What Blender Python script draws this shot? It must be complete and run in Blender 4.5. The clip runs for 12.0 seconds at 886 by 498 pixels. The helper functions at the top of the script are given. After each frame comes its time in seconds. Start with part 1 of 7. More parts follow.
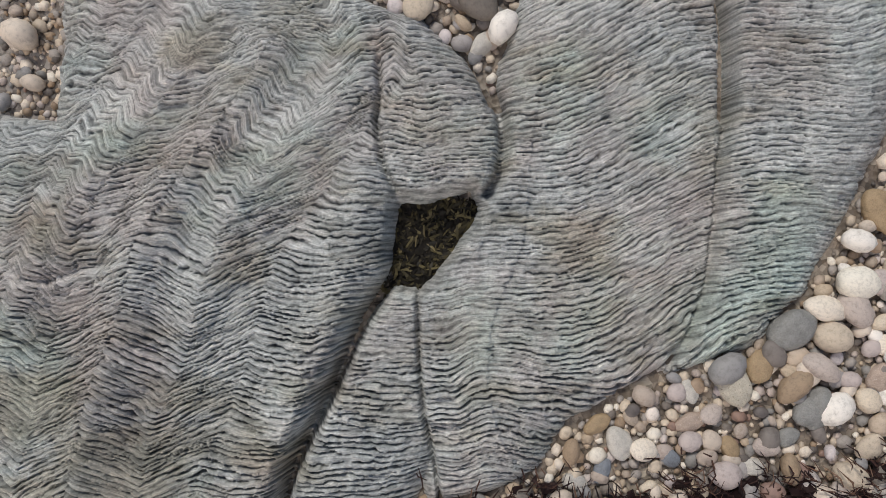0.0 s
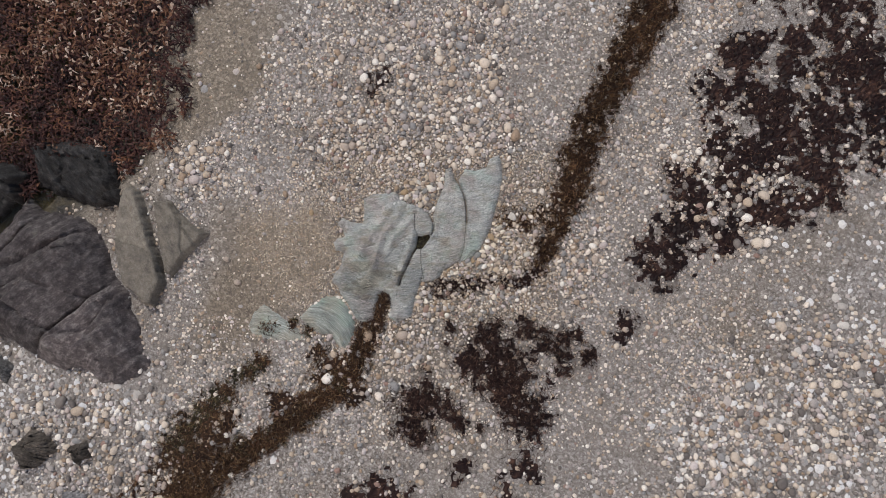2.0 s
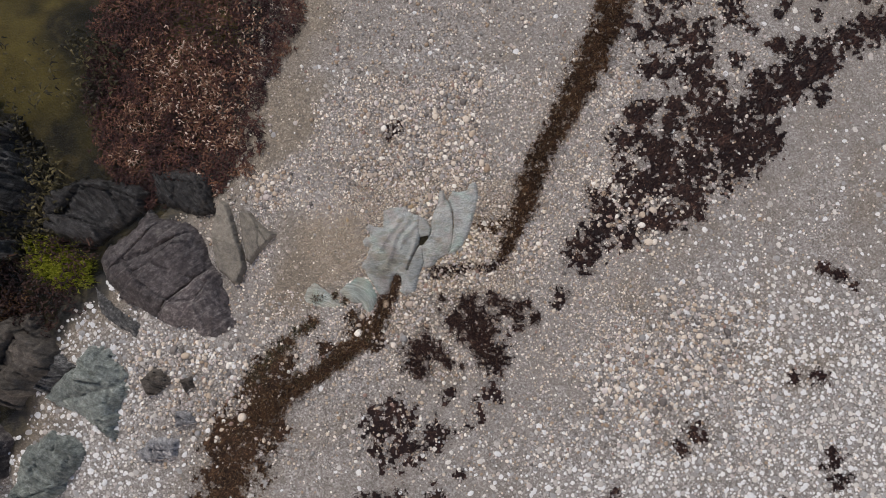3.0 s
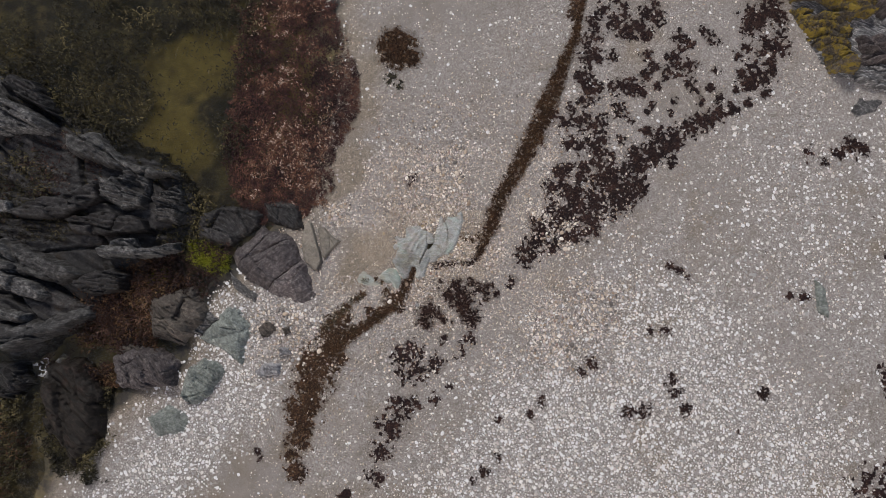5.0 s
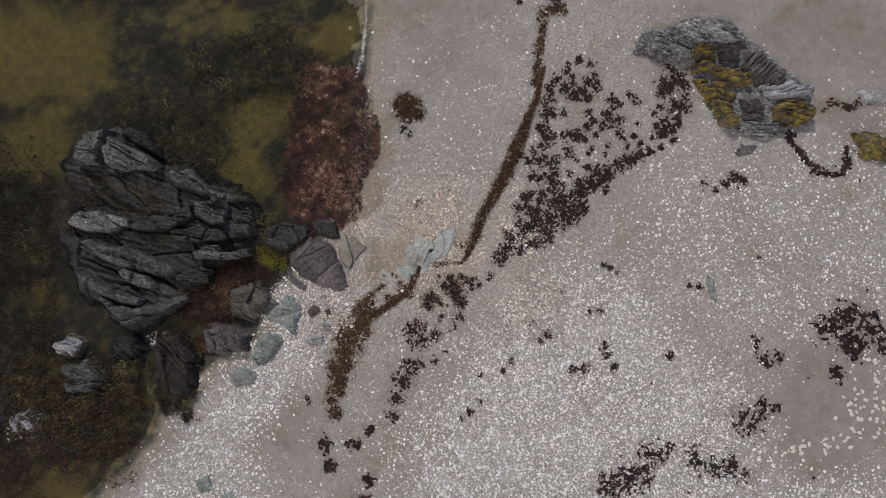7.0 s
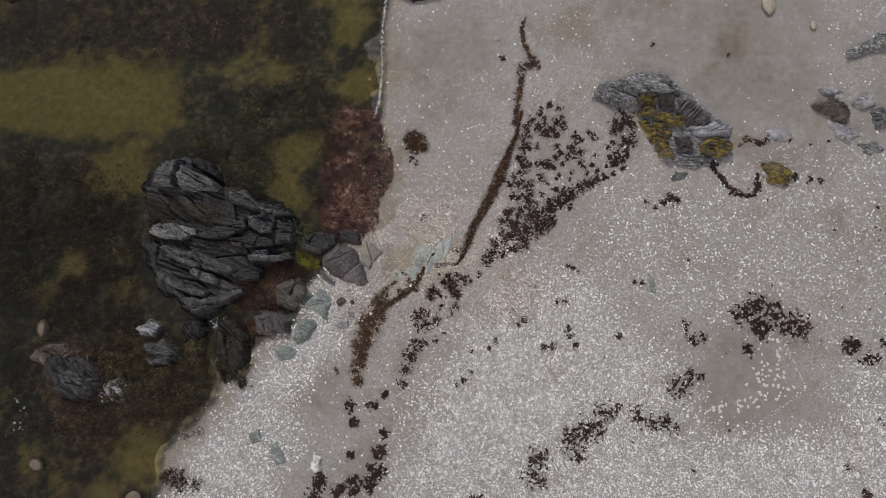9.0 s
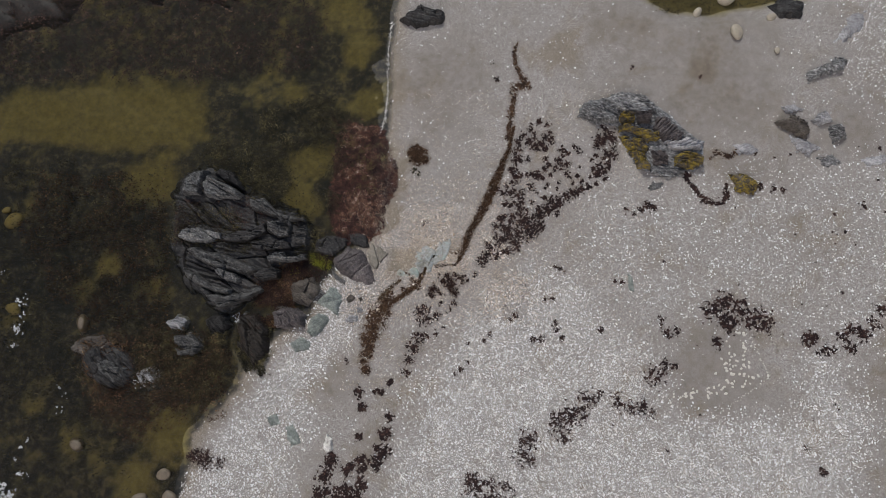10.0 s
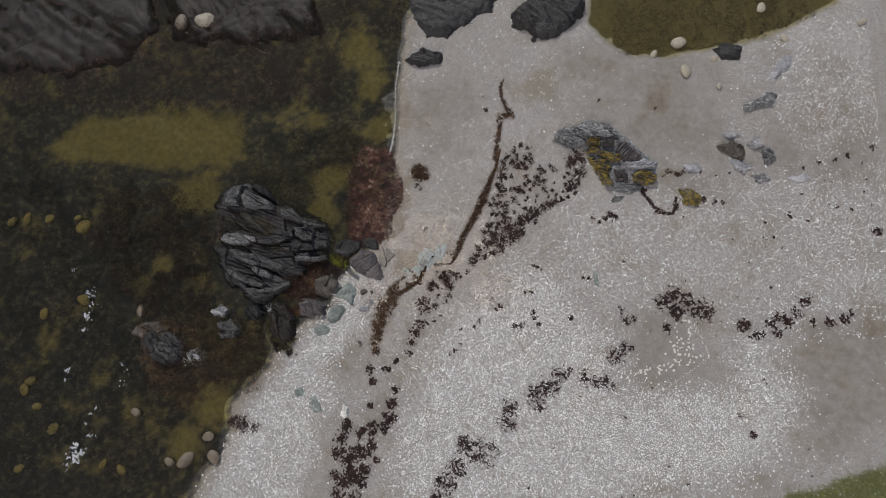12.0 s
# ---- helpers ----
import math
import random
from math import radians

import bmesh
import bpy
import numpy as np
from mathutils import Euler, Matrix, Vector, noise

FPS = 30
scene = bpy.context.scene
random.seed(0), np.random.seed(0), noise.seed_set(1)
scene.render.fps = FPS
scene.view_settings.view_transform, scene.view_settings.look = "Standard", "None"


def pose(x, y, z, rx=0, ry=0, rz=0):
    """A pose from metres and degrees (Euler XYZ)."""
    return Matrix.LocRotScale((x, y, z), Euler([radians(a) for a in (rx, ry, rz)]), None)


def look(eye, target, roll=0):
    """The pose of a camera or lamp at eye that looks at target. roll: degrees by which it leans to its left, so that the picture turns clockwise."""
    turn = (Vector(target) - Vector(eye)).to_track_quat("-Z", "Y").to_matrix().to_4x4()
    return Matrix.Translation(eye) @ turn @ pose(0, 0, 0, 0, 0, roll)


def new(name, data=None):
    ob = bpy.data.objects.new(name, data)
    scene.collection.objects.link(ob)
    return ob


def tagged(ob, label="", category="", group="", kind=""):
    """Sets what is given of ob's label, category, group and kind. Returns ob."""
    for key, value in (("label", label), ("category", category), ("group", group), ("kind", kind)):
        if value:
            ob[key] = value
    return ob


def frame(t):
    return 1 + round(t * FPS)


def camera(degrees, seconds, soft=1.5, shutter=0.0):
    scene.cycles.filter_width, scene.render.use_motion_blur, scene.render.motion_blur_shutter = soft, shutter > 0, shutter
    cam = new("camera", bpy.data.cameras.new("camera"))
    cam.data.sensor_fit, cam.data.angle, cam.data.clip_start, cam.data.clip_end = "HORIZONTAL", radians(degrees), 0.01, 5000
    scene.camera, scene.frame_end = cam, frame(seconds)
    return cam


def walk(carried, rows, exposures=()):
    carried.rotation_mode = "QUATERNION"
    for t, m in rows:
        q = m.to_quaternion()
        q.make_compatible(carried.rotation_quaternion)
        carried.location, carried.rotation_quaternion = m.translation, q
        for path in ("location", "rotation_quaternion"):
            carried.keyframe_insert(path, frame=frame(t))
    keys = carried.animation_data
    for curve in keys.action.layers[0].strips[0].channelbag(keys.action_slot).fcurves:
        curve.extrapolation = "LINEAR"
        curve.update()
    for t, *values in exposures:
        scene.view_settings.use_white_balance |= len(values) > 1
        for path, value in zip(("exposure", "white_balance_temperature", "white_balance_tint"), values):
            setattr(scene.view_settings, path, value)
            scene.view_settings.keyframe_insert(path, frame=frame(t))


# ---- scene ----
cam = camera(73.7, 12.0, soft=0.9)
PATH = [
    (0.0, pose(0.000, -0.000, 1.327, -0.13, -0.07, -0.01)),
    (0.5, pose(0.027, -0.095, 2.531, 2.03, 0.19, -0.22)),
    (1.0, pose(0.050, -0.264, 4.521, 3.60, 0.07, -0.43)),
    (1.5, pose(0.197, -0.429, 6.391, 3.75, 0.64, -0.32)),
    (2.0, pose(0.249, -0.655, 8.384, 3.88, -0.06, -0.36)),
    (2.5, pose(0.237, -0.938, 10.251, 4.46, -0.58, -0.23)),
    (3.0, pose(0.203, -1.224, 12.297, 4.93, -0.81, -0.18)),
    (3.2, pose(0.196, -1.328, 13.110, 5.10, -0.82, -0.12)),
    (4.8, pose(0.291, -2.161, 19.512, 6.01, -0.39, 0.59)),
    (5.0, pose(0.324, -2.260, 20.302, 6.15, -0.37, 0.65)),
    (5.5, pose(0.418, -2.531, 22.249, 6.35, -0.19, 0.64)),
    (6.0, pose(0.499, -2.819, 24.209, 6.61, -0.10, 0.62)),
    (6.5, pose(0.552, -3.120, 26.125, 6.91, -0.05, 0.62)),
    (7.0, pose(0.577, -3.453, 28.085, 7.24, 0.00, 0.64)),
    (8.8, pose(0.651, -4.768, 35.011, 8.29, 0.04, 0.72)),
    (9.0, pose(0.676, -4.923, 35.770, 8.42, 0.07, 0.76)),
    (9.5, pose(0.773, -5.341, 37.658, 8.76, 0.21, 0.85)),
    (10.0, pose(0.892, -5.809, 39.614, 9.10, 0.30, 0.87)),
    (10.5, pose(1.024, -6.303, 41.558, 9.44, 0.42, 0.93)),
    (11.0, pose(1.169, -6.828, 43.541, 9.76, 0.50, 0.98)),
    (11.5, pose(1.315, -7.366, 45.510, 10.03, 0.59, 1.03)),
    (12.0, pose(1.465, -7.915, 47.501, 10.28, 0.62, 1.07)),
]
walk(cam, PATH, [(0.0, 0.36, 6500, 10), (3.0, 0.40, 6500, 11), (7.0, 0.42, 6450, 10), (12.0, 0.48, 6260, 7)])

# ---- sky, sun, exposure: an overcast day ----
world = bpy.data.worlds.new("overcast_sky")
scene.world = world
world.use_nodes = True
wn, wl = world.node_tree.nodes, world.node_tree.links
sky = wn.new("ShaderNodeTexSky")
sky.sky_type, sky.sun_disc = "NISHITA", False
sky.sun_elevation, sky.sun_rotation = radians(42), radians(200)
sky.dust_density, sky.air_density = 4.0, 1.0
wl.new(sky.outputs[0], wn["Background"].inputs[0])
wn["Background"].inputs[1].default_value = 0.075
sun = new("sun", bpy.data.lights.new("sun", "SUN"))
sun.data.energy, sun.data.angle, sun.data.color = 2.0, radians(14), (1.0, 0.95, 0.88)
sun.matrix_world = look((-8, 22, 21), (0, 0, 0))


# ---- small numeric tools ----
LATTICE = np.random.default_rng(11).uniform(size=(256, 256))


def vnoise(x, y, seed=0):
    """Smooth value noise in the plane, 0 to 1."""
    x, y = np.asarray(x, float), np.asarray(y, float)
    fx, fy = np.floor(x), np.floor(y)
    u, v = x - fx, y - fy
    u, v = u * u * (3 - 2 * u), v * v * (3 - 2 * v)
    i, j = fx.astype(np.int64) + seed * 57, fy.astype(np.int64) + seed * 131 + (seed * 7919) % 97
    i0, i1, j0, j1 = i & 255, (i + 1) & 255, j & 255, (j + 1) & 255
    a, b, c, d = LATTICE[i0, j0], LATTICE[i1, j0], LATTICE[i0, j1], LATTICE[i1, j1]
    return (a + (b - a) * u) * (1 - v) + (c + (d - c) * u) * v


def fbm(x, y, seed=0, octaves=4):
    total, gain, weight = 0.0, 1.0, 0.0
    for k in range(octaves):
        total = total + gain * vnoise(x * 2**k, y * 2**k, seed + 17 * k)
        weight += gain
        gain *= 0.55
    return total / weight


def inside(outline, x, y):
    """Signed distance to a closed outline, positive within."""
    pts = np.array(outline, float)
    best, within = np.full(np.shape(x), 1e9), np.zeros(np.shape(x), bool)
    for (ax, ay), (bx, by) in zip(pts, np.roll(pts, -1, 0)):
        dx, dy = bx - ax, by - ay
        k = np.clip(((x - ax) * dx + (y - ay) * dy) / (dx * dx + dy * dy + 1e-12), 0, 1)
        best = np.minimum(best, np.hypot(x - ax - k * dx, y - ay - k * dy))
        if dy:
            within ^= ((ay > y) != (by > y)) & (x < dx * (y - ay) / dy + ax)
    return np.where(within, best, -best)


def along(line, x, y):
    """Distance to an open line."""
    best = np.full(np.shape(x), 1e9)
    for (ax, ay), (bx, by) in zip(line, line[1:]):
        dx, dy = bx - ax, by - ay
        k = np.clip(((x - ax) * dx + (y - ay) * dy) / (dx * dx + dy * dy + 1e-12), 0, 1)
        best = np.minimum(best, np.hypot(x - ax - k * dx, y - ay - k * dy))
    return best


def ease(a, b, v):
    k = np.clip((v - a) / (b - a), 0, 1)
    return k * k * (3 - 2 * k)


def mesh_of(name, verts, faces, material, smooth=True, values=None):
    """A mesh object from arrays; faces all of one size; values: named numbers at the vertices."""
    me = bpy.data.meshes.new(name)
    faces = np.asarray(faces, np.int32)
    me.vertices.add(len(verts))
    me.vertices.foreach_set("co", np.asarray(verts, np.float32).ravel())
    me.loops.add(faces.size)
    me.loops.foreach_set("vertex_index", faces.ravel())
    me.polygons.add(len(faces))
    me.polygons.foreach_set("loop_start", np.arange(len(faces), dtype=np.int32) * faces.shape[1])
    me.polygons.foreach_set("use_smooth", np.full(len(faces), smooth))
    for key, val in (values or {}).items():
        me.attributes.new(key, "FLOAT", "POINT").data.foreach_set("value", np.asarray(val, np.float32).ravel())
    me.update(calc_edges=True)
    me.validate()
    me.materials.append(material)
    return new(name, me)


def sheet_faces(nx, ny, keep=None):
    i = (np.arange(ny - 1)[:, None] * nx + np.arange(nx - 1)[None, :]).ravel()
    quads = np.stack([i, i + 1, i + nx + 1, i + nx], 1)
    if keep is not None:
        quads = quads[keep.ravel()[quads].any(1)]
        used, back = np.unique(quads, return_inverse=True)
        return used, back.reshape(quads.shape)
    return np.arange(nx * ny), quads


# ---- materials ----
def material(name):
    m = bpy.data.materials.new(name)
    m.use_nodes = True
    return m, m.node_tree.nodes, m.node_tree.links, m.node_tree.nodes["Principled BSDF"]


def ramp(nodes, links, source, stops, mode="LINEAR"):
    r = nodes.new("ShaderNodeValToRGB")
    r.color_ramp.interpolation = mode
    while len(r.color_ramp.elements) < len(stops):
        r.color_ramp.elements.new(0.5)
    for e, (p, c) in zip(r.color_ramp.elements, stops):
        e.position, e.color = p, (*c, 1)
    links.new(source, r.inputs[0])
    return r.outputs[0]


def noise_tex(nodes, links, scale, detail=6, rough=0.6, stretch=None, turn=0.0):
    co = nodes.new("ShaderNodeTexCoord")
    n = nodes.new("ShaderNodeTexNoise")
    n.inputs["Scale"].default_value, n.inputs["Detail"].default_value, n.inputs["Roughness"].default_value = scale, detail, rough
    if stretch:
        mp = nodes.new("ShaderNodeMapping")
        mp.inputs["Scale"].default_value, mp.inputs["Rotation"].default_value = stretch, (0, 0, turn)
        links.new(co.outputs["Object"], mp.inputs[0])
        links.new(mp.outputs[0], n.inputs[0])
    else:
        links.new(co.outputs["Object"], n.inputs[0])
    return n.outputs["Fac"]


def mix(nodes, links, fac, a, b, how="MIX"):
    m = nodes.new("ShaderNodeMix")
    m.data_type, m.blend_type = "RGBA", how
    for slot, v in ((0, fac), (6, a), (7, b)):
        if isinstance(v, (int, float)):
            m.inputs[slot].default_value = v
        elif isinstance(v, tuple):
            m.inputs[slot].default_value = (*v, 1)
        else:
            links.new(v, m.inputs[slot])
    return m.outputs[2]


def calc(nodes, links, op, a, b):
    m = nodes.new("ShaderNodeMath")
    m.operation = op
    for slot, v in ((0, a), (1, b)):
        if isinstance(v, (int, float)):
            m.inputs[slot].default_value = v
        else:
            links.new(v, m.inputs[slot])
    return m.outputs[0]


def attribute(nodes, key):
    a = nodes.new("ShaderNodeAttribute")
    a.attribute_name = key
    return a.outputs["Fac"]


def bump(nodes, links, height, strength, distance, shader, chain=None):
    b = nodes.new("ShaderNodeBump")
    b.inputs["Strength"].default_value, b.inputs["Distance"].default_value = strength, distance
    links.new(height, b.inputs["Height"])
    if chain:
        links.new(chain, b.inputs["Normal"])
    links.new(b.outputs[0], shader.inputs["Normal"])
    return b.outputs[0]


def voronoi(nodes, links, scale, out="Color", feature="F1"):
    co = nodes.new("ShaderNodeTexCoord")
    v = nodes.new("ShaderNodeTexVoronoi")
    v.feature = feature
    v.inputs["Scale"].default_value = scale
    links.new(co.outputs["Object"], v.inputs["Vector"])
    if out == "Color":
        split = nodes.new("ShaderNodeSeparateColor")
        links.new(v.outputs[out], split.inputs[0])
        return split.outputs[0]
    return v.outputs[out]


GRIT_TONES = [(0.0, (0.04, 0.034, 0.03)), (0.2, (0.13, 0.112, 0.10)), (0.38, (0.26, 0.23, 0.205)), (0.55, (0.15, 0.138, 0.132)), (0.72, (0.33, 0.30, 0.285)), (0.86, (0.48, 0.46, 0.45)), (1.0, (0.68, 0.67, 0.66))]
PEBBLE_TONES = [(0.0, (0.40, 0.34, 0.28)), (0.09, (0.20, 0.18, 0.165)), (0.17, (0.50, 0.44, 0.36)), (0.26, (0.33, 0.32, 0.32)), (0.35, (0.66, 0.62, 0.56)), (0.44, (0.34, 0.25, 0.155)), (0.52, (0.44, 0.39, 0.38)),
                (0.60, (0.58, 0.52, 0.43)), (0.68, (0.26, 0.27, 0.28)), (0.75, (0.72, 0.69, 0.64)), (0.82, (0.46, 0.38, 0.28)), (0.89, (0.14, 0.125, 0.12)), (0.94, (0.52, 0.49, 0.50)), (0.98, (0.30, 0.19, 0.15))]


SHINGLE_TONES = [(0.0, (0.64, 0.64, 0.65)), (0.12, (0.30, 0.29, 0.285)), (0.2, (0.645, 0.645, 0.655)), (0.31, (0.23, 0.215, 0.205)), (0.37, (0.52, 0.49, 0.46)), (0.48, (0.675, 0.675, 0.685)),
                 (0.6, (0.40, 0.37, 0.345)), (0.68, (0.70, 0.69, 0.68)), (0.78, (0.27, 0.262, 0.26)), (0.84, (0.60, 0.57, 0.535)), (0.94, (0.44, 0.39, 0.365))]


def pebble_material(name, per_object=False, pale=0.0, cast=(1.0, 0.945, 0.915)):
    m, n, l, p = material(name)
    source = n.new("ShaderNodeObjectInfo").outputs["Random"] if per_object else n.new("ShaderNodeNewGeometry").outputs["Random Per Island"]
    tone = ramp(n, l, source, [(at, tuple(min(0.80, 0.36 * (c / 0.36) ** 1.25 * 0.66 + 0.40 * sum(rgb) / 3) for c in rgb)) for at, rgb in PEBBLE_TONES] if not pale else SHINGLE_TONES, "CONSTANT")
    if not pale:
        tone = mix(n, l, 1.0, tone, cast, "MULTIPLY")
    if pale:
        tone = mix(n, l, pale, tone, (0.74, 0.75, 0.77))
    grain = noise_tex(n, l, 5 if per_object else 60, 8, 0.75)
    spots = ramp(n, l, grain, [(0.30, (0.62, 0.60, 0.58)), (0.5, (1, 1, 1)), (0.72, (1.14, 1.12, 1.1))])
    l.new(mix(n, l, 1.0, tone, spots, "MULTIPLY"), p.inputs["Base Color"])
    p.inputs["Roughness"].default_value = 0.62
    bump(n, l, grain, 0.25, 0.06 if per_object else 0.004, p)
    return m


def ground_material():
    m, n, l, p = material("beach_sand_and_shingle")
    fine = noise_tex(n, l, 220, 3, 0.7)
    mid = noise_tex(n, l, 2.2, 6, 0.65)
    broad = noise_tex(n, l, 0.22, 4, 0.6)
    sand = ramp(n, l, fine, [(0.25, (0.117, 0.103, 0.094)), (0.5, (0.210, 0.196, 0.187)), (0.78, (0.348, 0.329, 0.319))])
    sand = mix(n, l, 1.0, sand, ramp(n, l, mid, [(0.3, (0.80, 0.77, 0.73)), (0.7, (1.14, 1.12, 1.11))]), "MULTIPLY")
    sand = mix(n, l, 1.0, sand, ramp(n, l, broad, [(0.35, (0.92, 0.90, 0.86)), (0.65, (1.05, 1.05, 1.06))]), "MULTIPLY")
    # fine gravel and larger shingle, by their own cells
    grit = ramp(n, l, voronoi(n, l, 75), GRIT_TONES)
    sand = mix(n, l, calc(n, l, "MULTIPLY", attribute(n, "grit"), 0.75), sand, grit)
    mottle = ramp(n, l, voronoi(n, l, 9), [(0.0, (0.80, 0.79, 0.78)), (0.6, (1.0, 1.0, 1.0)), (1.0, (1.22, 1.22, 1.22))])
    sand = mix(n, l, attribute(n, "grit"), sand, mix(n, l, 1.0, sand, mottle, "MULTIPLY"))
    stones = ramp(n, l, voronoi(n, l, 31), GRIT_TONES)
    sand = mix(n, l, calc(n, l, "MULTIPLY", attribute(n, "grit"), 0.42), sand, ramp(n, l, voronoi(n, l, 31), GRIT_TONES))
    base = mix(n, l, calc(n, l, "MULTIPLY", attribute(n, "shingle"), 0.95), sand, mix(n, l, 0.4, stones, (0.25, 0.235, 0.226)))
    # wet sand, and near the slate the shade of pebble gaps painted in
    wet = attribute(n, "wet")
    base = mix(n, l, wet, base, mix(n, l, 1.0, base, (0.70, 0.62, 0.50), "MULTIPLY"))
    bed = ramp(n, l, mid, [(0.38, (0.004, 0.004, 0.004)), (0.5, (0.016, 0.0135, 0.0105)), (0.64, (0.058, 0.048, 0.028))])
    bed = mix(n, l, 1.0, bed, ramp(n, l, noise_tex(n, l, 0.55, 5, 0.6), [(0.38, (0.35, 0.36, 0.38)), (0.62, (1.6, 1.5, 1.3))]), "MULTIPLY")
    base = mix(n, l, attribute(n, "bed"), base, bed)
    silt = ramp(n, l, mid, [(0.3, (0.115, 0.092, 0.022)), (0.7, (0.22, 0.176, 0.050))])
    base = mix(n, l, attribute(n, "silt"), base, silt)
    turf = ramp(n, l, noise_tex(n, l, 9, 5, 0.7), [(0.3, (0.05, 0.055, 0.02)), (0.7, (0.13, 0.12, 0.05))])
    base = mix(n, l, attribute(n, "turf"), base, turf)
    l.new(base, p.inputs["Base Color"])
    l.new(calc(n, l, "SUBTRACT", 0.9, calc(n, l, "MULTIPLY", wet, 0.35)), p.inputs["Roughness"])
    first = bump(n, l, voronoi(n, l, 75, "Distance"), 0.55, 0.008, p)
    second = bump(n, l, voronoi(n, l, 20, "Distance"), 0.5, 0.02, p, first)
    bump(n, l, fine, 0.3, 0.003, p, second)
    return m


def rock_material(name, dark, mid_tone, light, scale=1.0, stain=None, stain_at=(0.55, 0.68), rough=0.75, relief=1.0, bedded=True, banding=0.28):
    """Bedded stone: streaks follow the strata of the mesh, and each slab has a tone of its own."""
    m, n, l, p = material(name)
    a = noise_tex(n, l, 2.2 * scale, 8, 0.68)
    grain = noise_tex(n, l, 45 * scale, 6, 0.75)
    fleck = noise_tex(n, l, 7 * scale, 10, 0.78)
    if bedded:
        grid = n.new("ShaderNodeCombineXYZ")
        l.new(calc(n, l, "MULTIPLY", attribute(n, "across"), 26.0 * scale), grid.inputs[0])
        l.new(calc(n, l, "MULTIPLY", attribute(n, "lengthwise"), 5.0 * scale), grid.inputs[1])
        bands = n.new("ShaderNodeTexNoise")
        bands.inputs["Scale"].default_value, bands.inputs["Detail"].default_value, bands.inputs["Roughness"].default_value = 1.0, 7, 0.68
        l.new(grid.outputs[0], bands.inputs["Vector"])
        streak = calc(n, l, "ADD", calc(n, l, "MULTIPLY", bands.outputs["Fac"], banding), calc(n, l, "MULTIPLY", fleck, 1 - banding))
    else:
        streak = a
    base = ramp(n, l, streak, [(0.36, dark), (0.5, mid_tone), (0.64, light)])
    base = mix(n, l, 1.0, base, ramp(n, l, a, [(0.3, (0.66, 0.66, 0.67)), (0.7, (1.3, 1.28, 1.24))]), "MULTIPLY")
    if bedded:
        base = mix(n, l, 1.0, base, ramp(n, l, attribute(n, "slab"), [(0.0, (0.62, 0.61, 0.61)), (0.6, (0.95, 0.95, 0.95)), (1.0, (1.4, 1.39, 1.37))]), "MULTIPLY")
    base = mix(n, l, 1.0, base, ramp(n, l, grain, [(0.3, (0.72, 0.72, 0.72)), (0.7, (1.25, 1.25, 1.25))]), "MULTIPLY")
    if stain:
        spread = noise_tex(n, l, 1.6 * scale, 9, 0.75)
        base = mix(n, l, ramp(n, l, spread, [(stain_at[0], (0, 0, 0)), (stain_at[1], (1, 1, 1))]), base, stain)
        base = mix(n, l, 1.0, base, ramp(n, l, grain, [(0.3, (0.8, 0.8, 0.8)), (0.7, (1.2, 1.2, 1.2))]), "MULTIPLY")
    l.new(base, p.inputs["Base Color"])
    p.inputs["Roughness"].default_value = rough
    p.inputs["Specular IOR Level"].default_value = 0.25
    bump(n, l, grain, 0.5 * relief, 0.012, p, bump(n, l, streak, 0.9, 0.07 * relief, p))
    return m


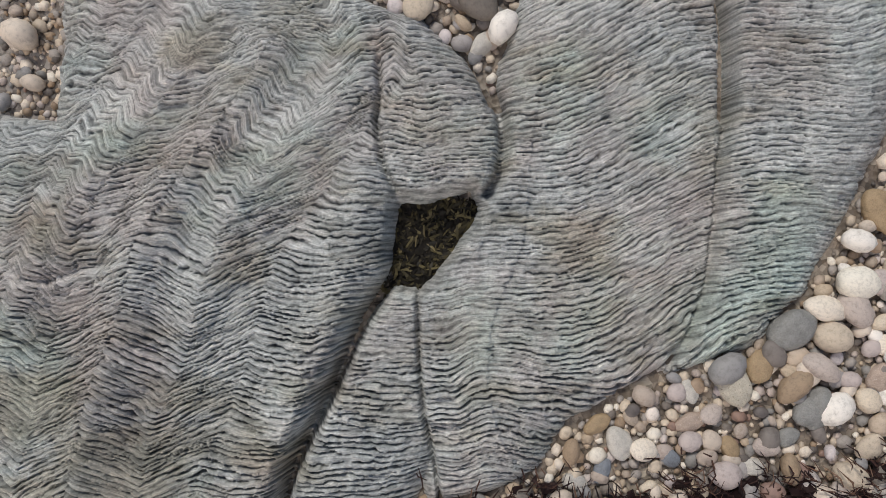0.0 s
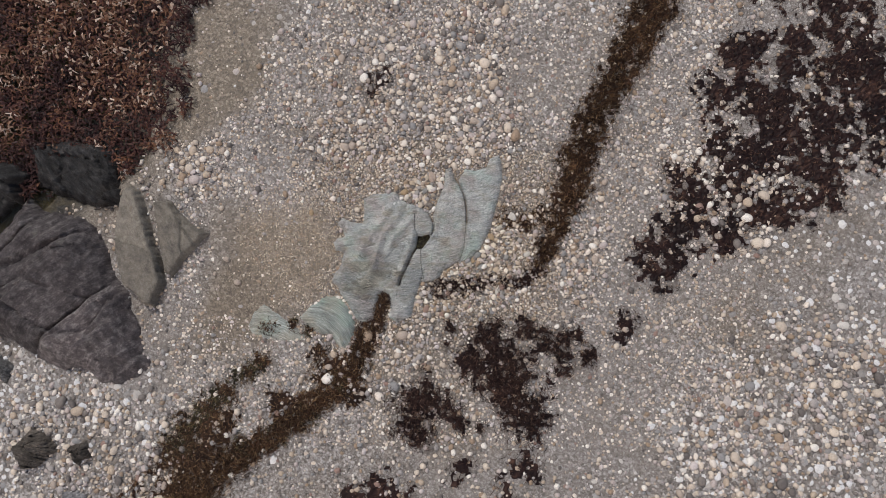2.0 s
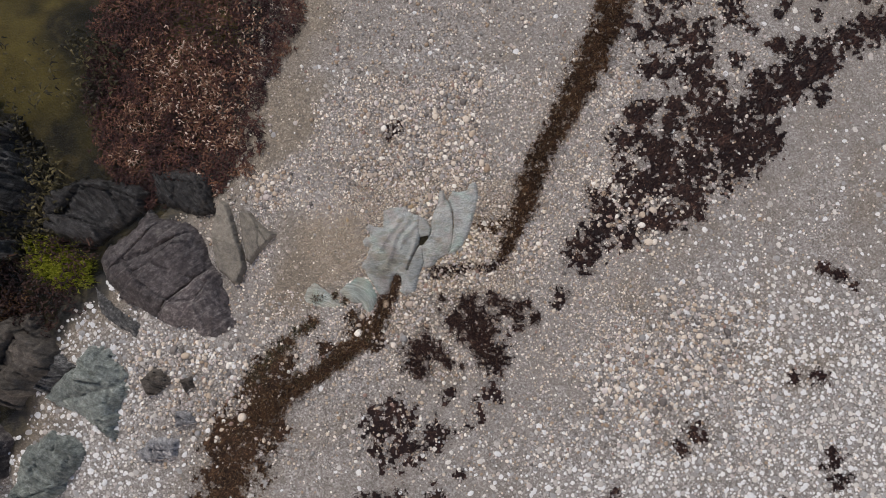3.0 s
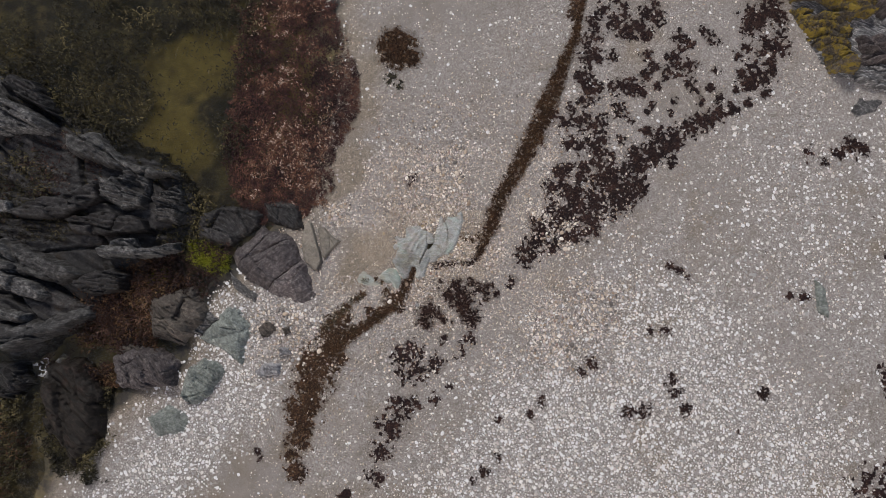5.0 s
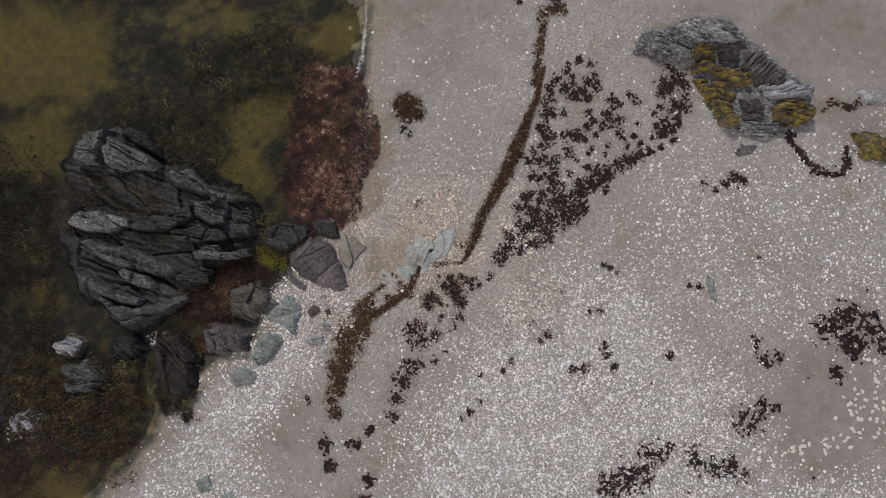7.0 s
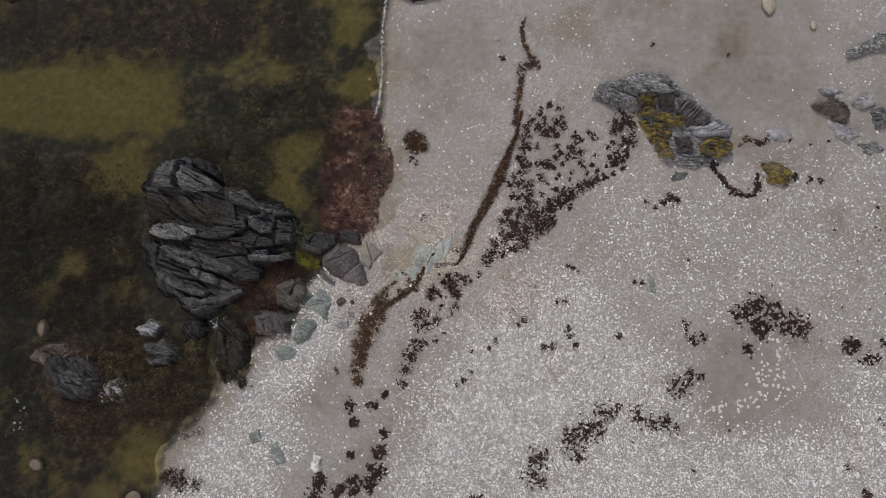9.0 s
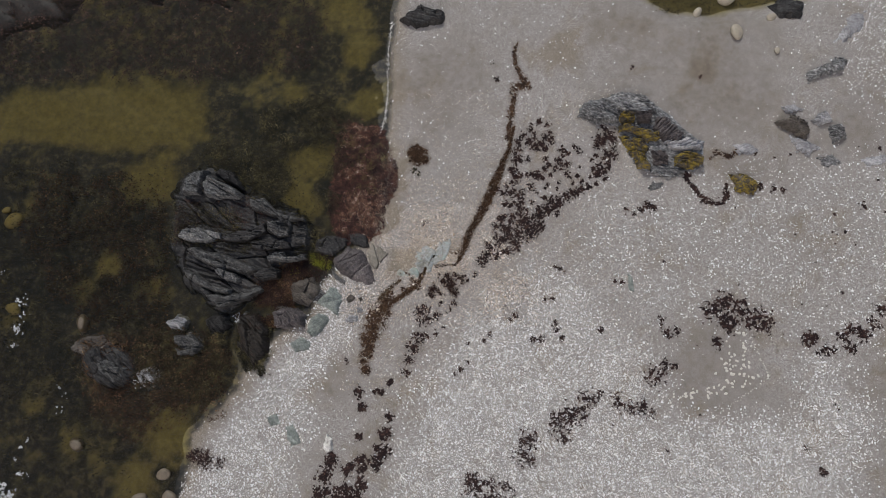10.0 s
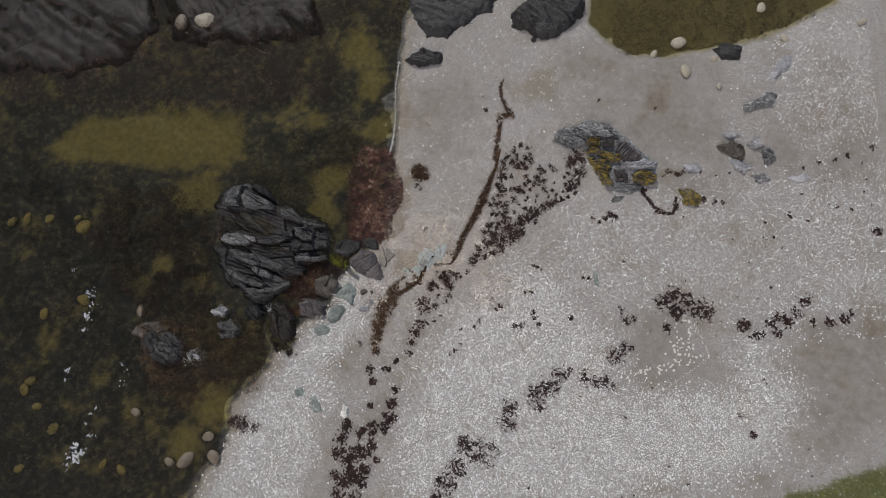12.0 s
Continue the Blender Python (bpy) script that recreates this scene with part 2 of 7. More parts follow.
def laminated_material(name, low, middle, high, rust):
    """Fine mineral layers, 0 to 1 through each lamina; groove shade painted into the dark end."""
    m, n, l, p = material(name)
    layer_shade = attribute(n, "layer_shade")
    base = ramp(n, l, layer_shade, [(0.0, low), (0.35, middle), (0.8, high), (1.0, middle)])
    patch = noise_tex(n, l, 4.5, 6, 0.62)
    base = mix(n, l, 1.0, base, ramp(n, l, patch, [(0.3, (0.74, 0.76, 0.76)), (0.7, (1.16, 1.16, 1.13))]), "MULTIPLY")
    warm = noise_tex(n, l, 3.1, 5, 0.6)
    base = mix(n, l, ramp(n, l, warm, [(0.44, (0, 0, 0)), (0.66, (0.7, 0.7, 0.7))]), base, mix(n, l, 1.0, rust, ramp(n, l, layer_shade, [(0.0, (0.5, 0.5, 0.5)), (0.8, (1.5, 1.5, 1.5))]), "MULTIPLY"))
    green = noise_tex(n, l, 2.3, 5, 0.6, (1.0, 1.3, 1.0))
    base = mix(n, l, ramp(n, l, green, [(0.52, (0, 0, 0)), (0.68, (0.8, 0.8, 0.8))]), base, mix(n, l, 1.0, base, (0.86, 1.04, 0.98), "MULTIPLY"))
    grid = n.new("ShaderNodeCombineXYZ")
    l.new(calc(n, l, "MULTIPLY", attribute(n, "across"), 330.0), grid.inputs[0])
    l.new(calc(n, l, "MULTIPLY", attribute(n, "lengthwise"), 34.0), grid.inputs[1])
    fibre = n.new("ShaderNodeTexNoise")
    fibre.inputs["Scale"].default_value, fibre.inputs["Detail"].default_value, fibre.inputs["Roughness"].default_value = 1.0, 5, 0.65
    l.new(grid.outputs[0], fibre.inputs["Vector"])
    base = mix(n, l, 1.0, base, ramp(n, l, fibre.outputs["Fac"], [(0.32, (0.62, 0.62, 0.62)), (0.5, (1.0, 1.0, 1.0)), (0.64, (1.3, 1.3, 1.3)), (0.72, (1.65, 1.65, 1.65))]), "MULTIPLY")
    film = mix(n, l, 1.0, base, (0.76, 0.71, 0.62), "MULTIPLY")
    base = mix(n, l, attribute(n, "stain"), base, film)
    grain = noise_tex(n, l, 160, 4, 0.7)
    base = mix(n, l, 1.0, base, ramp(n, l, grain, [(0.3, (0.72, 0.72, 0.72)), (0.7, (1.25, 1.25, 1.25))]), "MULTIPLY")
    fleck = noise_tex(n, l, 55, 3, 0.6, (0.35, 1.6, 1.0))
    base = mix(n, l, ramp(n, l, fleck, [(0.70, (0, 0, 0)), (0.76, (0.6, 0.6, 0.6))]), base, (0.55, 0.56, 0.55))
    l.new(base, p.inputs["Base Color"])
    p.inputs["Roughness"].default_value = 0.6
    bump(n, l, grain, 0.35, 0.003, p, bump(n, l, fibre.outputs["Fac"], 0.6, 0.005, p))
    return m


def weed_material(name, stops, rough=0.5):
    m, n, l, p = material(name)
    tone = ramp(n, l, attribute(n, "tone"), stops)
    patch = noise_tex(n, l, 3.0, 5, 0.6)
    l.new(mix(n, l, 1.0, tone, ramp(n, l, patch, [(0.3, (0.7, 0.7, 0.7)), (0.7, (1.25, 1.2, 1.15))]), "MULTIPLY"), p.inputs["Base Color"])
    p.inputs["Roughness"].default_value = rough
    p.inputs["Specular IOR Level"].default_value = 0.12
    bump(n, l, noise_tex(n, l, 60, 3), 0.4, 0.006, p)
    return m


def water_material(name, tint):
    m, n, l, p = material(name)
    n.remove(p)
    clear, gloss, blend = n.new("ShaderNodeBsdfTransparent"), n.new("ShaderNodeBsdfGlossy"), n.new("ShaderNodeMixShader")
    clear.inputs[0].default_value = (*tint, 1)
    gloss.inputs["Roughness"].default_value = 0.06
    fres = n.new("ShaderNodeFresnel")
    fres.inputs[0].default_value = 1.33
    ripple = n.new("ShaderNodeBump")
    ripple.inputs["Strength"].default_value, ripple.inputs["Distance"].default_value = 0.25, 0.03
    l.new(noise_tex(n, l, 5, 3), ripple.inputs["Height"])
    l.new(ripple.outputs[0], gloss.inputs["Normal"])
    l.new(ripple.outputs[0], fres.inputs["Normal"])
    l.new(fres.outputs[0], blend.inputs[0])
    l.new(clear.outputs[0], blend.inputs[1])
    l.new(gloss.outputs[0], blend.inputs[2])
    l.new(blend.outputs[0], n["Material Output"].inputs[0])
    return m


M_GROUND = ground_material()
M_GRIT = pebble_material("coarse_tan_grit", cast=(0.86, 0.77, 0.66))
M_PEBBLE_NEAR = pebble_material("single_pebble_stone", True, 0.0, (1.02, 0.96, 0.88))
M_PEBBLE = pebble_material("beach_pebbles", False, 0.0)
M_PEBBLE_PALE = pebble_material("pale_shingle", False, 0.06)
M_GRAVEL = pebble_material("fine_mixed_gravel", False, 0.0, (0.92, 0.85, 0.77))
# slate: the first tone is deepened to paint shade between the laminae
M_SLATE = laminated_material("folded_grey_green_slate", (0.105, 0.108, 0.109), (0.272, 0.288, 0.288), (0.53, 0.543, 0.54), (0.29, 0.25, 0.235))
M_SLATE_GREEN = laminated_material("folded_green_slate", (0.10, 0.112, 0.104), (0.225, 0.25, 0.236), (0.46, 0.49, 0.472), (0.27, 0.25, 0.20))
M_DARK_ROCK = rock_material("wet_dark_slate", (0.007, 0.0065, 0.007), (0.027, 0.0255, 0.0265), (0.10, 0.097, 0.099), 1.0, (0.024, 0.016, 0.010), (0.54, 0.68), 0.42)
M_PURPLE_ROCK = rock_material("purple_grey_slate", (0.030, 0.025, 0.028), (0.088, 0.075, 0.078), (0.25, 0.23, 0.228), 1.3, (0.17, 0.16, 0.145), (0.58, 0.72), 0.55, 0.6)
M_BUFF_ROCK = rock_material("buff_grey_slab", (0.13, 0.115, 0.098), (0.21, 0.19, 0.163), (0.28, 0.26, 0.23), 2.0, (0.14, 0.105, 0.075), (0.6, 0.75), 0.7, 0.5)
M_GREEN_ROCK = rock_material("pale_green_slate", (0.075, 0.083, 0.078), (0.20, 0.222, 0.21), (0.40, 0.435, 0.42), 1.5, (0.16, 0.155, 0.12), (0.60, 0.74))
M_GREY_ROCK = rock_material("weathered_grey_slate", (0.018, 0.018, 0.019), (0.092, 0.091, 0.093), (0.36, 0.358, 0.358), 1.2, (0.045, 0.038, 0.026), (0.60, 0.74), 0.6)
M_LEDGE = rock_material("layered_dark_slate", (0.011, 0.0105, 0.011), (0.054, 0.053, 0.0535), (0.25, 0.248, 0.248), 0.9, (0.030, 0.022, 0.015), (0.60, 0.74), 0.42, banding=0.4)
M_CREST = rock_material("crinkled_pale_grey_slate", (0.024, 0.024, 0.026), (0.13, 0.13, 0.135), (0.60, 0.60, 0.61), 0.75, (0.05, 0.045, 0.035), (0.64, 0.76), 0.7, banding=0.6)
M_WEEDY_ROCK = rock_material("weed_stained_black_slate", (0.006, 0.005, 0.0045), (0.017, 0.013, 0.011), (0.048, 0.038, 0.030), 1.0, (0.030, 0.017, 0.013), (0.54, 0.66), 0.5)
M_PALE_ROCK = rock_material("lilac_white_slate", (0.10, 0.10, 0.108), (0.30, 0.297, 0.315), (0.62, 0.62, 0.64), 1.6)
M_LICHEN_ROCK = rock_material("slate_with_yellow_lichen", (0.028, 0.024, 0.02), (0.085, 0.072, 0.058), (0.20, 0.18, 0.155), 2.0, (0.235, 0.172, 0.032), (0.47, 0.57), 0.85)
M_BROWN_ROCK = rock_material("brown_slate", (0.045, 0.038, 0.033), (0.10, 0.087, 0.077), (0.18, 0.16, 0.143), 1.5)
M_WHITE_STONE = rock_material("white_quartz", (0.45, 0.43, 0.40), (0.62, 0.60, 0.57), (0.75, 0.74, 0.72), 2.0, bedded=False)
M_WEED = weed_material("dried_maroon_seaweed", [(0.0, (0.010, 0.006, 0.007)), (0.35, (0.022, 0.012, 0.012)), (0.6, (0.042, 0.023, 0.020)), (0.85, (0.085, 0.048, 0.036)), (1.0, (0.17, 0.11, 0.08))])
M_WEED_BROWN = weed_material("brown_wrack", [(0.0, (0.014, 0.008, 0.006)), (0.3, (0.034, 0.018, 0.012)), (0.55, (0.072, 0.038, 0.022)), (0.8, (0.13, 0.076, 0.042)), (1.0, (0.24, 0.165, 0.09))])
M_WEED_RED = weed_material("wet_red_weed", [(0.0, (0.016, 0.009, 0.010)), (0.35, (0.045, 0.022, 0.022)), (0.6, (0.095, 0.045, 0.036)), (0.78, (0.15, 0.075, 0.045)), (0.9, (0.28, 0.19, 0.14)), (1.0, (0.52, 0.43, 0.37))])
M_WEED_OLIVE = weed_material("olive_wrack", [(0.0, (0.010, 0.009, 0.008)), (0.4, (0.030, 0.027, 0.018)), (0.75, (0.072, 0.062, 0.030)), (1.0, (0.17, 0.145, 0.075))])
M_WEED_GREEN = weed_material("bright_green_alga", [(0.0, (0.09, 0.11, 0.01)), (0.5, (0.28, 0.31, 0.03)), (1.0, (0.50, 0.50, 0.08))])
M_GRASS = weed_material("shore_grass", [(0.0, (0.06, 0.085, 0.02)), (0.5, (0.12, 0.145, 0.04)), (1.0, (0.30, 0.26, 0.14))], 0.6)
M_FOAM = rock_material("sea_foam", (0.22, 0.22, 0.23), (0.38, 0.39, 0.40), (0.62, 0.62, 0.63), 5.0, bedded=False)
M_WATER = water_material("shallow_sea_water", (0.88, 0.86, 0.74))

# ---- the beach: one sheet, falling gently to the sea ----
SEA = -0.42
SHORE = [(-2.69, 21.03), (-2.95, 17.52), (-3.15, 14.61), (-3.05, 11), (-3.4, 8.57), (-3.24, 7.47), (-3.27, 5.5), (-3.77, 3.56), (-3.96, 1.16), (-5.42, 0.21), (-7.65, -2.15), (-8.02, -4), (-10.24, -5.63), (-11.99, -6.79), (-12.75, -9.04), (-14.44, -10.61), (-15.46, -11.94), (-15.43, -13.87), (-16.02, -15.79), (-17.42, -17.49), (-18.52, -19.78), (-23.71, -23.91)]
SEA_EDGE = SHORE + [(-60, -40), (-140, -40), (-140, 60), (-12, 60), (-7.06, 26.66), (-0.88, 24.87)]
POOL = [(12.71, 20.76), (13.87, 19.14), (15.03, 18.27), (16.43, 17.62), (19.48, 17.27), (22.78, 17.85), (26.54, 18.52), (29.88, 19.82), (32.07, 21.04), (34.74, 22.47), (37.97, 26.69), (25.99, 30.37), (13.13, 27.34)]
POOL_LEVEL = 0.26
TURF = [(25.16, -18.42), (25.82, -17.62), (26.46, -17.13), (28.27, -16.99), (30.77, -15.9), (33.53, -15.26), (36.41, -14.94), (37.83, -21.75), (18.28, -22.49)]
SHINGLE = [([(3.40, -2.94), (5.65, -0.72), (8.80, -1.51), (11.85, -4.62), (14.20, -6.34), (14.79, -8.07), (14.28, -10.21), (16.81, -10.78), (22.73, -10.02), (24.44, -6.60), (26.43, -7.84), (27.75, -10.33), (26.12, -14.04), (22.71, -16.13), (14.40, -18.77), (-2.86, -19.34), (-1.74, -13.54), (-1.00, -8.37), (1.16, -4.78)], 0.9, 2.0),
           ([(-7.72, -0.75), (-4.40, -2.12), (-5.21, -4.87), (-7.77, -8.50), (-8.83, -13.72), (-9.80, -19.56), (-17.84, -19.75), (-15.06, -13.85), (-11.83, -9.02), (-9.55, -5.39)], 0.8, 1.1),
           ([(10.70, 4.09), (17.52, 5.07), (37.52, 7.45), (36.12, -4.26), (27.66, -5.69), (23.54, -4.45), (14.91, -4.58), (8.81, -0.59)], 0.27, 2.0),
           ([(-3.75, 0.81), (-2.70, 2.36), (-0.99, 4.15), (1.86, 4.14), (2.08, 2.36), (1.22, 1.05), (-0.92, 0.82), (-3.06, -0.27)], 0.55, 0.6),
           ([(28.93, 19.42), (39.18, 21.33), (37.80, 9.83), (31.14, 8.89), (28.33, 12.31)], 0.3, 1.2)]
SANDY = [(18.21, -8, 3.41), (31.53, -8.58, 4.99), (17.92, 13.9, 7.72), (0.37, 12.51, 4.09), (-6.41, -8.47, 1.82), (31.32, 10.82, 5.45)]
SAND_BARE = [(-2.88, 0.24, 0.48), (-2.41, -0.13, 0.56), (-1.95, -0.48, 0.52), (-2.3, -0.74, 0.52), (-1.55, -0.09, 0.3), (-1.65, 0.31, 0.26), (-2.76, -0.48, 0.48)] + [(-3.65, 2.31, 0.55), (-3.11, 2.1, 0.49), (-2.79, 2.48, 0.43), (-3.43, 1.77, 0.31)] + [(-3.09, 2.25, 0.47), (-3.05, 3.14, 0.51), (-2.75, 4.04, 0.51), (-2.55, 4.95, 0.47), (-2.79, 5.75, 0.38), (-2.25, 6.44, 0.43)] + [(-2.95, 3.32, 0.48), (-2.76, 2.63, 0.41), (-3.39, 2.05, 0.34), (-2.27, 3.39, 0.34), (-3.54, 3.17, 0.34)]
WET_SAND = [(17.08, 11.92, 0.43), (17.55, 12.12, 0.32)] + [(-3.11, 2.98, 0.88), (-2.21, -0.22, 0.88), (-3.43, 2.13, 0.56), (-3.15, 2.59, 0.65), (9, 15.01, 1.59), (18.58, 13.13, 1), (-2.45, 5.17, 0.93), (-2.69, -1.02, 0.72)] + [(-3.03, 3.15, 0.48), (-3.18, 2.30, 0.41)]


def patches(spots, x, y):
    """0 to 1: within any of the round spots, with soft edges."""
    total = np.zeros(np.shape(x))
    for sx, sy, r in spots:
        total = np.maximum(total, 1 - np.hypot(x - sx, y - sy) / (1.25 * r))
    return ease(0.0, 0.6, total + 2.0 * (0.6 * fbm(x / 2.4, y / 2.4, 5, 5) + 0.4 * fbm(x / 0.5, y / 0.5, 6, 4) - 0.5))


def soft_patches(spots, x, y):
    """As patches(), fading slowly from one ground to the next."""
    total = np.zeros(np.shape(x))
    for sx, sy, r in spots:
        total = np.maximum(total, 1 - np.hypot(x - sx, y - sy) / (1.5 * r))
    return ease(-0.05, 0.85, total + 1.3 * (0.6 * fbm(x / 2.8, y / 2.8, 7, 5) + 0.4 * fbm(x / 0.6, y / 0.6, 9, 4) - 0.5))


def ground_z(x, y):
    x, y = np.asarray(x, float), np.asarray(y, float)
    z = 0.049 * x - 0.007 * y
    z = np.where(x > 40, 0.049 * 40 + 0.01 * (x - 40) - 0.007 * y, z)
    z = np.maximum(z, -0.40) + 0.03 * (fbm(x / 3.0, y / 3.0, 3) - 0.5) + 0.01 * (fbm(x / 0.5, y / 0.5, 8) - 0.5)
    sea = inside(SEA_EDGE, x, y) + 0.35 * (fbm(x / 1.2, y / 1.2, 11) - 0.5)
    z = np.where(sea > 0, np.minimum(z, -0.36 - 0.10 * np.minimum(sea, 4) + 0.35 * (fbm(x / 2.2, y / 2.2, 21) - 0.5) * ease(0, 1.5, sea)), z)
    pool = inside(POOL, x, y) + 0.3 * (fbm(x / 1.2, y / 1.2, 12) - 0.5)
    dip = ease(-1.2, 1.2, pool)
    return z * (1 - dip) + dip * (0.14 + 0.3 * (fbm(x / 1.5, y / 1.5, 23) - 0.5))


def shingle_at(x, y):
    """How thickly stones lie, 0 to 1."""
    total = np.zeros(np.shape(x))
    for outline, weight, soft in SHINGLE:
        total = np.maximum(total, weight * ease(-soft, soft, inside(outline, x, y) + 2.2 * (fbm(x / 2.2, y / 2.2, 31, 4) - 0.5)))
    return np.clip(total * (0.85 + 0.9 * (fbm(x / 0.8, y / 0.8, 33, 4) - 0.45)), 0, 1)


def build_ground():
    far = np.array([60, 75, 100, 150, 250, 450, 900, 2000.0])
    xs = np.concatenate([-far[::-1], np.linspace(-50, 48, 450), far])
    ys = np.concatenate([-far[::-1], np.linspace(-30, 36, 300), far])
    x, y = (a.ravel() for a in np.meshgrid(xs, ys))
    z = ground_z(x, y)
    used, faces = sheet_faces(len(xs), len(ys))
    sea = inside(SEA_EDGE, x, y) + 0.6 * (fbm(x / 1.0, y / 1.0, 11) - 0.5)
    pool = inside(POOL, x, y) + 0.4 * (fbm(x, y, 12) - 0.5)
    turf = inside(TURF, x, y) + 0.7 * (fbm(x / 0.8, y / 0.8, 13) - 0.5)
    bed = np.maximum(ease(-0.1, 0.3, sea), 0.3 * ease(0.0, 0.8, pool))
    clear = patches(CLEAR_BED, x, y)
    ob = mesh_of("ground", np.stack([x, y, z], 1), faces, M_GROUND, True, {
        "shingle": shingle_at(x, y) * ease(1.6, 3.2, np.hypot(x - 0.2, y)), "grit": np.maximum(0.85 * ease(3.4, 2.0, np.hypot(x - 0.2, y)), np.clip(0.6 + 1.2 * (fbm(x / 2.0, y / 2.0, 41) - 0.35) - 0.8 * soft_patches(SANDY, x, y), 0, 1)),
        # the 0.4 ring round the slate paints shade between pebbles; the rest is damp
        "wet": np.clip(0.85 * patches(WET_SAND, x, y) + 0.1 * soft_patches(SANDY, x, y) + 0.75 * soft_patches(SAND_BARE, x, y) + 0.4 * ease(2.6, 1.4, np.hypot(x - 0.2, y)) + ease(-1.2, 0.1, sea) * 0.8, 0, 1), "bed": bed, "silt": np.clip(ease(0.0, 0.5, sea) * 0.9 * np.maximum(clear, ease(-0.3, 0.8, inside(OLIVE_POOL, x, y) + 2.0 * (fbm(x / 1.5, y / 1.5, 15) - 0.5))) + 0.7 * ease(0.0, 0.8, pool), 0, 1), "turf": ease(-0.1, 0.3, turf)})
    tagged(ob, "grey-pink sand and fine shingle sloping gently to the sea", "beach", kind="structure")


OLIVE_POOL = [(-30.45, 11.98), (-23.11, 12.45), (-16.72, 12.43), (-16.76, 9.87), (-17.78, 7.58), (-22.58, 7.26), (-28.89, 7.41), (-32.35, 7.86), (-33.99, 9.11), (-31.36, 11.45)]
CLEAR_BED = [(-27.77, 10.22, 2.27), (-23.84, 10.02, 2.72), (-19.47, 10.34, 2.95), (-31.06, 9.15, 1.82), (-6.73, 18.91, 2.27), (-5.57, 15.16, 1.59), (-4.91, 11.01, 1.36), (-9.08, 6.97, 1.82), (-9.4, 4.01, 1.59), (-20.03, 5.81, 2.27), (-22.4, -0.6, 1.1), (-17.45, -12.19, 2.04), (-19, -14.79, 1.82), (-10.31, 11.75, 1.14)]
build_ground()


def water_sheet(name, outline, level, label):
    bm = bmesh.new()
    bm.faces.new([bm.verts.new((x, y, level)) for x, y in outline])
    bmesh.ops.triangulate(bm, faces=bm.faces)
    me = bpy.data.meshes.new(name)
    bm.to_mesh(me)
    me.materials.append(M_WATER)
    return tagged(new(name, me), label, "water", kind="structure")


water_sheet("water_sea", [(-900, -900), (-4, -60), (-1, 0), (-1, 60), (-900, 900)], SEA, "still olive-green shallow sea over weed and sand")
water_sheet("water_pool", POOL, POOL_LEVEL, "shallow brown rock pool at the head of the beach")


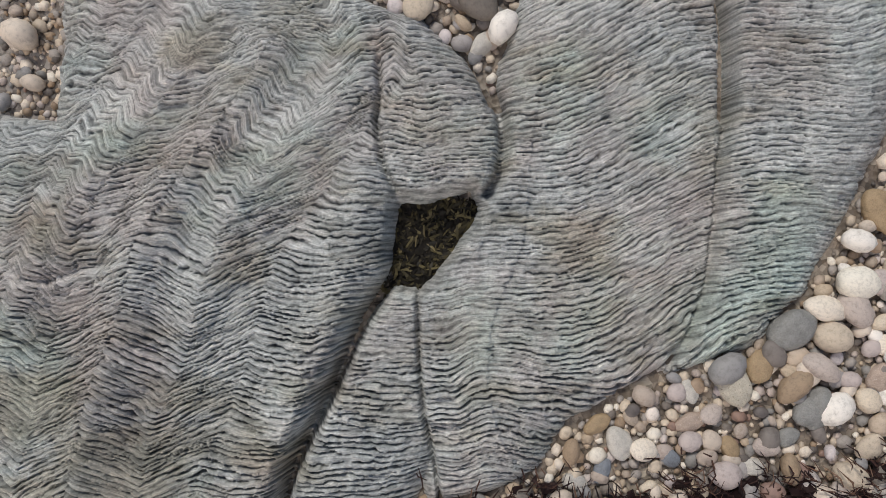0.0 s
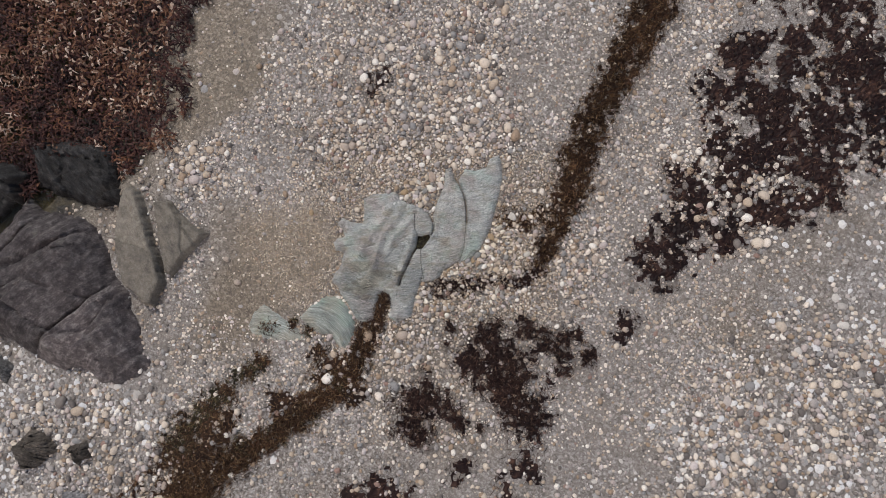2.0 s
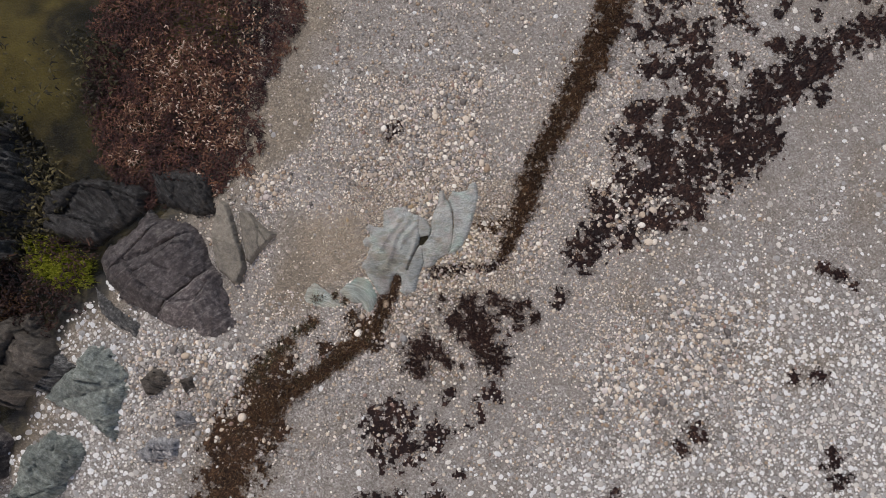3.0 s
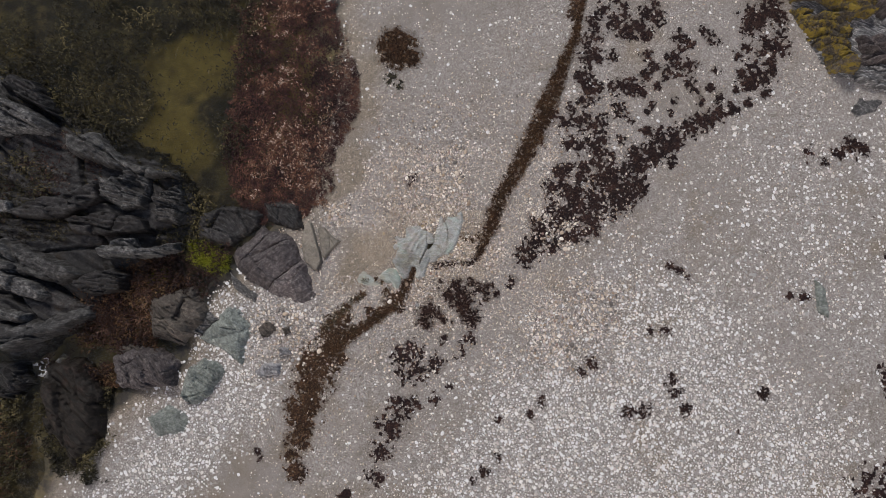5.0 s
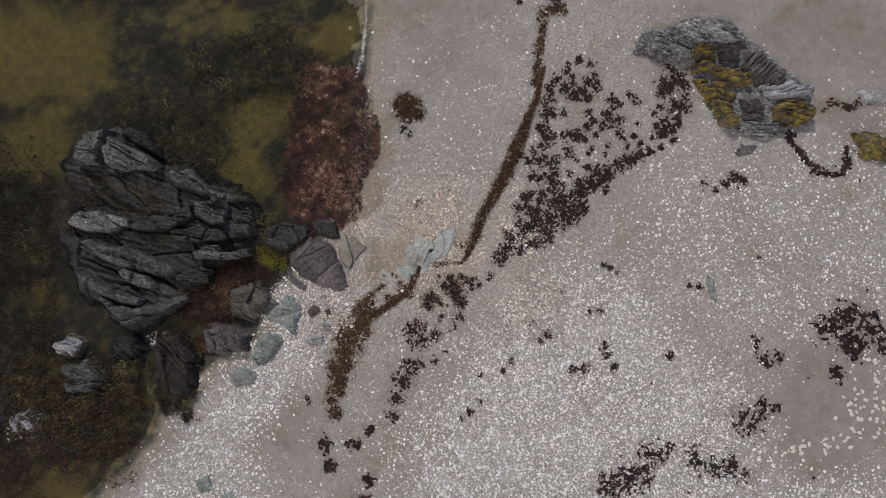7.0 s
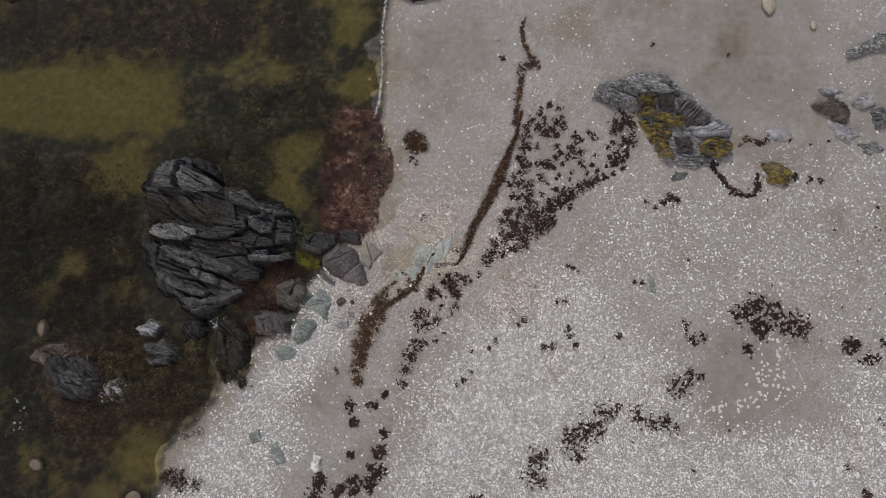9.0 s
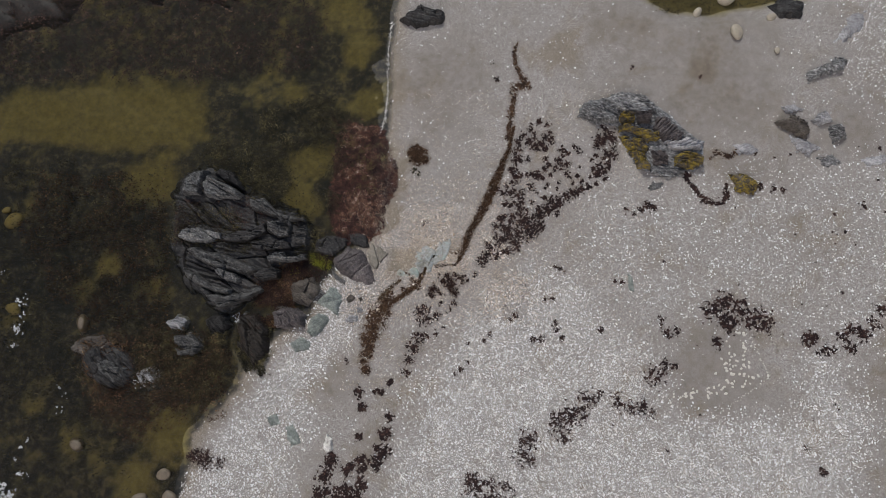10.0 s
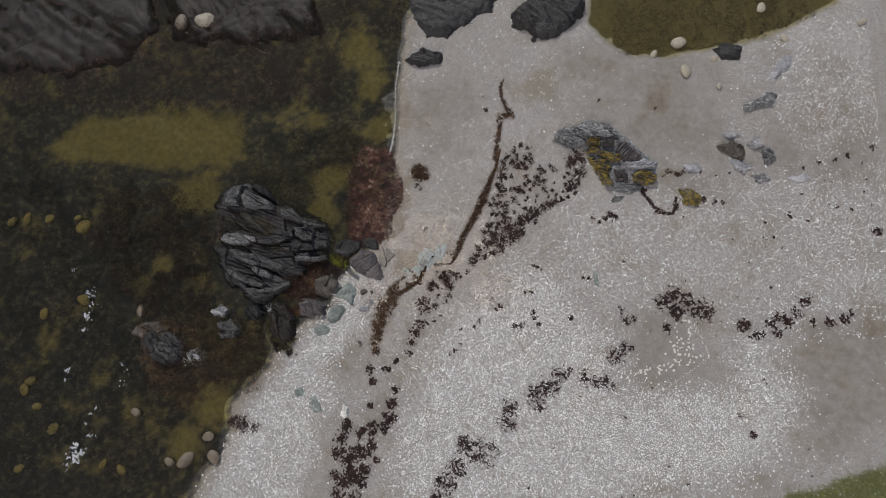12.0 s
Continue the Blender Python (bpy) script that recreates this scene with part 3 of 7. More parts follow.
# ---- rocks ----
def rock(name, outline, height, mat, seed=0, res=None, edge=0.35, strata=0.0, spacing=0.12, turn=0.3, lump=0.25, rag=0.14, base=None, crack=0.0, parent=None, slabs=9, aspect=2.2, dip=0.5, away=1.0):
    """A bedded rock: slabs parted by cracks, long along the strike, dipping together, with thin strata across them."""
    rng = np.random.default_rng(seed)
    pts = np.array(outline, float)
    lo, hi = pts.min(0), pts.max(0)
    size = float((hi - lo).max())
    res = res or max(size / 82, 0.008)
    pad = 4 * res
    xs, ys = np.arange(lo[0] - pad, hi[0] + pad, res), np.arange(lo[1] - pad, hi[1] + pad, res)
    x, y = np.meshgrid(xs, ys)
    cx, cy = (lo + hi) / 2
    warp = 0.10 * size * (fbm(x * 2.4 / size, y * 2.4 / size, seed + 3) - 0.5)
    u = (x - cx) * np.sin(turn) + (y - cy) * np.cos(turn) + warp
    lengthwise = (x - cx) * np.cos(turn) - (y - cy) * np.sin(turn) + 0.05 * size * (fbm(x * 5 / size, y * 5 / size, seed + 9) - 0.5)
    reach = 0.5 * float(np.hypot(*(hi - lo)))

    def parted(count, strength):
        """Slab by slab: the lie of its face, its tone, how far its end stands out, and the distance to its cracks."""
        first, second = np.full(x.shape, 1e9), np.full(x.shape, 1e9)
        face, tone, shift = np.zeros(x.shape), np.zeros(x.shape), np.zeros(x.shape)
        for k in range(int(count)):
            su, sl = rng.uniform(-reach, reach), rng.uniform(-reach, reach)
            d = np.hypot((u - su) * aspect, lengthwise - sl)
            level, lean, skew = rng.uniform(-1, 1), dip * rng.uniform(0.4, 1.5) * away, rng.uniform(-0.35, 0.35)
            near = d < first
            second = np.where(near, first, np.minimum(second, d))
            plane = 0.45 * level + strength * (lean * (u - su) * 2.2 * aspect / size + skew * (lengthwise - sl) * 2.0 / size)
            face, tone, shift = np.where(near, plane, face), np.where(near, rng.uniform(0, 1), tone), np.where(near, rng.uniform(-1, 1), shift)
            first = np.where(near, d, first)
        return face, tone, shift, (second - first) * 0.5

    face, tone, shift, gap = parted(slabs, 1.0)
    chip, fleck, notch, seam = parted(min(5 * slabs, 160) if slabs > 2 else 2, 1.6)
    tone = 0.55 * tone + 0.45 * fleck
    face, shift = face + 0.55 * chip, 0.6 * shift + 0.8 * notch
    sd = inside(outline, x, y) + 0.35 * rag * size * shift * 0.4 + 0.5 * rag * size * (fbm(x * 6 / size, y * 6 / size, seed) - 0.5) + 0.25 * rag * size * (fbm(x * 26 / size, y * 26 / size, seed + 1) - 0.5)
    w = edge * min(hi - lo) * 0.5
    body = np.clip(sd / w, 0, 1)
    body = 1 - (1 - body) ** 2.2
    h = height * body * (1 + lump * np.clip(face, -1.3, 1.3) + 0.5 * lump * (fbm(x * 4 / size, y * 4 / size, seed + 2, 4) - 0.5))
    if strata:
        k = u / spacing + 0.5 * fbm(x / spacing * 0.25, y / spacing * 0.25, seed + 4)
        tread, row = k - np.floor(k), np.floor(k)
        depth = 0.15 + 1.1 * ease(0.35, 0.7, fbm(row * 3.7, lengthwise * 4 / size + row * 0.7, seed + 5, 3))
        h += strata * depth * (ease(0.0, 0.8, tread) - ease(0.86, 1.0, tread) - 0.4) * body
    h += 0.10 * height * (fbm(x * 30 / size, y * 30 / size, seed + 8, 4) - 0.5) * body
    split = np.maximum(size * 0.010, 1.3 * res) * (0.5 + 1.3 * fbm(x * 6 / size, y * 6 / size, seed + 6))
    h -= 0.12 * height * (1 - ease(0.0, 1.0, seam / (0.6 * split))) * body * (fbm(x * 9 / size, y * 9 / size, seed + 10) > 0.45)
    h -= np.maximum(crack, 0.22 * height) * (1 - ease(0.0, 1.0, gap / split)) * body * ease(0.30, 0.5, fbm(x * 5 / size, y * 5 / size, seed + 7) + 0.12)
    g = ground_z(x, y) if base is None else np.full(x.shape, base)
    z = g + np.where(sd > 0, h - 0.02 * height, np.maximum(sd * 2.0, -0.2) - 0.02 * height)
    used, faces = sheet_faces(len(xs), len(ys), sd > -1.2 * res)
    verts = np.stack([x.ravel(), y.ravel(), z.ravel()], 1)[used]
    values = {"across": u.ravel()[used], "lengthwise": lengthwise.ravel()[used] + 7.3 * seed % 50, "slab": tone.ravel()[used]}
    origin = np.array(parent.location) if parent else np.array([cx, cy, float(verts[:, 2].min())])
    ob = mesh_of(name, verts - origin, faces, mat, True, values)
    if parent:
        ob.parent = parent
    else:
        ob.location = origin
    return ob


def outcrop(name, label, base_outline, height, mat, seed, base=None, **kw):
    ob = rock(name, base_outline, height, mat, seed, base=base, **kw)
    bpy.context.view_layer.update()
    return tagged(ob, label, "rock")


# the folded slate in the middle of the beach
SLATE_LEFT = [(0.1, 0.37), (0.05, 0.43), (-0.05, 0.52), (-0.23, 0.57), (-0.34, 0.64), (-0.4, 0.74), (-0.58, 0.72), (-0.75, 0.7), (-0.87, 0.64), (-0.86, 0.43), (-0.88, 0.29), (-1.06, 0.31), (-1.17, 0.36), (-1.25, 0.29), (-1.18, 0.2), (-1.13, 0.1), (-1.24, 0.08), (-1.3, 0.02), (-1.27, -0.09), (-1.15, -0.13), (-1.19, -0.31), (-1.27, -0.41), (-1.32, -0.53), (-1.23, -0.62), (-1.2, -0.71), (-1.09, -0.85), (-1, -1.02), (-0.95, -1.1), (-0.83, -1.13), (-0.72, -1.08), (-0.68, -0.91), (-0.64, -0.72), (-0.58, -0.69), (-0.5, -0.74), (-0.49, -0.87), (-0.51, -1.04), (-0.4, -1.12), (-0.19, -1.04), (-0.13, -0.83), (-0.09, -0.66), (-0.05, -0.55), (0.07, -0.32), (0.24, -0.02), (0.18, 0.19)]
SLATE_RIGHT = [(-0.04, -0.57), (0.11, -0.55), (0.22, -0.49), (0.28, -0.39), (0.45, -0.3), (0.67, -0.23), (0.79, -0.11), (0.86, 0.01), (0.97, 0.23), (0.99, 0.36), (1.06, 0.61), (1.13, 0.92), (1.12, 1.14), (1.08, 1.27), (0.93, 1.21), (0.88, 1.08), (0.73, 1.04), (0.58, 1.06), (0.47, 0.89), (0.39, 1.08), (0.3, 1.07), (0.27, 0.8), (0.16, 0.54), (0.11, 0.35), (0.09, 0.11), (-0.02, -0.23), (-0.06, -0.4)]
HOLE = [(-0.09, 0.094), (-0.016, 0.097), (0.062, 0.125), (0.075, 0.081), (0.022, -0.002), (-0.016, -0.052), (-0.048, -0.087), (-0.109, -0.074), (-0.105, -0.002)]
CLEFT_LOBE = [(0.079, 0.41), (0.1, 0.353), (0.128, 0.283), (0.133, 0.226), (0.123, 0.163), (0.098, 0.118)]
CLEFT_DEEP = [(-0.105, -0.065), (-0.163, -0.142), (-0.201, -0.219), (-0.246, -0.321), (-0.285, -0.398), (-0.324, -0.476), (-0.356, -0.591)]
CRACK_THIN = [(-0.052, -0.078), (-0.052, -0.154), (-0.048, -0.256), (-0.039, -0.357), (-0.019, -0.458), (-0.001, -0.584)]
STEP_RIGHT = [(0.576, 0.621), (0.596, 0.521), (0.613, 0.383), (0.603, 0.271), (0.587, 0.185), (0.578, 0.048), (0.562, -0.076), (0.525, -0.188), (0.495, -0.251)]
CRACK_LOBE = [(-0.136, 0.4), (-0.131, 0.33), (-0.141, 0.266), (-0.126, 0.177), (-0.098, 0.113)]
CRACK_HIGH = [(0.43, 0.96), (0.51, 0.81), (0.58, 0.63), (0.6, 0.45), (0.6, 0.28)]
CRACK_LEFT = [(-1.112, -0.041), (-1.043, -0.03), (-0.975, -0.017), (-0.934, -0.03), (-0.887, -0.07), (-0.826, -0.069), (-0.759, -0.041), (-0.679, -0.03)]
ALGA_FILM = [(-0.625, -0.468, 0.216), (-0.92, -0.342, 0.19), (-0.389, -0.438, 0.114), (-0.852, -0.576, 0.228), (0.285, 0.023, 0.089), (-0.521, 0.425, 0.076)]
FOLD_A = [(-0.364, 0.41), (-0.455, 0.269), (-0.56, 0.141), (-0.626, 0.011), (-0.666, -0.157), (-0.732, -0.34), (-0.785, -0.535)]
FOLD_B = [(-0.182, 0.356), (-0.286, 0.229), (-0.429, 0.114), (-0.468, -0.015), (-0.52, -0.157)]
FOLD_C = [(-0.469, 0.489), (-0.587, 0.349), (-0.706, 0.181), (-0.826, -0.002), (-0.947, -0.211)]
FOLD_D = [(-0.169, 0.139), (-0.182, 0.011), (-0.221, -0.104), (-0.272, -0.232), (-0.324, -0.386)]


def side(line, x, y):
    """Signed distance across a line: positive to its right as it runs."""
    d = np.full(np.shape(x), 1e9)
    s = np.zeros(np.shape(x))
    for (ax, ay), (bx, by) in zip(line, line[1:]):
        dx, dy = bx - ax, by - ay
        k = np.clip(((x - ax) * dx + (y - ay) * dy) / (dx * dx + dy * dy), 0, 1)
        e = np.hypot(x - ax - k * dx, y - ay - k * dy)
        near = e < d
        d = np.where(near, e, d)
        s = np.where(near, np.sign((x - ax) * dy - (y - ay) * dx), s)
    return d * s


def folded_slate():
    res = 0.0031
    pts = np.array(SLATE_LEFT + SLATE_RIGHT)
    lo, hi = pts.min(0) - 0.03, pts.max(0) + 0.03
    xs, ys = np.arange(lo[0], hi[0], res * 1.15), np.arange(lo[1], hi[1], res)
    x, y = np.meshgrid(xs, ys)
    rag = 0.022 * (fbm(x / 0.12, y / 0.05, 51) - 0.5)
    left, right = inside(SLATE_LEFT, x, y) + rag, inside(SLATE_RIGHT, x, y) + rag
    sd = np.maximum(left, right)
    sd = np.where((left > -0.05) & (right > -0.05) & (y > -0.37) & (y < 0.3), np.maximum(sd, left + right + 0.05), sd)
    body = lambda d, w: 1 - np.exp(-np.maximum(d, 0) / w)
    h = 0.088 * body(sd, 0.045)
    h *= 0.8 + 0.45 * fbm(x / 0.45, y / 0.45, 52, 3)
    # folds lift the left half into parallel ridges
    for line, lift, w in ((FOLD_A, 0.042, 0.06), (FOLD_B, 0.030, 0.05), (FOLD_C, 0.032, 0.06), (FOLD_D, 0.046, 0.055)):
        h += lift * np.exp(-((along(line, x, y) / w) ** 2)) * body(sd, 0.05)
    lobe = (x + 0.002) ** 2 / 0.125**2 + (y - 0.235) ** 2 / 0.155**2
    h += 0.035 * np.sqrt(np.clip(1 - lobe, 0, 1))
    sr = side(STEP_RIGHT, x, y)
    h -= 0.022 * ease(-0.004, 0.012, sr) * np.exp(-np.maximum(sr, 0) / 0.25) * (along(STEP_RIGHT, x, y) < 0.4)
    for line, deep, w in ((CLEFT_LOBE, 0.06, 0.014), (CRACK_THIN, 0.03, 0.0045), (CRACK_LOBE, 0.03, 0.006), (STEP_RIGHT, 0.035, 0.008), (CRACK_HIGH, 0.06, 0.014), (CRACK_LEFT, 0.012, 0.009)):
        h -= deep * np.exp(-((along(line, x, y) / w) ** 2))
    sc = side(CLEFT_DEEP, x, y)
    h -= 0.10 * np.exp(-((sc / np.where(sc > 0, 0.022, 0.016)) ** 2))
    # laminae: thin layers that run across the rock and bend at each fold
    def zigzag(v, period):
        k = v / period
        return np.abs(k - np.floor(k) - 0.5) * 2 * period
    on_left = ease(0.02, -0.06, x - 0.05 + 0.12 * (y + 0.1))
    s = side(FOLD_A, x, y) + 0.05 * (fbm(x / 0.25, y / 0.25, 57, 3) - 0.5)
    fine = ease(0.05, 0.35, y - 0.6 * x - 0.1)
    bend = on_left * (0.30 * zigzag(s + 0.13, 0.26) * ease(0.5, 0.1, np.abs(s)) + fine * 0.20 * zigzag(s + 0.07 * (fbm(x / 0.14, y / 0.14, 61) - 0.5), 0.075))
    arch = on_left * 0.9 * np.maximum(along(FOLD_D, x, y) - 0.04, 0) ** 2 / 0.2 * (s > 0)
    bend = bend + np.minimum(arch, 0.06)
    slope = (1 - on_left) * (-0.24 * (x - 0.05) * ease(-0.5, -0.1, y)) + (1 - on_left) * 0.035 * np.sin((x - 0.1) * 9 + y * 2)
    bowl = np.exp(-lobe * 0.7) * 2.4 * (x - 0.02) ** 2
    q = y + bend + slope - bowl + 0.035 * (fbm(x / 0.22, y / 0.16, 53, 3) - 0.5) + 0.006 * (fbm(x / 0.04, y / 0.03, 54, 2) - 0.5)
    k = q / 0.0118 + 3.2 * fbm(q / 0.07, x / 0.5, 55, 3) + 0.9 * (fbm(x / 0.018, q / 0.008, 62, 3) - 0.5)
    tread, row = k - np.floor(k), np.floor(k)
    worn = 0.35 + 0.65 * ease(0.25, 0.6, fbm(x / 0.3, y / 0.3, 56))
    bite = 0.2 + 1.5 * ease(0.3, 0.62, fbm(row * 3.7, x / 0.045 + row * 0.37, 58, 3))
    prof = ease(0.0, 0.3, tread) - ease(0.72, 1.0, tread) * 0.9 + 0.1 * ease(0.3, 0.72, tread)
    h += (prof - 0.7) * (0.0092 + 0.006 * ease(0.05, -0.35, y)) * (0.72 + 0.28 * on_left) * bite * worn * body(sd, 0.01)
    h += 0.006 * (fbm(x / 0.02, q / 0.011, 65, 3) - 0.5) * body(sd, 0.02) - 0.006 * ease(0.60, 0.72, fbm(x / 0.05, q / 0.02, 66, 3)) * body(sd, 0.02)
    hole = inside(HOLE, x, y) + 0.01 * (fbm(x / 0.04, y / 0.04, 59) - 0.5)
    h = np.where(hole > -0.03, h * ease(0.012, -0.03, hole) - 0.05 * ease(-0.01, 0.02, hole), h)
    z = ground_z(x, y) * 0.6 + np.where(sd > 0, h - 0.004, np.maximum(2.5 * sd, -0.06) - 0.004)
    used, faces = sheet_faces(len(xs), len(ys), sd > -0.006)
    # mineral tone by lamina, plus painted shade: grooves dark, crests pale
    layer_shade = np.clip(0.05 + 0.5 * prof + 0.75 * (fbm(row * 1.7, x / 0.07, 60, 2) - 0.35) * prof, 0, 1)
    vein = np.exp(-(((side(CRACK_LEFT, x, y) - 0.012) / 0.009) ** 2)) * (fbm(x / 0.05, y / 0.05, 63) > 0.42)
    layer_shade = np.maximum(layer_shade, 0.85 * vein)
    stain = np.zeros(x.shape)
    for sx, sy, r in ALGA_FILM:
        stain = np.maximum(stain, 1 - np.hypot(x - sx, (y - sy) * 1.5) / (1.5 * r))
    stain = ease(-0.1, 0.7, stain + 1.6 * (fbm(x / 0.14, y / 0.06, 64, 5) - 0.5))
    ob = mesh_of("folded_slate_rock", np.stack([x.ravel(), y.ravel(), z.ravel()], 1)[used], faces, M_SLATE, True, {"layer_shade": layer_shade.ravel()[used], "stain": stain.ravel()[used], "across": q.ravel()[used], "lengthwise": x.ravel()[used]})
    tagged(ob, "low grey-green folded slate rock with fine wavy laminae, bedded in shingle", "rock")


folded_slate()


def small_slate(name, outline, height, seed, mat, label, bow=0.0):
    res = 0.008
    pts = np.array(outline)
    lo, hi = pts.min(0) - 0.03, pts.max(0) + 0.03
    xs, ys = np.arange(lo[0], hi[0], res), np.arange(lo[1], hi[1], res)
    x, y = np.meshgrid(xs, ys)
    cx, cy = pts.mean(0)
    sd = inside(outline, x, y) + 0.04 * (fbm(x / 0.12, y / 0.12, seed) - 0.5)
    h = height * (1 - np.exp(-np.maximum(sd, 0) / 0.07)) * (0.7 + 0.6 * fbm(x / 0.3, y / 0.3, seed + 1))
    q = np.hypot((x - cx + 0.35), (y - cy + 0.45)) * (1 - bow) + bow * y + 0.05 * (fbm(x / 0.2, y / 0.2, seed + 2) - 0.5)
    k = q / 0.017 + 3.0 * fbm(q / 0.09, x / 0.4, seed + 3) + 1.2 * (fbm(x / 0.05, y / 0.05, seed + 6, 3) - 0.5)
    tread, row = k - np.floor(k), np.floor(k)
    prof = ease(0.0, 0.6, tread) - ease(0.62, 1.0, tread)
    h += (prof - 0.5) * 0.012 * (0.3 + 1.4 * fbm(row * 2.7, x / 0.08, seed + 5, 2)) * np.minimum(height / 0.06, 1) * ease(0, 0.05, sd)
    z = ground_z(x, y) + np.where(sd > 0, h - 0.004, np.maximum(2 * sd, -0.06) - 0.004)
    used, faces = sheet_faces(len(xs), len(ys), sd > -0.01)
    # mineral tone again follows the relief, so groove shade is in the colour
    layer_shade = np.clip(0.22 + 0.45 * prof + 0.5 * (vnoise(row * 1.7, x / 0.2, seed) - 0.5), 0, 1)
    tagged(mesh_of(name, np.stack([x.ravel(), y.ravel(), z.ravel()], 1)[used], faces, mat, True, {"layer_shade": layer_shade.ravel()[used], "across": q.ravel()[used], "lengthwise": (x + y).ravel()[used]}), label, "rock")


small_slate("folded_slate_rock", [(-1.78, -1.04), (-1.63, -0.89), (-1.41, -0.74), (-1.23, -0.74), (-1.1, -0.87), (-0.99, -1.09), (-0.97, -1.26), (-1.07, -1.45), (-1.18, -1.49), (-1.29, -1.38), (-1.32, -1.3), (-1.53, -1.26), (-1.67, -1.15)], 0.10, 71, M_SLATE_GREEN, "small green banded slate rock beside brown wrack")
small_slate("low_slate_rock", [(-2.54, -1.17), (-2.45, -0.96), (-2.3, -0.85), (-2.07, -1), (-1.89, -1.15), (-1.69, -1.24), (-1.71, -1.36), (-1.97, -1.39), (-2.26, -1.35), (-2.47, -1.28)], 0.035, 74, M_SLATE_GREEN, "low sand-worn green slate nearly buried in gravel", 0.5)
small_slate("low_slate_rock", [(-0.49, 1.19), (-0.36, 1.18), (-0.32, 0.82), (-0.41, 0.78), (-0.44, 0.96)], 0.02, 77, M_SLATE, "thin strip of grey slate among pebbles", 0.6)

# the slabs and the boulder west of it
for part_outline, high, seed in (([(-4.32, 0.94), (-4.15, 0.82), (-3.9, 0.12), (-3.73, -0.53), (-3.88, -0.89), (-4.05, -0.85), (-4.35, -0.57), (-4.49, -0.12), (-4.51, 0.29), (-4.44, 0.7)], 0.16, 81), ([(-3.95, 0.65), (-3.68, 0.65), (-3.42, 0.32), (-3.12, 0.17), (-3.41, -0.13), (-3.65, -0.45), (-3.75, -0.37), (-3.87, 0.12)], 0.13, 84)):
    tagged(rock("slate_slab", part_outline, high, M_BUFF_ROCK, seed, edge=0.18, strata=0.01, spacing=0.2, turn=1.2, lump=0.2, crack=0.03, slabs=2, rag=0.07, res=0.014), "smooth buff-grey slab of slate with a sharp edge", "rock")
tagged(rock("slate_boulder", [(-5.95, 0.84), (-5.53, 0.64), (-5.02, 0.49), (-4.66, 0.23), (-4.39, -0.41), (-4.12, -0.99), (-3.9, -1.67), (-3.99, -1.81), (-4.43, -2), (-5.03, -1.76), (-5.63, -1.67), (-6.25, -1.28), (-6.72, -0.89), (-7, -0.39), (-6.82, 0), (-6.33, 0.4)], 0.38, M_PURPLE_ROCK, 87, edge=0.4, strata=0.05, spacing=0.3, turn=-0.75, lump=0.4, crack=0.04, res=0.022, slabs=4, aspect=1.5, dip=0.5), "rounded purple-grey slate boulder with worn ridges", "rock")
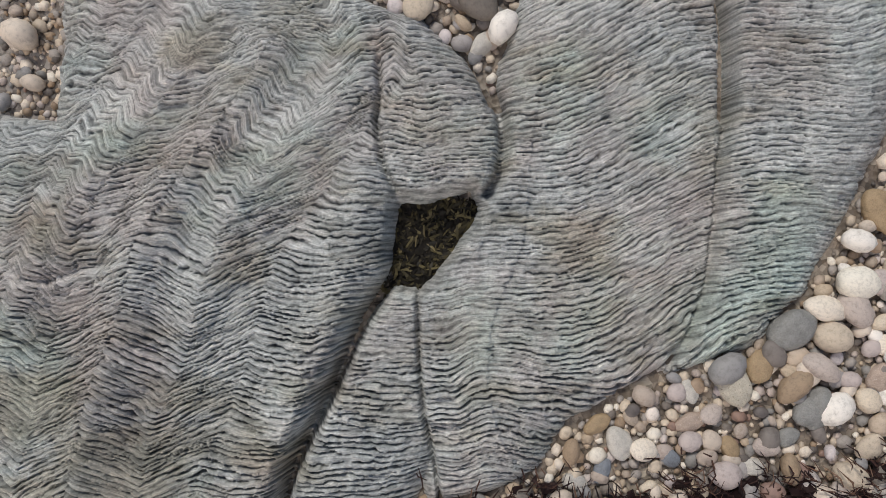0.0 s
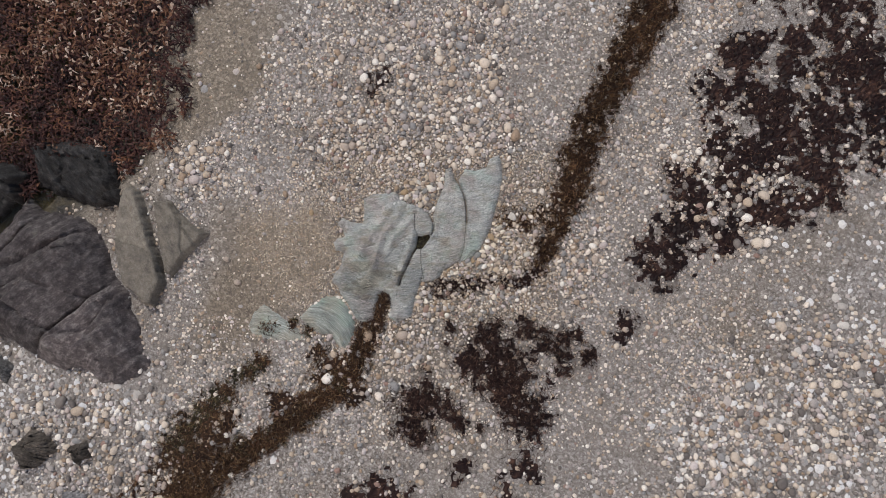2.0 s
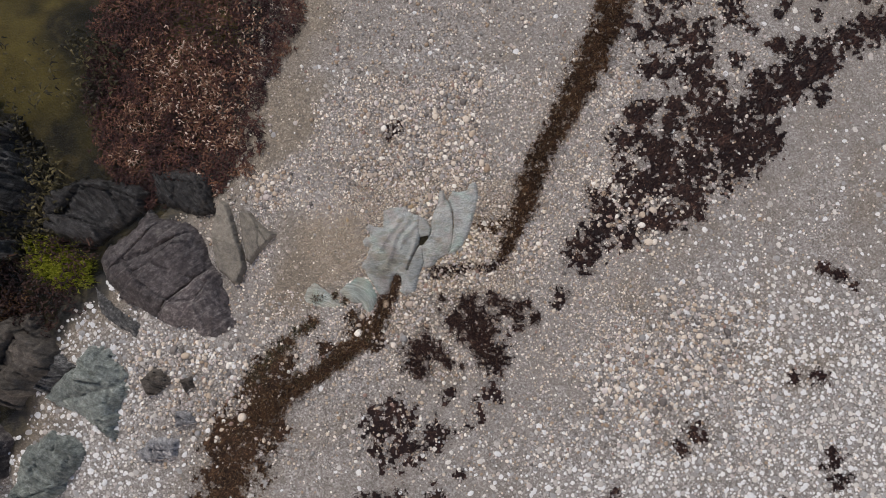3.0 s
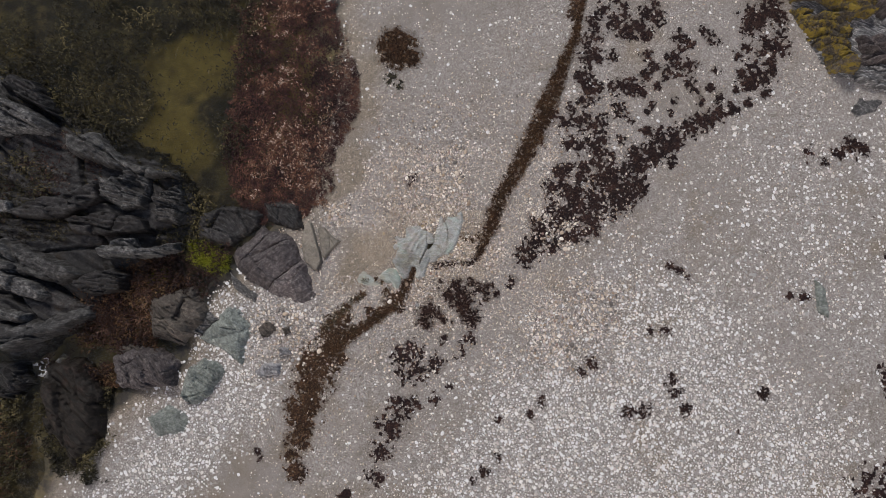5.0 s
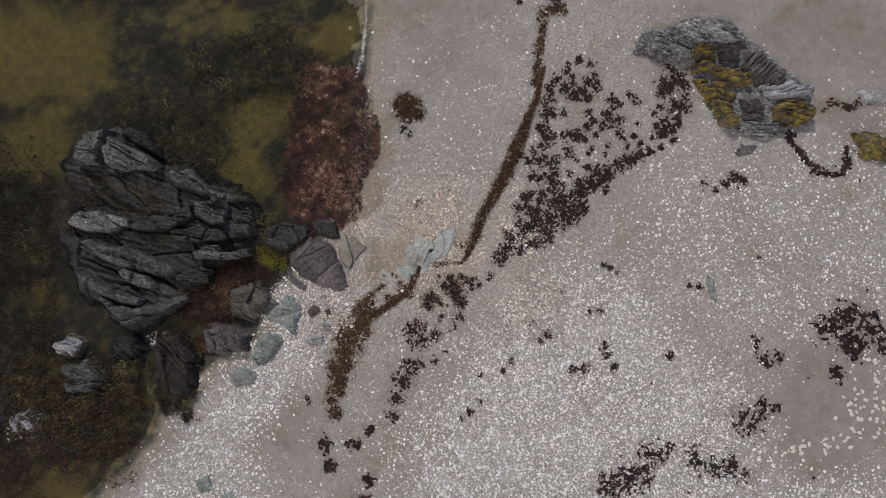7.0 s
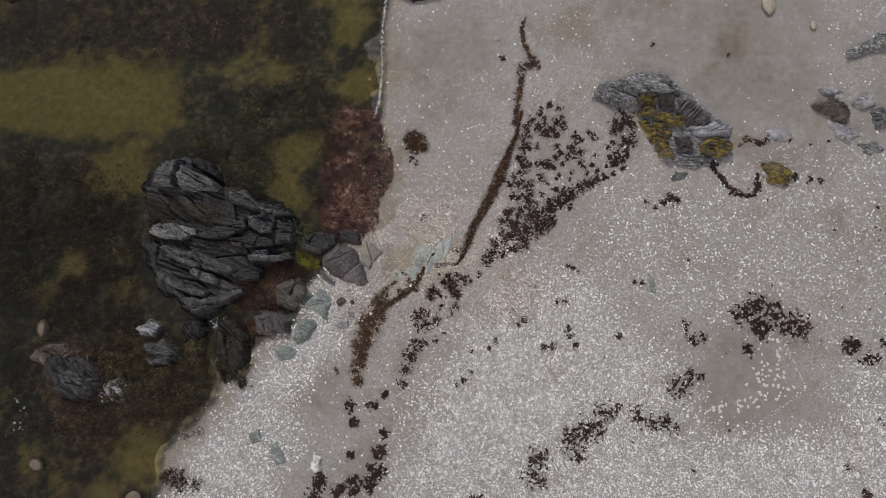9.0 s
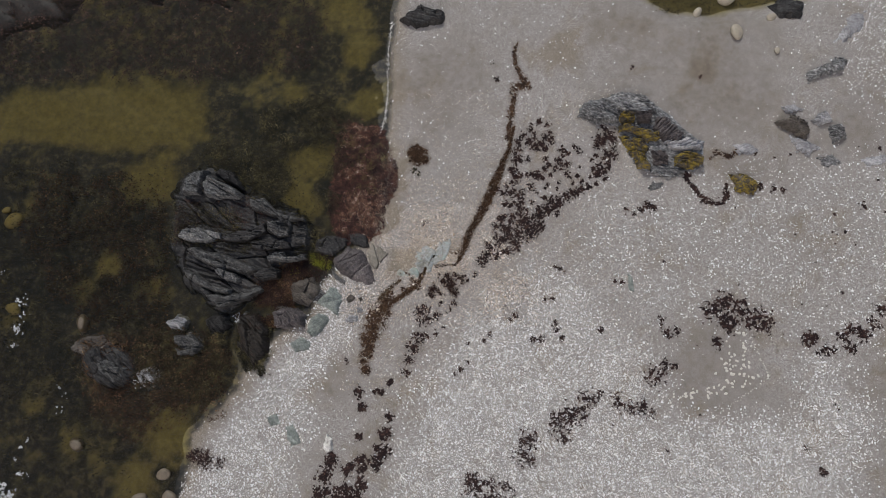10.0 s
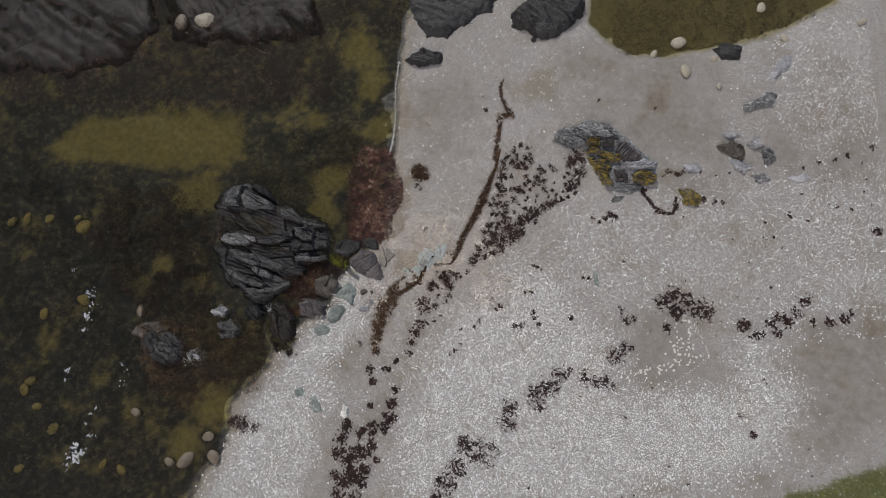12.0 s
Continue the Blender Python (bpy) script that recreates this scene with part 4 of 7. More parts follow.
for part_outline, high, seed, mat, label in (
    ([(-8.09, 1.23), (-7.33, 1.48), (-6.41, 1.41), (-5.88, 1.08), (-5.99, 0.7), (-6.86, 0), (-7.63, 0), (-8.23, 0.2), (-8.33, 0.78)], 0.35, 91, M_DARK_ROCK, "wet dark slate boulder under brown weed"),
    ([(-6.01, 1.55), (-5.3, 1.68), (-4.65, 1.48), (-4.42, 0.64), (-4.87, 0.57), (-5.79, 0.9)], 0.2, 92, M_DARK_ROCK, "low wet brown-black rock beside red weed"),
    ([(-9.94, 1.82), (-8.93, 2.02), (-8.37, 1.43), (-8.39, 0.78), (-8.82, 0.33), (-9.84, 0.33)], 0.35, 93, M_DARK_ROCK, "wet dark slate boulder under brown weed"),
    ([(-8.02, -3.24), (-7.53, -2.81), (-7.06, -2.13), (-6.54, -2.26), (-6.14, -2.75), (-6.29, -3.6), (-6.32, -4.2), (-6.71, -3.97), (-7.24, -3.54)], 0.3, 94, M_GREEN_ROCK, "pale green flaking slate rock among shingle"),
    ([(-8.21, -4.22), (-7.73, -3.85), (-7.21, -4.09), (-7.01, -4.33), (-7.4, -5.17), (-8.01, -5.47), (-8.46, -5.18)], 0.3, 95, M_GREEN_ROCK, "rounded pale green slate rock among shingle"),
    ([(-7.03, -0.88), (-6.48, -1.38), (-5.96, -1.7), (-6.07, -1.95), (-6.8, -1.51)], 0.12, 96, M_GREY_ROCK, "narrow grey slate at the foot of the boulder"),
    ([(-5.91, -2.85), (-5.63, -2.6), (-5.38, -2.69), (-5.24, -2.93), (-5.56, -3.16), (-5.77, -3.16)], 0.15, 97, M_BROWN_ROCK, "small flat brown stone on shingle"),
    ([(-5.08, -2.85), (-4.83, -2.77), (-4.74, -3), (-4.94, -3.12)], 0.12, 98, M_BROWN_ROCK, "small flat tan stone on shingle"),
    ([(-5.15, -3.48), (-4.81, -3.51), (-4.67, -3.72), (-5.11, -3.82)], 0.14, 99, M_PALE_ROCK, "small pale blue-grey flat stone"),
    ([(-5.96, -4.33), (-5.6, -4.03), (-5.04, -4.05), (-5.09, -4.39), (-5.71, -4.51)], 0.15, 100, M_PALE_ROCK, "pale blue-grey layered flat stone"),
    ([(-10.91, -3.93), (-10.2, -3.37), (-9.15, -3.54), (-8.55, -4.08), (-8.69, -4.81), (-9.81, -5.1), (-10.75, -4.84)], 0.55, 101, M_PURPLE_ROCK, "rounded purple-brown rock at the water's edge"),
    ([(-8.68, -2.05), (-7.92, -1.95), (-7.31, -2.59), (-7.85, -3.15), (-8.62, -2.98)], 0.2, 102, M_GREY_ROCK, "grey slate rock with olive stain"),
    ([(-15.44, -4.46), (-14.85, -4.08), (-13.84, -4.14), (-13.59, -4.81), (-14.13, -5.3), (-15.13, -5.12)], 0.60, 103, M_DARK_ROCK, "smooth rounded dark boulder in the shallows"),
    ([(-13.39, -4.56), (-12.75, -3.81), (-11.86, -4.05), (-11.42, -5.03), (-12.12, -5.64), (-12.99, -5.53)], 0.3, 104, M_GREY_ROCK, "grey boulder with pale barnacle crust"),
    ([(-22.4, -7.02), (-21.14, -7), (-20, -7.68), (-20.07, -8.73), (-21.48, -8.93), (-22.28, -8.07)], 0.75, 105, M_LEDGE, "weedy dark rock in the shallows"),
    ([(-24.43, -6.52), (-23.63, -5.62), (-22.2, -5.53), (-21.23, -6.12), (-22.06, -6.84), (-23.47, -7.03)], 0.55, 107, M_BROWN_ROCK, "brown weed-stained rock in the shallows"),
    ([(-17.5, -5.53), (-16.09, -5.15), (-14.95, -5.85), (-15.59, -6.92), (-17.02, -6.94)], 0.7, 108, M_LEDGE, "dark weedy rock in the shallows"),
    ([(-15.23, -4.6), (-14.19, -4.05), (-13.41, -4.76), (-14.08, -5.41), (-14.99, -5.32)], 0.60, 109, M_DARK_ROCK, "dark smooth boulder at the water's edge"),
    ([(-13.28, -4.04), (-11.84, -3.84), (-10.86, -5.08), (-11.11, -6.85), (-11.96, -7.56), (-12.95, -6.17)], 0.65, 110, M_WEEDY_ROCK, "black weed-hung rock beside shingle"),
    ([(-10.78, -3.46), (-9.52, -3.26), (-9.64, -4.34), (-10.42, -4.53)], 0.3, 112, M_BROWN_ROCK, "brown-grey slate rock with pale lines"),
    ([(-9.78, -1.81), (-8.14, -1.43), (-7.53, -2.51), (-8.4, -3.43), (-9.52, -3.26)], 0.55, 113, M_BROWN_ROCK, "low brown slate rock with olive weed"),
    ([(-23.62, -7.57), (-23.28, -6.51), (-22.18, -5.96), (-20.89, -6.22), (-19.63, -6.98), (-19.55, -8.45), (-20.41, -9.16), (-21.85, -9.01), (-22.99, -8.43)], 0.75, 114, M_DARK_ROCK, "dark slabbed rock standing in weedy shallows"),
    ([(-19.74, -7.97), (-18.79, -7.50), (-17.87, -8.08), (-18.31, -8.78), (-19.38, -8.80)], 0.5, 115, M_PALE_ROCK, "pale barnacled rock among dark weed"),
    ([(-18.11, -4.72), (-17.29, -4.10), (-16.39, -4.44), (-16.75, -5.31), (-17.62, -5.25)], 0.5, 116, M_PALE_ROCK, "pale barnacled rock among dark weed"),
    ([(-19.6, -8.03), (-18.52, -8.19), (-17.9, -9.04), (-18.95, -9.23)], 0.2, 106, M_GREY_ROCK, "pale crusted rock in the shallows"),
):
    pts = np.array(part_outline)
    tagged(rock("shore_rock", part_outline, high, mat, seed, edge=0.42, strata=high * 0.14, spacing=float(np.ptp(pts, 0).max()) / 16, turn=0.25 + 0.13 * seed % 0.6, lump=0.45, crack=high * 0.2, rag=0.16, slabs=8), label, "rock")

# the dark outcrop that stands in the shallows
OUT = outcrop("slate_outcrop", "dark layered slate outcrop rising from weedy shallows", [(-18.26, 4.33), (-17.48, 5.82), (-16.09, 6.29), (-14.61, 5.71), (-13.11, 4.79), (-11.21, 3.48), (-8.84, 2.59), (-8.24, 1.03), (-8.44, 0), (-10.4, -1.29), (-11.32, -2.68), (-13.99, -3.83), (-15.53, -3.35), (-16.9, -2.11), (-17.79, -0.61), (-18.32, 2.22)], 0.38, M_DARK_ROCK, 111, base=-0.5, strata=0.10, spacing=0.3, turn=0.35, lump=0.6, crack=0.3, edge=0.3, res=0.06, slabs=60, aspect=2.4)
for part_outline, high, seed, mat, label, turn, count, away in (
    ([(-17.46, 4.05), (-17.25, 5.33), (-16.59, 5.71), (-15.77, 5.83), (-15.97, 4.92), (-16.26, 4.07)], 1.05, 121, M_GREY_ROCK, "pale weathered dome parted by cracks", 0.90, 5, -1),
    ([(-16.00, 4.86), (-15.61, 5.49), (-14.97, 5.07), (-14.03, 4.71), (-13.17, 4.10), (-13.56, 3.82), (-15.06, 3.80), (-15.75, 3.88)], 1.15, 122, M_GREY_ROCK, "pale weathered dome parted by cracks", 0.50, 6, -1),
    ([(-15.48, 5.63), (-14.96, 6.01), (-13.98, 5.79), (-13.51, 5.09), (-12.98, 4.22), (-14.04, 4.77)], 0.90, 123, M_DARK_ROCK, "", 0.50, 5, 1),
    ([(-12.79, 3.83), (-11.78, 3.89), (-10.78, 3.07), (-9.80, 2.60), (-8.83, 2.42), (-10.05, 2.30), (-11.29, 2.51), (-12.55, 3.05)], 0.95, 124, M_LEDGE, "", 0.55, 6, 1),
    ([(-11.54, 2.31), (-10.48, 2.60), (-9.74, 2.19), (-9.79, 1.14), (-10.65, 1.03), (-11.44, 1.57)], 0.90, 125, M_LEDGE, "", 0.30, 5, 1),
    ([(-9.56, 1.86), (-8.82, 2.15), (-8.45, 1.24), (-8.74, 0.61), (-9.56, 0.76)], 0.85, 126, M_LEDGE, "", 0.20, 4, 1),
    ([(-17.63, 1.08), (-17.19, 1.67), (-15.99, 1.84), (-14.60, 1.42), (-14.54, 1.04), (-15.49, 0.67), (-16.84, 0.77)], 0.80, 127, M_GREY_ROCK, "flat pale grey ledge", 0.20, 5, 1),
    ([(-14.49, 1.09), (-12.60, 1.83), (-11.54, 2.23), (-11.33, 1.46), (-12.53, 0.84), (-14.15, 0.82)], 0.85, 128, M_DARK_ROCK, "", 0.10, 7, 1),
    ([(-17.18, 0.33), (-16.28, 0.53), (-15.04, 0.21), (-13.66, -0.26), (-12.43, -0.65), (-11.81, -1.10), (-12.64, -1.38), (-14.13, -1.13), (-15.64, -0.66), (-16.50, -0.13)], 1.00, 129, M_LEDGE, "thinly layered slate ridge", 0.32, 7, 1),
    ([(-14.83, -1.08), (-14.42, -0.91), (-13.31, -1.36), (-12.85, -1.86), (-13.26, -2.10), (-14.07, -1.90), (-14.75, -1.43)], 1.00, 130, M_GREY_ROCK, "smooth pale block of slate", 0.45, 2, 1),
    ([(-17.16, -0.84), (-16.26, -1.23), (-15.56, -1.62), (-14.59, -2.15), (-13.48, -2.40), (-13.55, -2.88), (-14.54, -2.78), (-15.63, -2.40), (-16.67, -1.74)], 0.95, 131, M_LEDGE, "thinly layered slate ridge", 0.45, 6, 1),
    ([(-16.12, -2.00), (-14.95, -2.60), (-14.00, -2.86), (-12.83, -2.52), (-11.63, -2.11), (-11.45, -2.43), (-12.53, -3.02), (-13.68, -3.56), (-14.11, -3.86), (-14.89, -3.31)], 0.85, 132, M_LEDGE, "", -0.25, 7, 1),
    ([(-11.29, -0.34), (-11.00, 0.12), (-10.17, 0.24), (-9.99, -0.16), (-8.66, 0.07), (-8.64, -0.26), (-9.76, -0.46), (-11.09, -0.55)], 0.90, 133, M_GREY_ROCK, "narrow pale ridge", 0.10, 4, 1),
    ([(-12.07, -1.10), (-10.81, -0.82), (-10.31, -1.08), (-10.43, -1.67), (-11.54, -1.85), (-12.28, -1.53)], 0.75, 134, M_DARK_ROCK, "", 0.10, 5, 1),
    ([(-12.53, 0.79), (-11.33, 1.10), (-9.83, 0.79), (-9.59, 0.38), (-11.14, 0.20), (-12.27, 0.27)], 0.80, 135, M_DARK_ROCK, "", 0.10, 5, 1)
):
    ob = rock("ledge", part_outline, high, mat, seed, base=-0.55, edge=0.22, strata=0.07, spacing=0.15, turn=turn, lump=0.28, crack=0.22, parent=OUT, rag=0.12, slabs=count, aspect=2.8 if count > 3 else 1.2, away=away)
    if label:
        tagged(ob, label)

# the outcrop with yellow lichen at the back of the beach
LICH = outcrop("lichen_outcrop", "grey slate outcrop crusted with yellow lichen on sand", [(10, 9.99), (10.29, 10.81), (11.58, 11.39), (14.5, 11.62), (15.56, 10.46), (17.18, 8.82), (18.35, 8.01), (18.36, 6.57), (17.6, 6.06), (15.88, 5.63), (14.44, 6.08), (13.48, 6.48), (12.94, 8.07), (12.37, 9.28), (11.12, 9.49)], 0.14, M_CREST, 141, strata=0.05, spacing=0.2, turn=0.5, lump=0.6, edge=0.3, res=0.05, slabs=30)
for part_outline, high, seed, mat, turn in (
    ([(9.86, 9.95), (10.14, 10.76), (11.42, 11.23), (12.65, 10.8), (12.73, 9.85), (12.29, 9.32), (11.04, 9.44)], 0.42, 142, M_CREST, 0.5),
    ([(11.37, 11.17), (12.6, 11.64), (14.33, 11.45), (15.23, 10.57), (15.29, 10.03), (14.24, 9.78), (12.59, 10.29)], 0.5, 143, M_CREST, 0.4),
    ([(12.42, 9.81), (12.98, 10.23), (13.67, 10.11), (13.58, 9.37), (12.81, 9.16)], 0.65, 144, M_LICHEN_ROCK, 0.0),
    ([(13.72, 10.11), (14.71, 10.15), (14.71, 9.3), (13.8, 9.31)], 0.62, 145, M_PURPLE_ROCK, 0.1),
    ([(12.49, 9.11), (13.42, 9.1), (15.26, 8.81), (15.22, 8.08), (14.34, 7.98), (13.4, 8.63), (12.61, 8.69)], 0.62, 146, M_LICHEN_ROCK, 0.4),
    ([(12.6, 8.42), (14.11, 8.3), (14.61, 7.62), (14.32, 6.84), (14.52, 6.06), (13.76, 6.17), (13.32, 7.11), (12.63, 8)], 0.55, 147, M_LICHEN_ROCK, 0.3),
    ([(15.13, 9.93), (15.9, 9.71), (16.98, 8.64), (16.51, 7.86), (15.55, 7.97), (14.83, 8.93)], 0.5, 148, M_PURPLE_ROCK, -0.7),
    ([(15.43, 8.06), (17.15, 8.36), (18.29, 8.03), (17.96, 7.41), (16.83, 7.26), (15.83, 7.43)], 0.45, 149, M_PALE_ROCK, -0.2),
    ([(16.08, 6.97), (16.77, 7.27), (17.97, 7.11), (18.09, 6.46), (17.41, 6.03), (16.23, 6.29)], 0.5, 150, M_LICHEN_ROCK, 0.2),
    ([(14.6, 7.4), (15.72, 7.39), (15.8, 6.35), (14.78, 6.3)], 0.4, 151, M_PURPLE_ROCK, 0.6),
    ([(14.4, 6.38), (16.34, 6.26), (16.85, 5.9), (15.81, 5.49), (14.62, 5.86)], 0.3, 152, M_CREST, 0.2),
):
    rock("block", part_outline, high, mat, seed, edge=0.3, strata=0.18, spacing=0.2, turn=turn, lump=0.55, crack=0.16, parent=LICH, rag=0.22, slabs=7, aspect=2.4)

for part_outline, high, seed, mat, label in (
    ([(14.35, 4.78), (14.74, 5.22), (15.53, 5.19), (15.24, 4.78), (14.55, 4.56)], 0.07, 178, M_GREY_ROCK, "low striped slate nearly buried in sand"),
    ([(19.85, 5.63), (20.83, 5.77), (21.72, 4.96), (21.29, 4.37), (20.23, 4.59)], 0.4, 161, M_LICHEN_ROCK, "small stone half covered in yellow lichen on sand"),
    ([(23.63, 10.43), (24.43, 10.73), (25.17, 10.26), (24.02, 10.04)], 0.2, 162, M_PALE_ROCK, "pale lilac slate slab on sand"),
    ([(23.13, 9.35), (24.31, 9.92), (25.39, 9.45), (25.08, 8.32), (24.36, 8.47), (23.7, 8.89)], 0.45, 163, M_BROWN_ROCK, "brown angular slate block on sand"),
    ([(25.43, 9.53), (26.44, 10.21), (26.86, 9.44), (26, 9.18)], 0.35, 164, M_PALE_ROCK, "white-edged slate block on sand"),
    ([(26.44, 9.07), (27.4, 9.29), (27.59, 8.3), (26.75, 7.89)], 0.35, 165, M_CREST, "grey slate block on sand"),
    ([(23.9, 8.55), (24.92, 8.16), (25.99, 7.59), (25.17, 6.99), (24.33, 7.37)], 0.2, 166, M_PALE_ROCK, "low lilac slate in shingle"),
    ([(25.61, 6.84), (26.57, 7.07), (27.29, 6.62), (26.15, 6.24)], 0.15, 167, M_CREST, "low grey slate in shingle"),
    ([(25.35, 13.02), (26.39, 13.56), (27.51, 14.1), (28.09, 13.85), (27.83, 13.07), (26.31, 12.69), (25.5, 12.31)], 0.35, 168, M_CREST, "grey slate rock with a white ridge"),
    ([(27.52, 15.28), (28.92, 17.3), (29.91, 17.59), (29.54, 16.47), (28.31, 15.47)], 0.15, 169, M_PALE_ROCK, "low striped lilac slate in sand"),
    ([(20.14, 7.8), (21.22, 7.99), (21.87, 7.3), (20.63, 7.16)], 0.12, 170, M_PALE_ROCK, "low pale slate in shingle"),
    ([(28.48, 6.85), (30.13, 7.13), (30.33, 6.57), (28.65, 6.28)], 0.12, 171, M_PALE_ROCK, "low pale slate in shingle"),
    ([(6.26, 22.04), (7.83, 22.82), (9.06, 23.45), (12.96, 23.81), (12.75, 21.21), (11.04, 20.07), (10.22, 19.55), (8.29, 19.16), (7.57, 20.13), (6.4, 20.36)], 0.8, 172, M_DARK_ROCK, "dark layered rock at the head of the beach"),
    ([(-2.86, 17.36), (-1.32, 18.51), (0.42, 17.95), (0.34, 17.1), (-1.56, 16.7)], 0.5, 173, M_DARK_ROCK, "dark weed-covered rock at the pool's edge"),
    ([(-3.95, 26.43), (6.37, 26.17), (4.74, 21.91), (3.42, 21.28), (0.74, 19.49), (-0.98, 19.2), (-2.02, 20.83)], 0.5, 174, M_DARK_ROCK, "dark weedy rock at the head of the beach"),
    ([(-42.91, 26.06), (-32.59, 26.17), (-24.88, 26.25), (-24.81, 20.68), (-28.89, 16.85), (-32.7, 15.48), (-37.29, 16.21), (-41.11, 15.1)], 0.48, 175, M_WEEDY_ROCK, "broad dark fissured rock across the pool"),
    ([(-24.88, 26.25), (-11.08, 26.4), (-10.7, 19.77), (-15.15, 19.17), (-19.17, 19.39), (-23.64, 19.07)], 0.42, 176, M_WEEDY_ROCK, "dark weedy rock across the pool"),
    ([(23.61, 18.4), (24.68, 19.12), (25.93, 18.37), (25.38, 17.14), (23.99, 17.11)], 0.4, 177, M_DARK_ROCK, "dark weedy rock at the pool's edge"),
):
    pts = np.array(part_outline)
    tagged(rock("beach_rock", part_outline, high, mat, seed, edge=0.35, strata=high * 0.2, spacing=max(float(np.ptp(pts, 0).max()) / 16, 0.14), turn=0.2 + 0.17 * seed % 0.6, lump=0.5, crack=high * 0.2, rag=0.2 if seed > 171 else 0.34, slabs=40 if seed in (175, 176, 174) else 9), label, "rock")


# ---- rounded stones ----
def pebble_shapes(count, level, seed):
    shapes = []
    rng = np.random.default_rng(seed)
    for k in range(count):
        bm = bmesh.new()
        bmesh.ops.create_icosphere(bm, subdivisions=level, radius=1.0)
        squash = Vector((1.0, rng.uniform(0.62, 0.95), rng.uniform(0.45, 0.7)))
        off = Vector(rng.uniform(0, 50, 3))
        for v in bm.verts:
            v.co = v.co * (1 + 0.20 * noise.noise(v.co * 0.9 + off) + 0.06 * noise.noise(v.co * 2.3 + off))
            v.co = Vector((v.co.x * squash.x, v.co.y * squash.y, v.co.z * squash.z))
        bm.verts.ensure_lookup_table()
        shapes.append((np.array([v.co[:] for v in bm.verts]), np.array([[v.index for v in f.verts] for f in bm.faces]), bm))
    return shapes


NEAR_SHAPES = pebble_shapes(14, 3, 5)
MID_SHAPES = pebble_shapes(10, 2, 6)
LOW_SHAPES = [(v, f[v[f][:, :, 2].mean(1) > -0.35], b) for v, f, b in pebble_shapes(10, 1, 7)]


def cap_shapes(count, seed):
    """Half-buried stones: a low crown over an uneven rim."""
    rng = np.random.default_rng(seed)
    shapes = []
    for k in range(count):
        a = np.arange(7) * 2 * np.pi / 7 + rng.uniform(-0.25, 0.25, 7)
        r = rng.uniform(0.82, 1.1, 7)
        rim = np.stack([np.cos(a) * r, np.sin(a) * r * rng.uniform(0.65, 0.95), np.full(7, -0.2)], 1)
        top = np.array([[rng.uniform(-0.2, 0.2), rng.uniform(-0.2, 0.2), rng.uniform(0.45, 0.65)]])
        shapes.append((np.concatenate([rim, top]), np.array([[i, (i + 1) % 7, 7] for i in range(7)]), None))
    return shapes


CAP_SHAPES = cap_shapes(12, 8)


def lay(x, y, r, shapes, seed, sink=0.25):
    """Joined stones at x, y of radius r, each turned its own way and bedded in the ground."""
    rng = np.random.default_rng(seed)
    z = ground_z(x, y)
    kind = rng.integers(0, len(shapes), len(x))
    verts, faces, start = [], [], 0
    for k, (v, f, _) in enumerate(shapes):
        w = np.flatnonzero(kind == k)
        if not len(w):
            continue
        a = rng.uniform(0, 2 * np.pi, len(w))
        c, s = np.cos(a)[:, None], np.sin(a)[:, None]
        px = (v[:, 0] * c - v[:, 1] * s) * r[w, None] + x[w, None]
        py = (v[:, 0] * s + v[:, 1] * c) * r[w, None] + y[w, None]
        pz = v[:, 2] * r[w, None] * rng.uniform(0.8, 1.1, len(w))[:, None] + z[w, None] + sink * r[w, None]
        verts.append(np.stack([px, py, pz], -1).reshape(-1, 3))
        faces.append((f[None] + (np.arange(len(w)) * len(v))[:, None, None]).reshape(-1, 3) + start)
        start += len(w) * len(v)
    return np.concatenate(verts), np.concatenate(faces)


def scatter(x0, x1, y0, y1, cell, seed):
    rng = np.random.default_rng(seed)
    xs, ys = np.arange(x0, x1, cell), np.arange(y0, y1, cell * 0.87)
    x, y = np.meshgrid(xs, ys)
    x = x + (np.arange(len(ys)) % 2)[:, None] * cell / 2
    x, y = (x + rng.uniform(-0.33, 0.33, x.shape) * cell).ravel(), (y + rng.uniform(-0.33, 0.33, y.shape) * cell).ravel()
    return x, y, rng


def off_rock(x, y, gap=0.0):
    return (np.maximum(inside(SLATE_LEFT, x, y), inside(SLATE_RIGHT, x, y)) < gap) & (inside(SEA_EDGE, x, y) < 0.3) & (inside(POOL, x, y) < 0.2)


COARSE = [(0.08, 2.31, 1.52), (0.65, 1.71, 0.88), (-0.74, 1.57, 0.88), (-3.32, 1.03, 0.6), (-0.89, -1.74, 0.48), (1.98, -0.02, 0.72), (1.18, -0.33, 0.48), (4.97, -2.12, 1.36), (4.17, -3.25, 1.2), (-5.63, -2.47, 0.64), (-4.45, -2.93, 0.96), (-0.41, -1.51, 0.48), (4.33, 0.59, 0.96)] + [(0.484, -0.41, 0.218), (0.101, -0.767, 0.266), (-0.087, 0.81, 0.29), (1.228, 0.635, 0.145)]
FINE = [(-2.04, -0.14, 1.04), (-2.6, -1.19, 0.96), (3.13, -0.58, 0.88), (2.54, -2.36, 0.96), (3.88, -1.05, 0.96), (-3.11, 2.9, 0.88), (1.87, 2.51, 0.8), (5.8, -0.44, 0.96)]


def coarse_at(x, y):
    return np.clip(0.33 + 0.75 * patches(COARSE, x, y) - 0.55 * patches(FINE, x, y) + 0.5 * (fbm(x / 0.7, y / 0.7, 61) - 0.5), 0.02, 1)


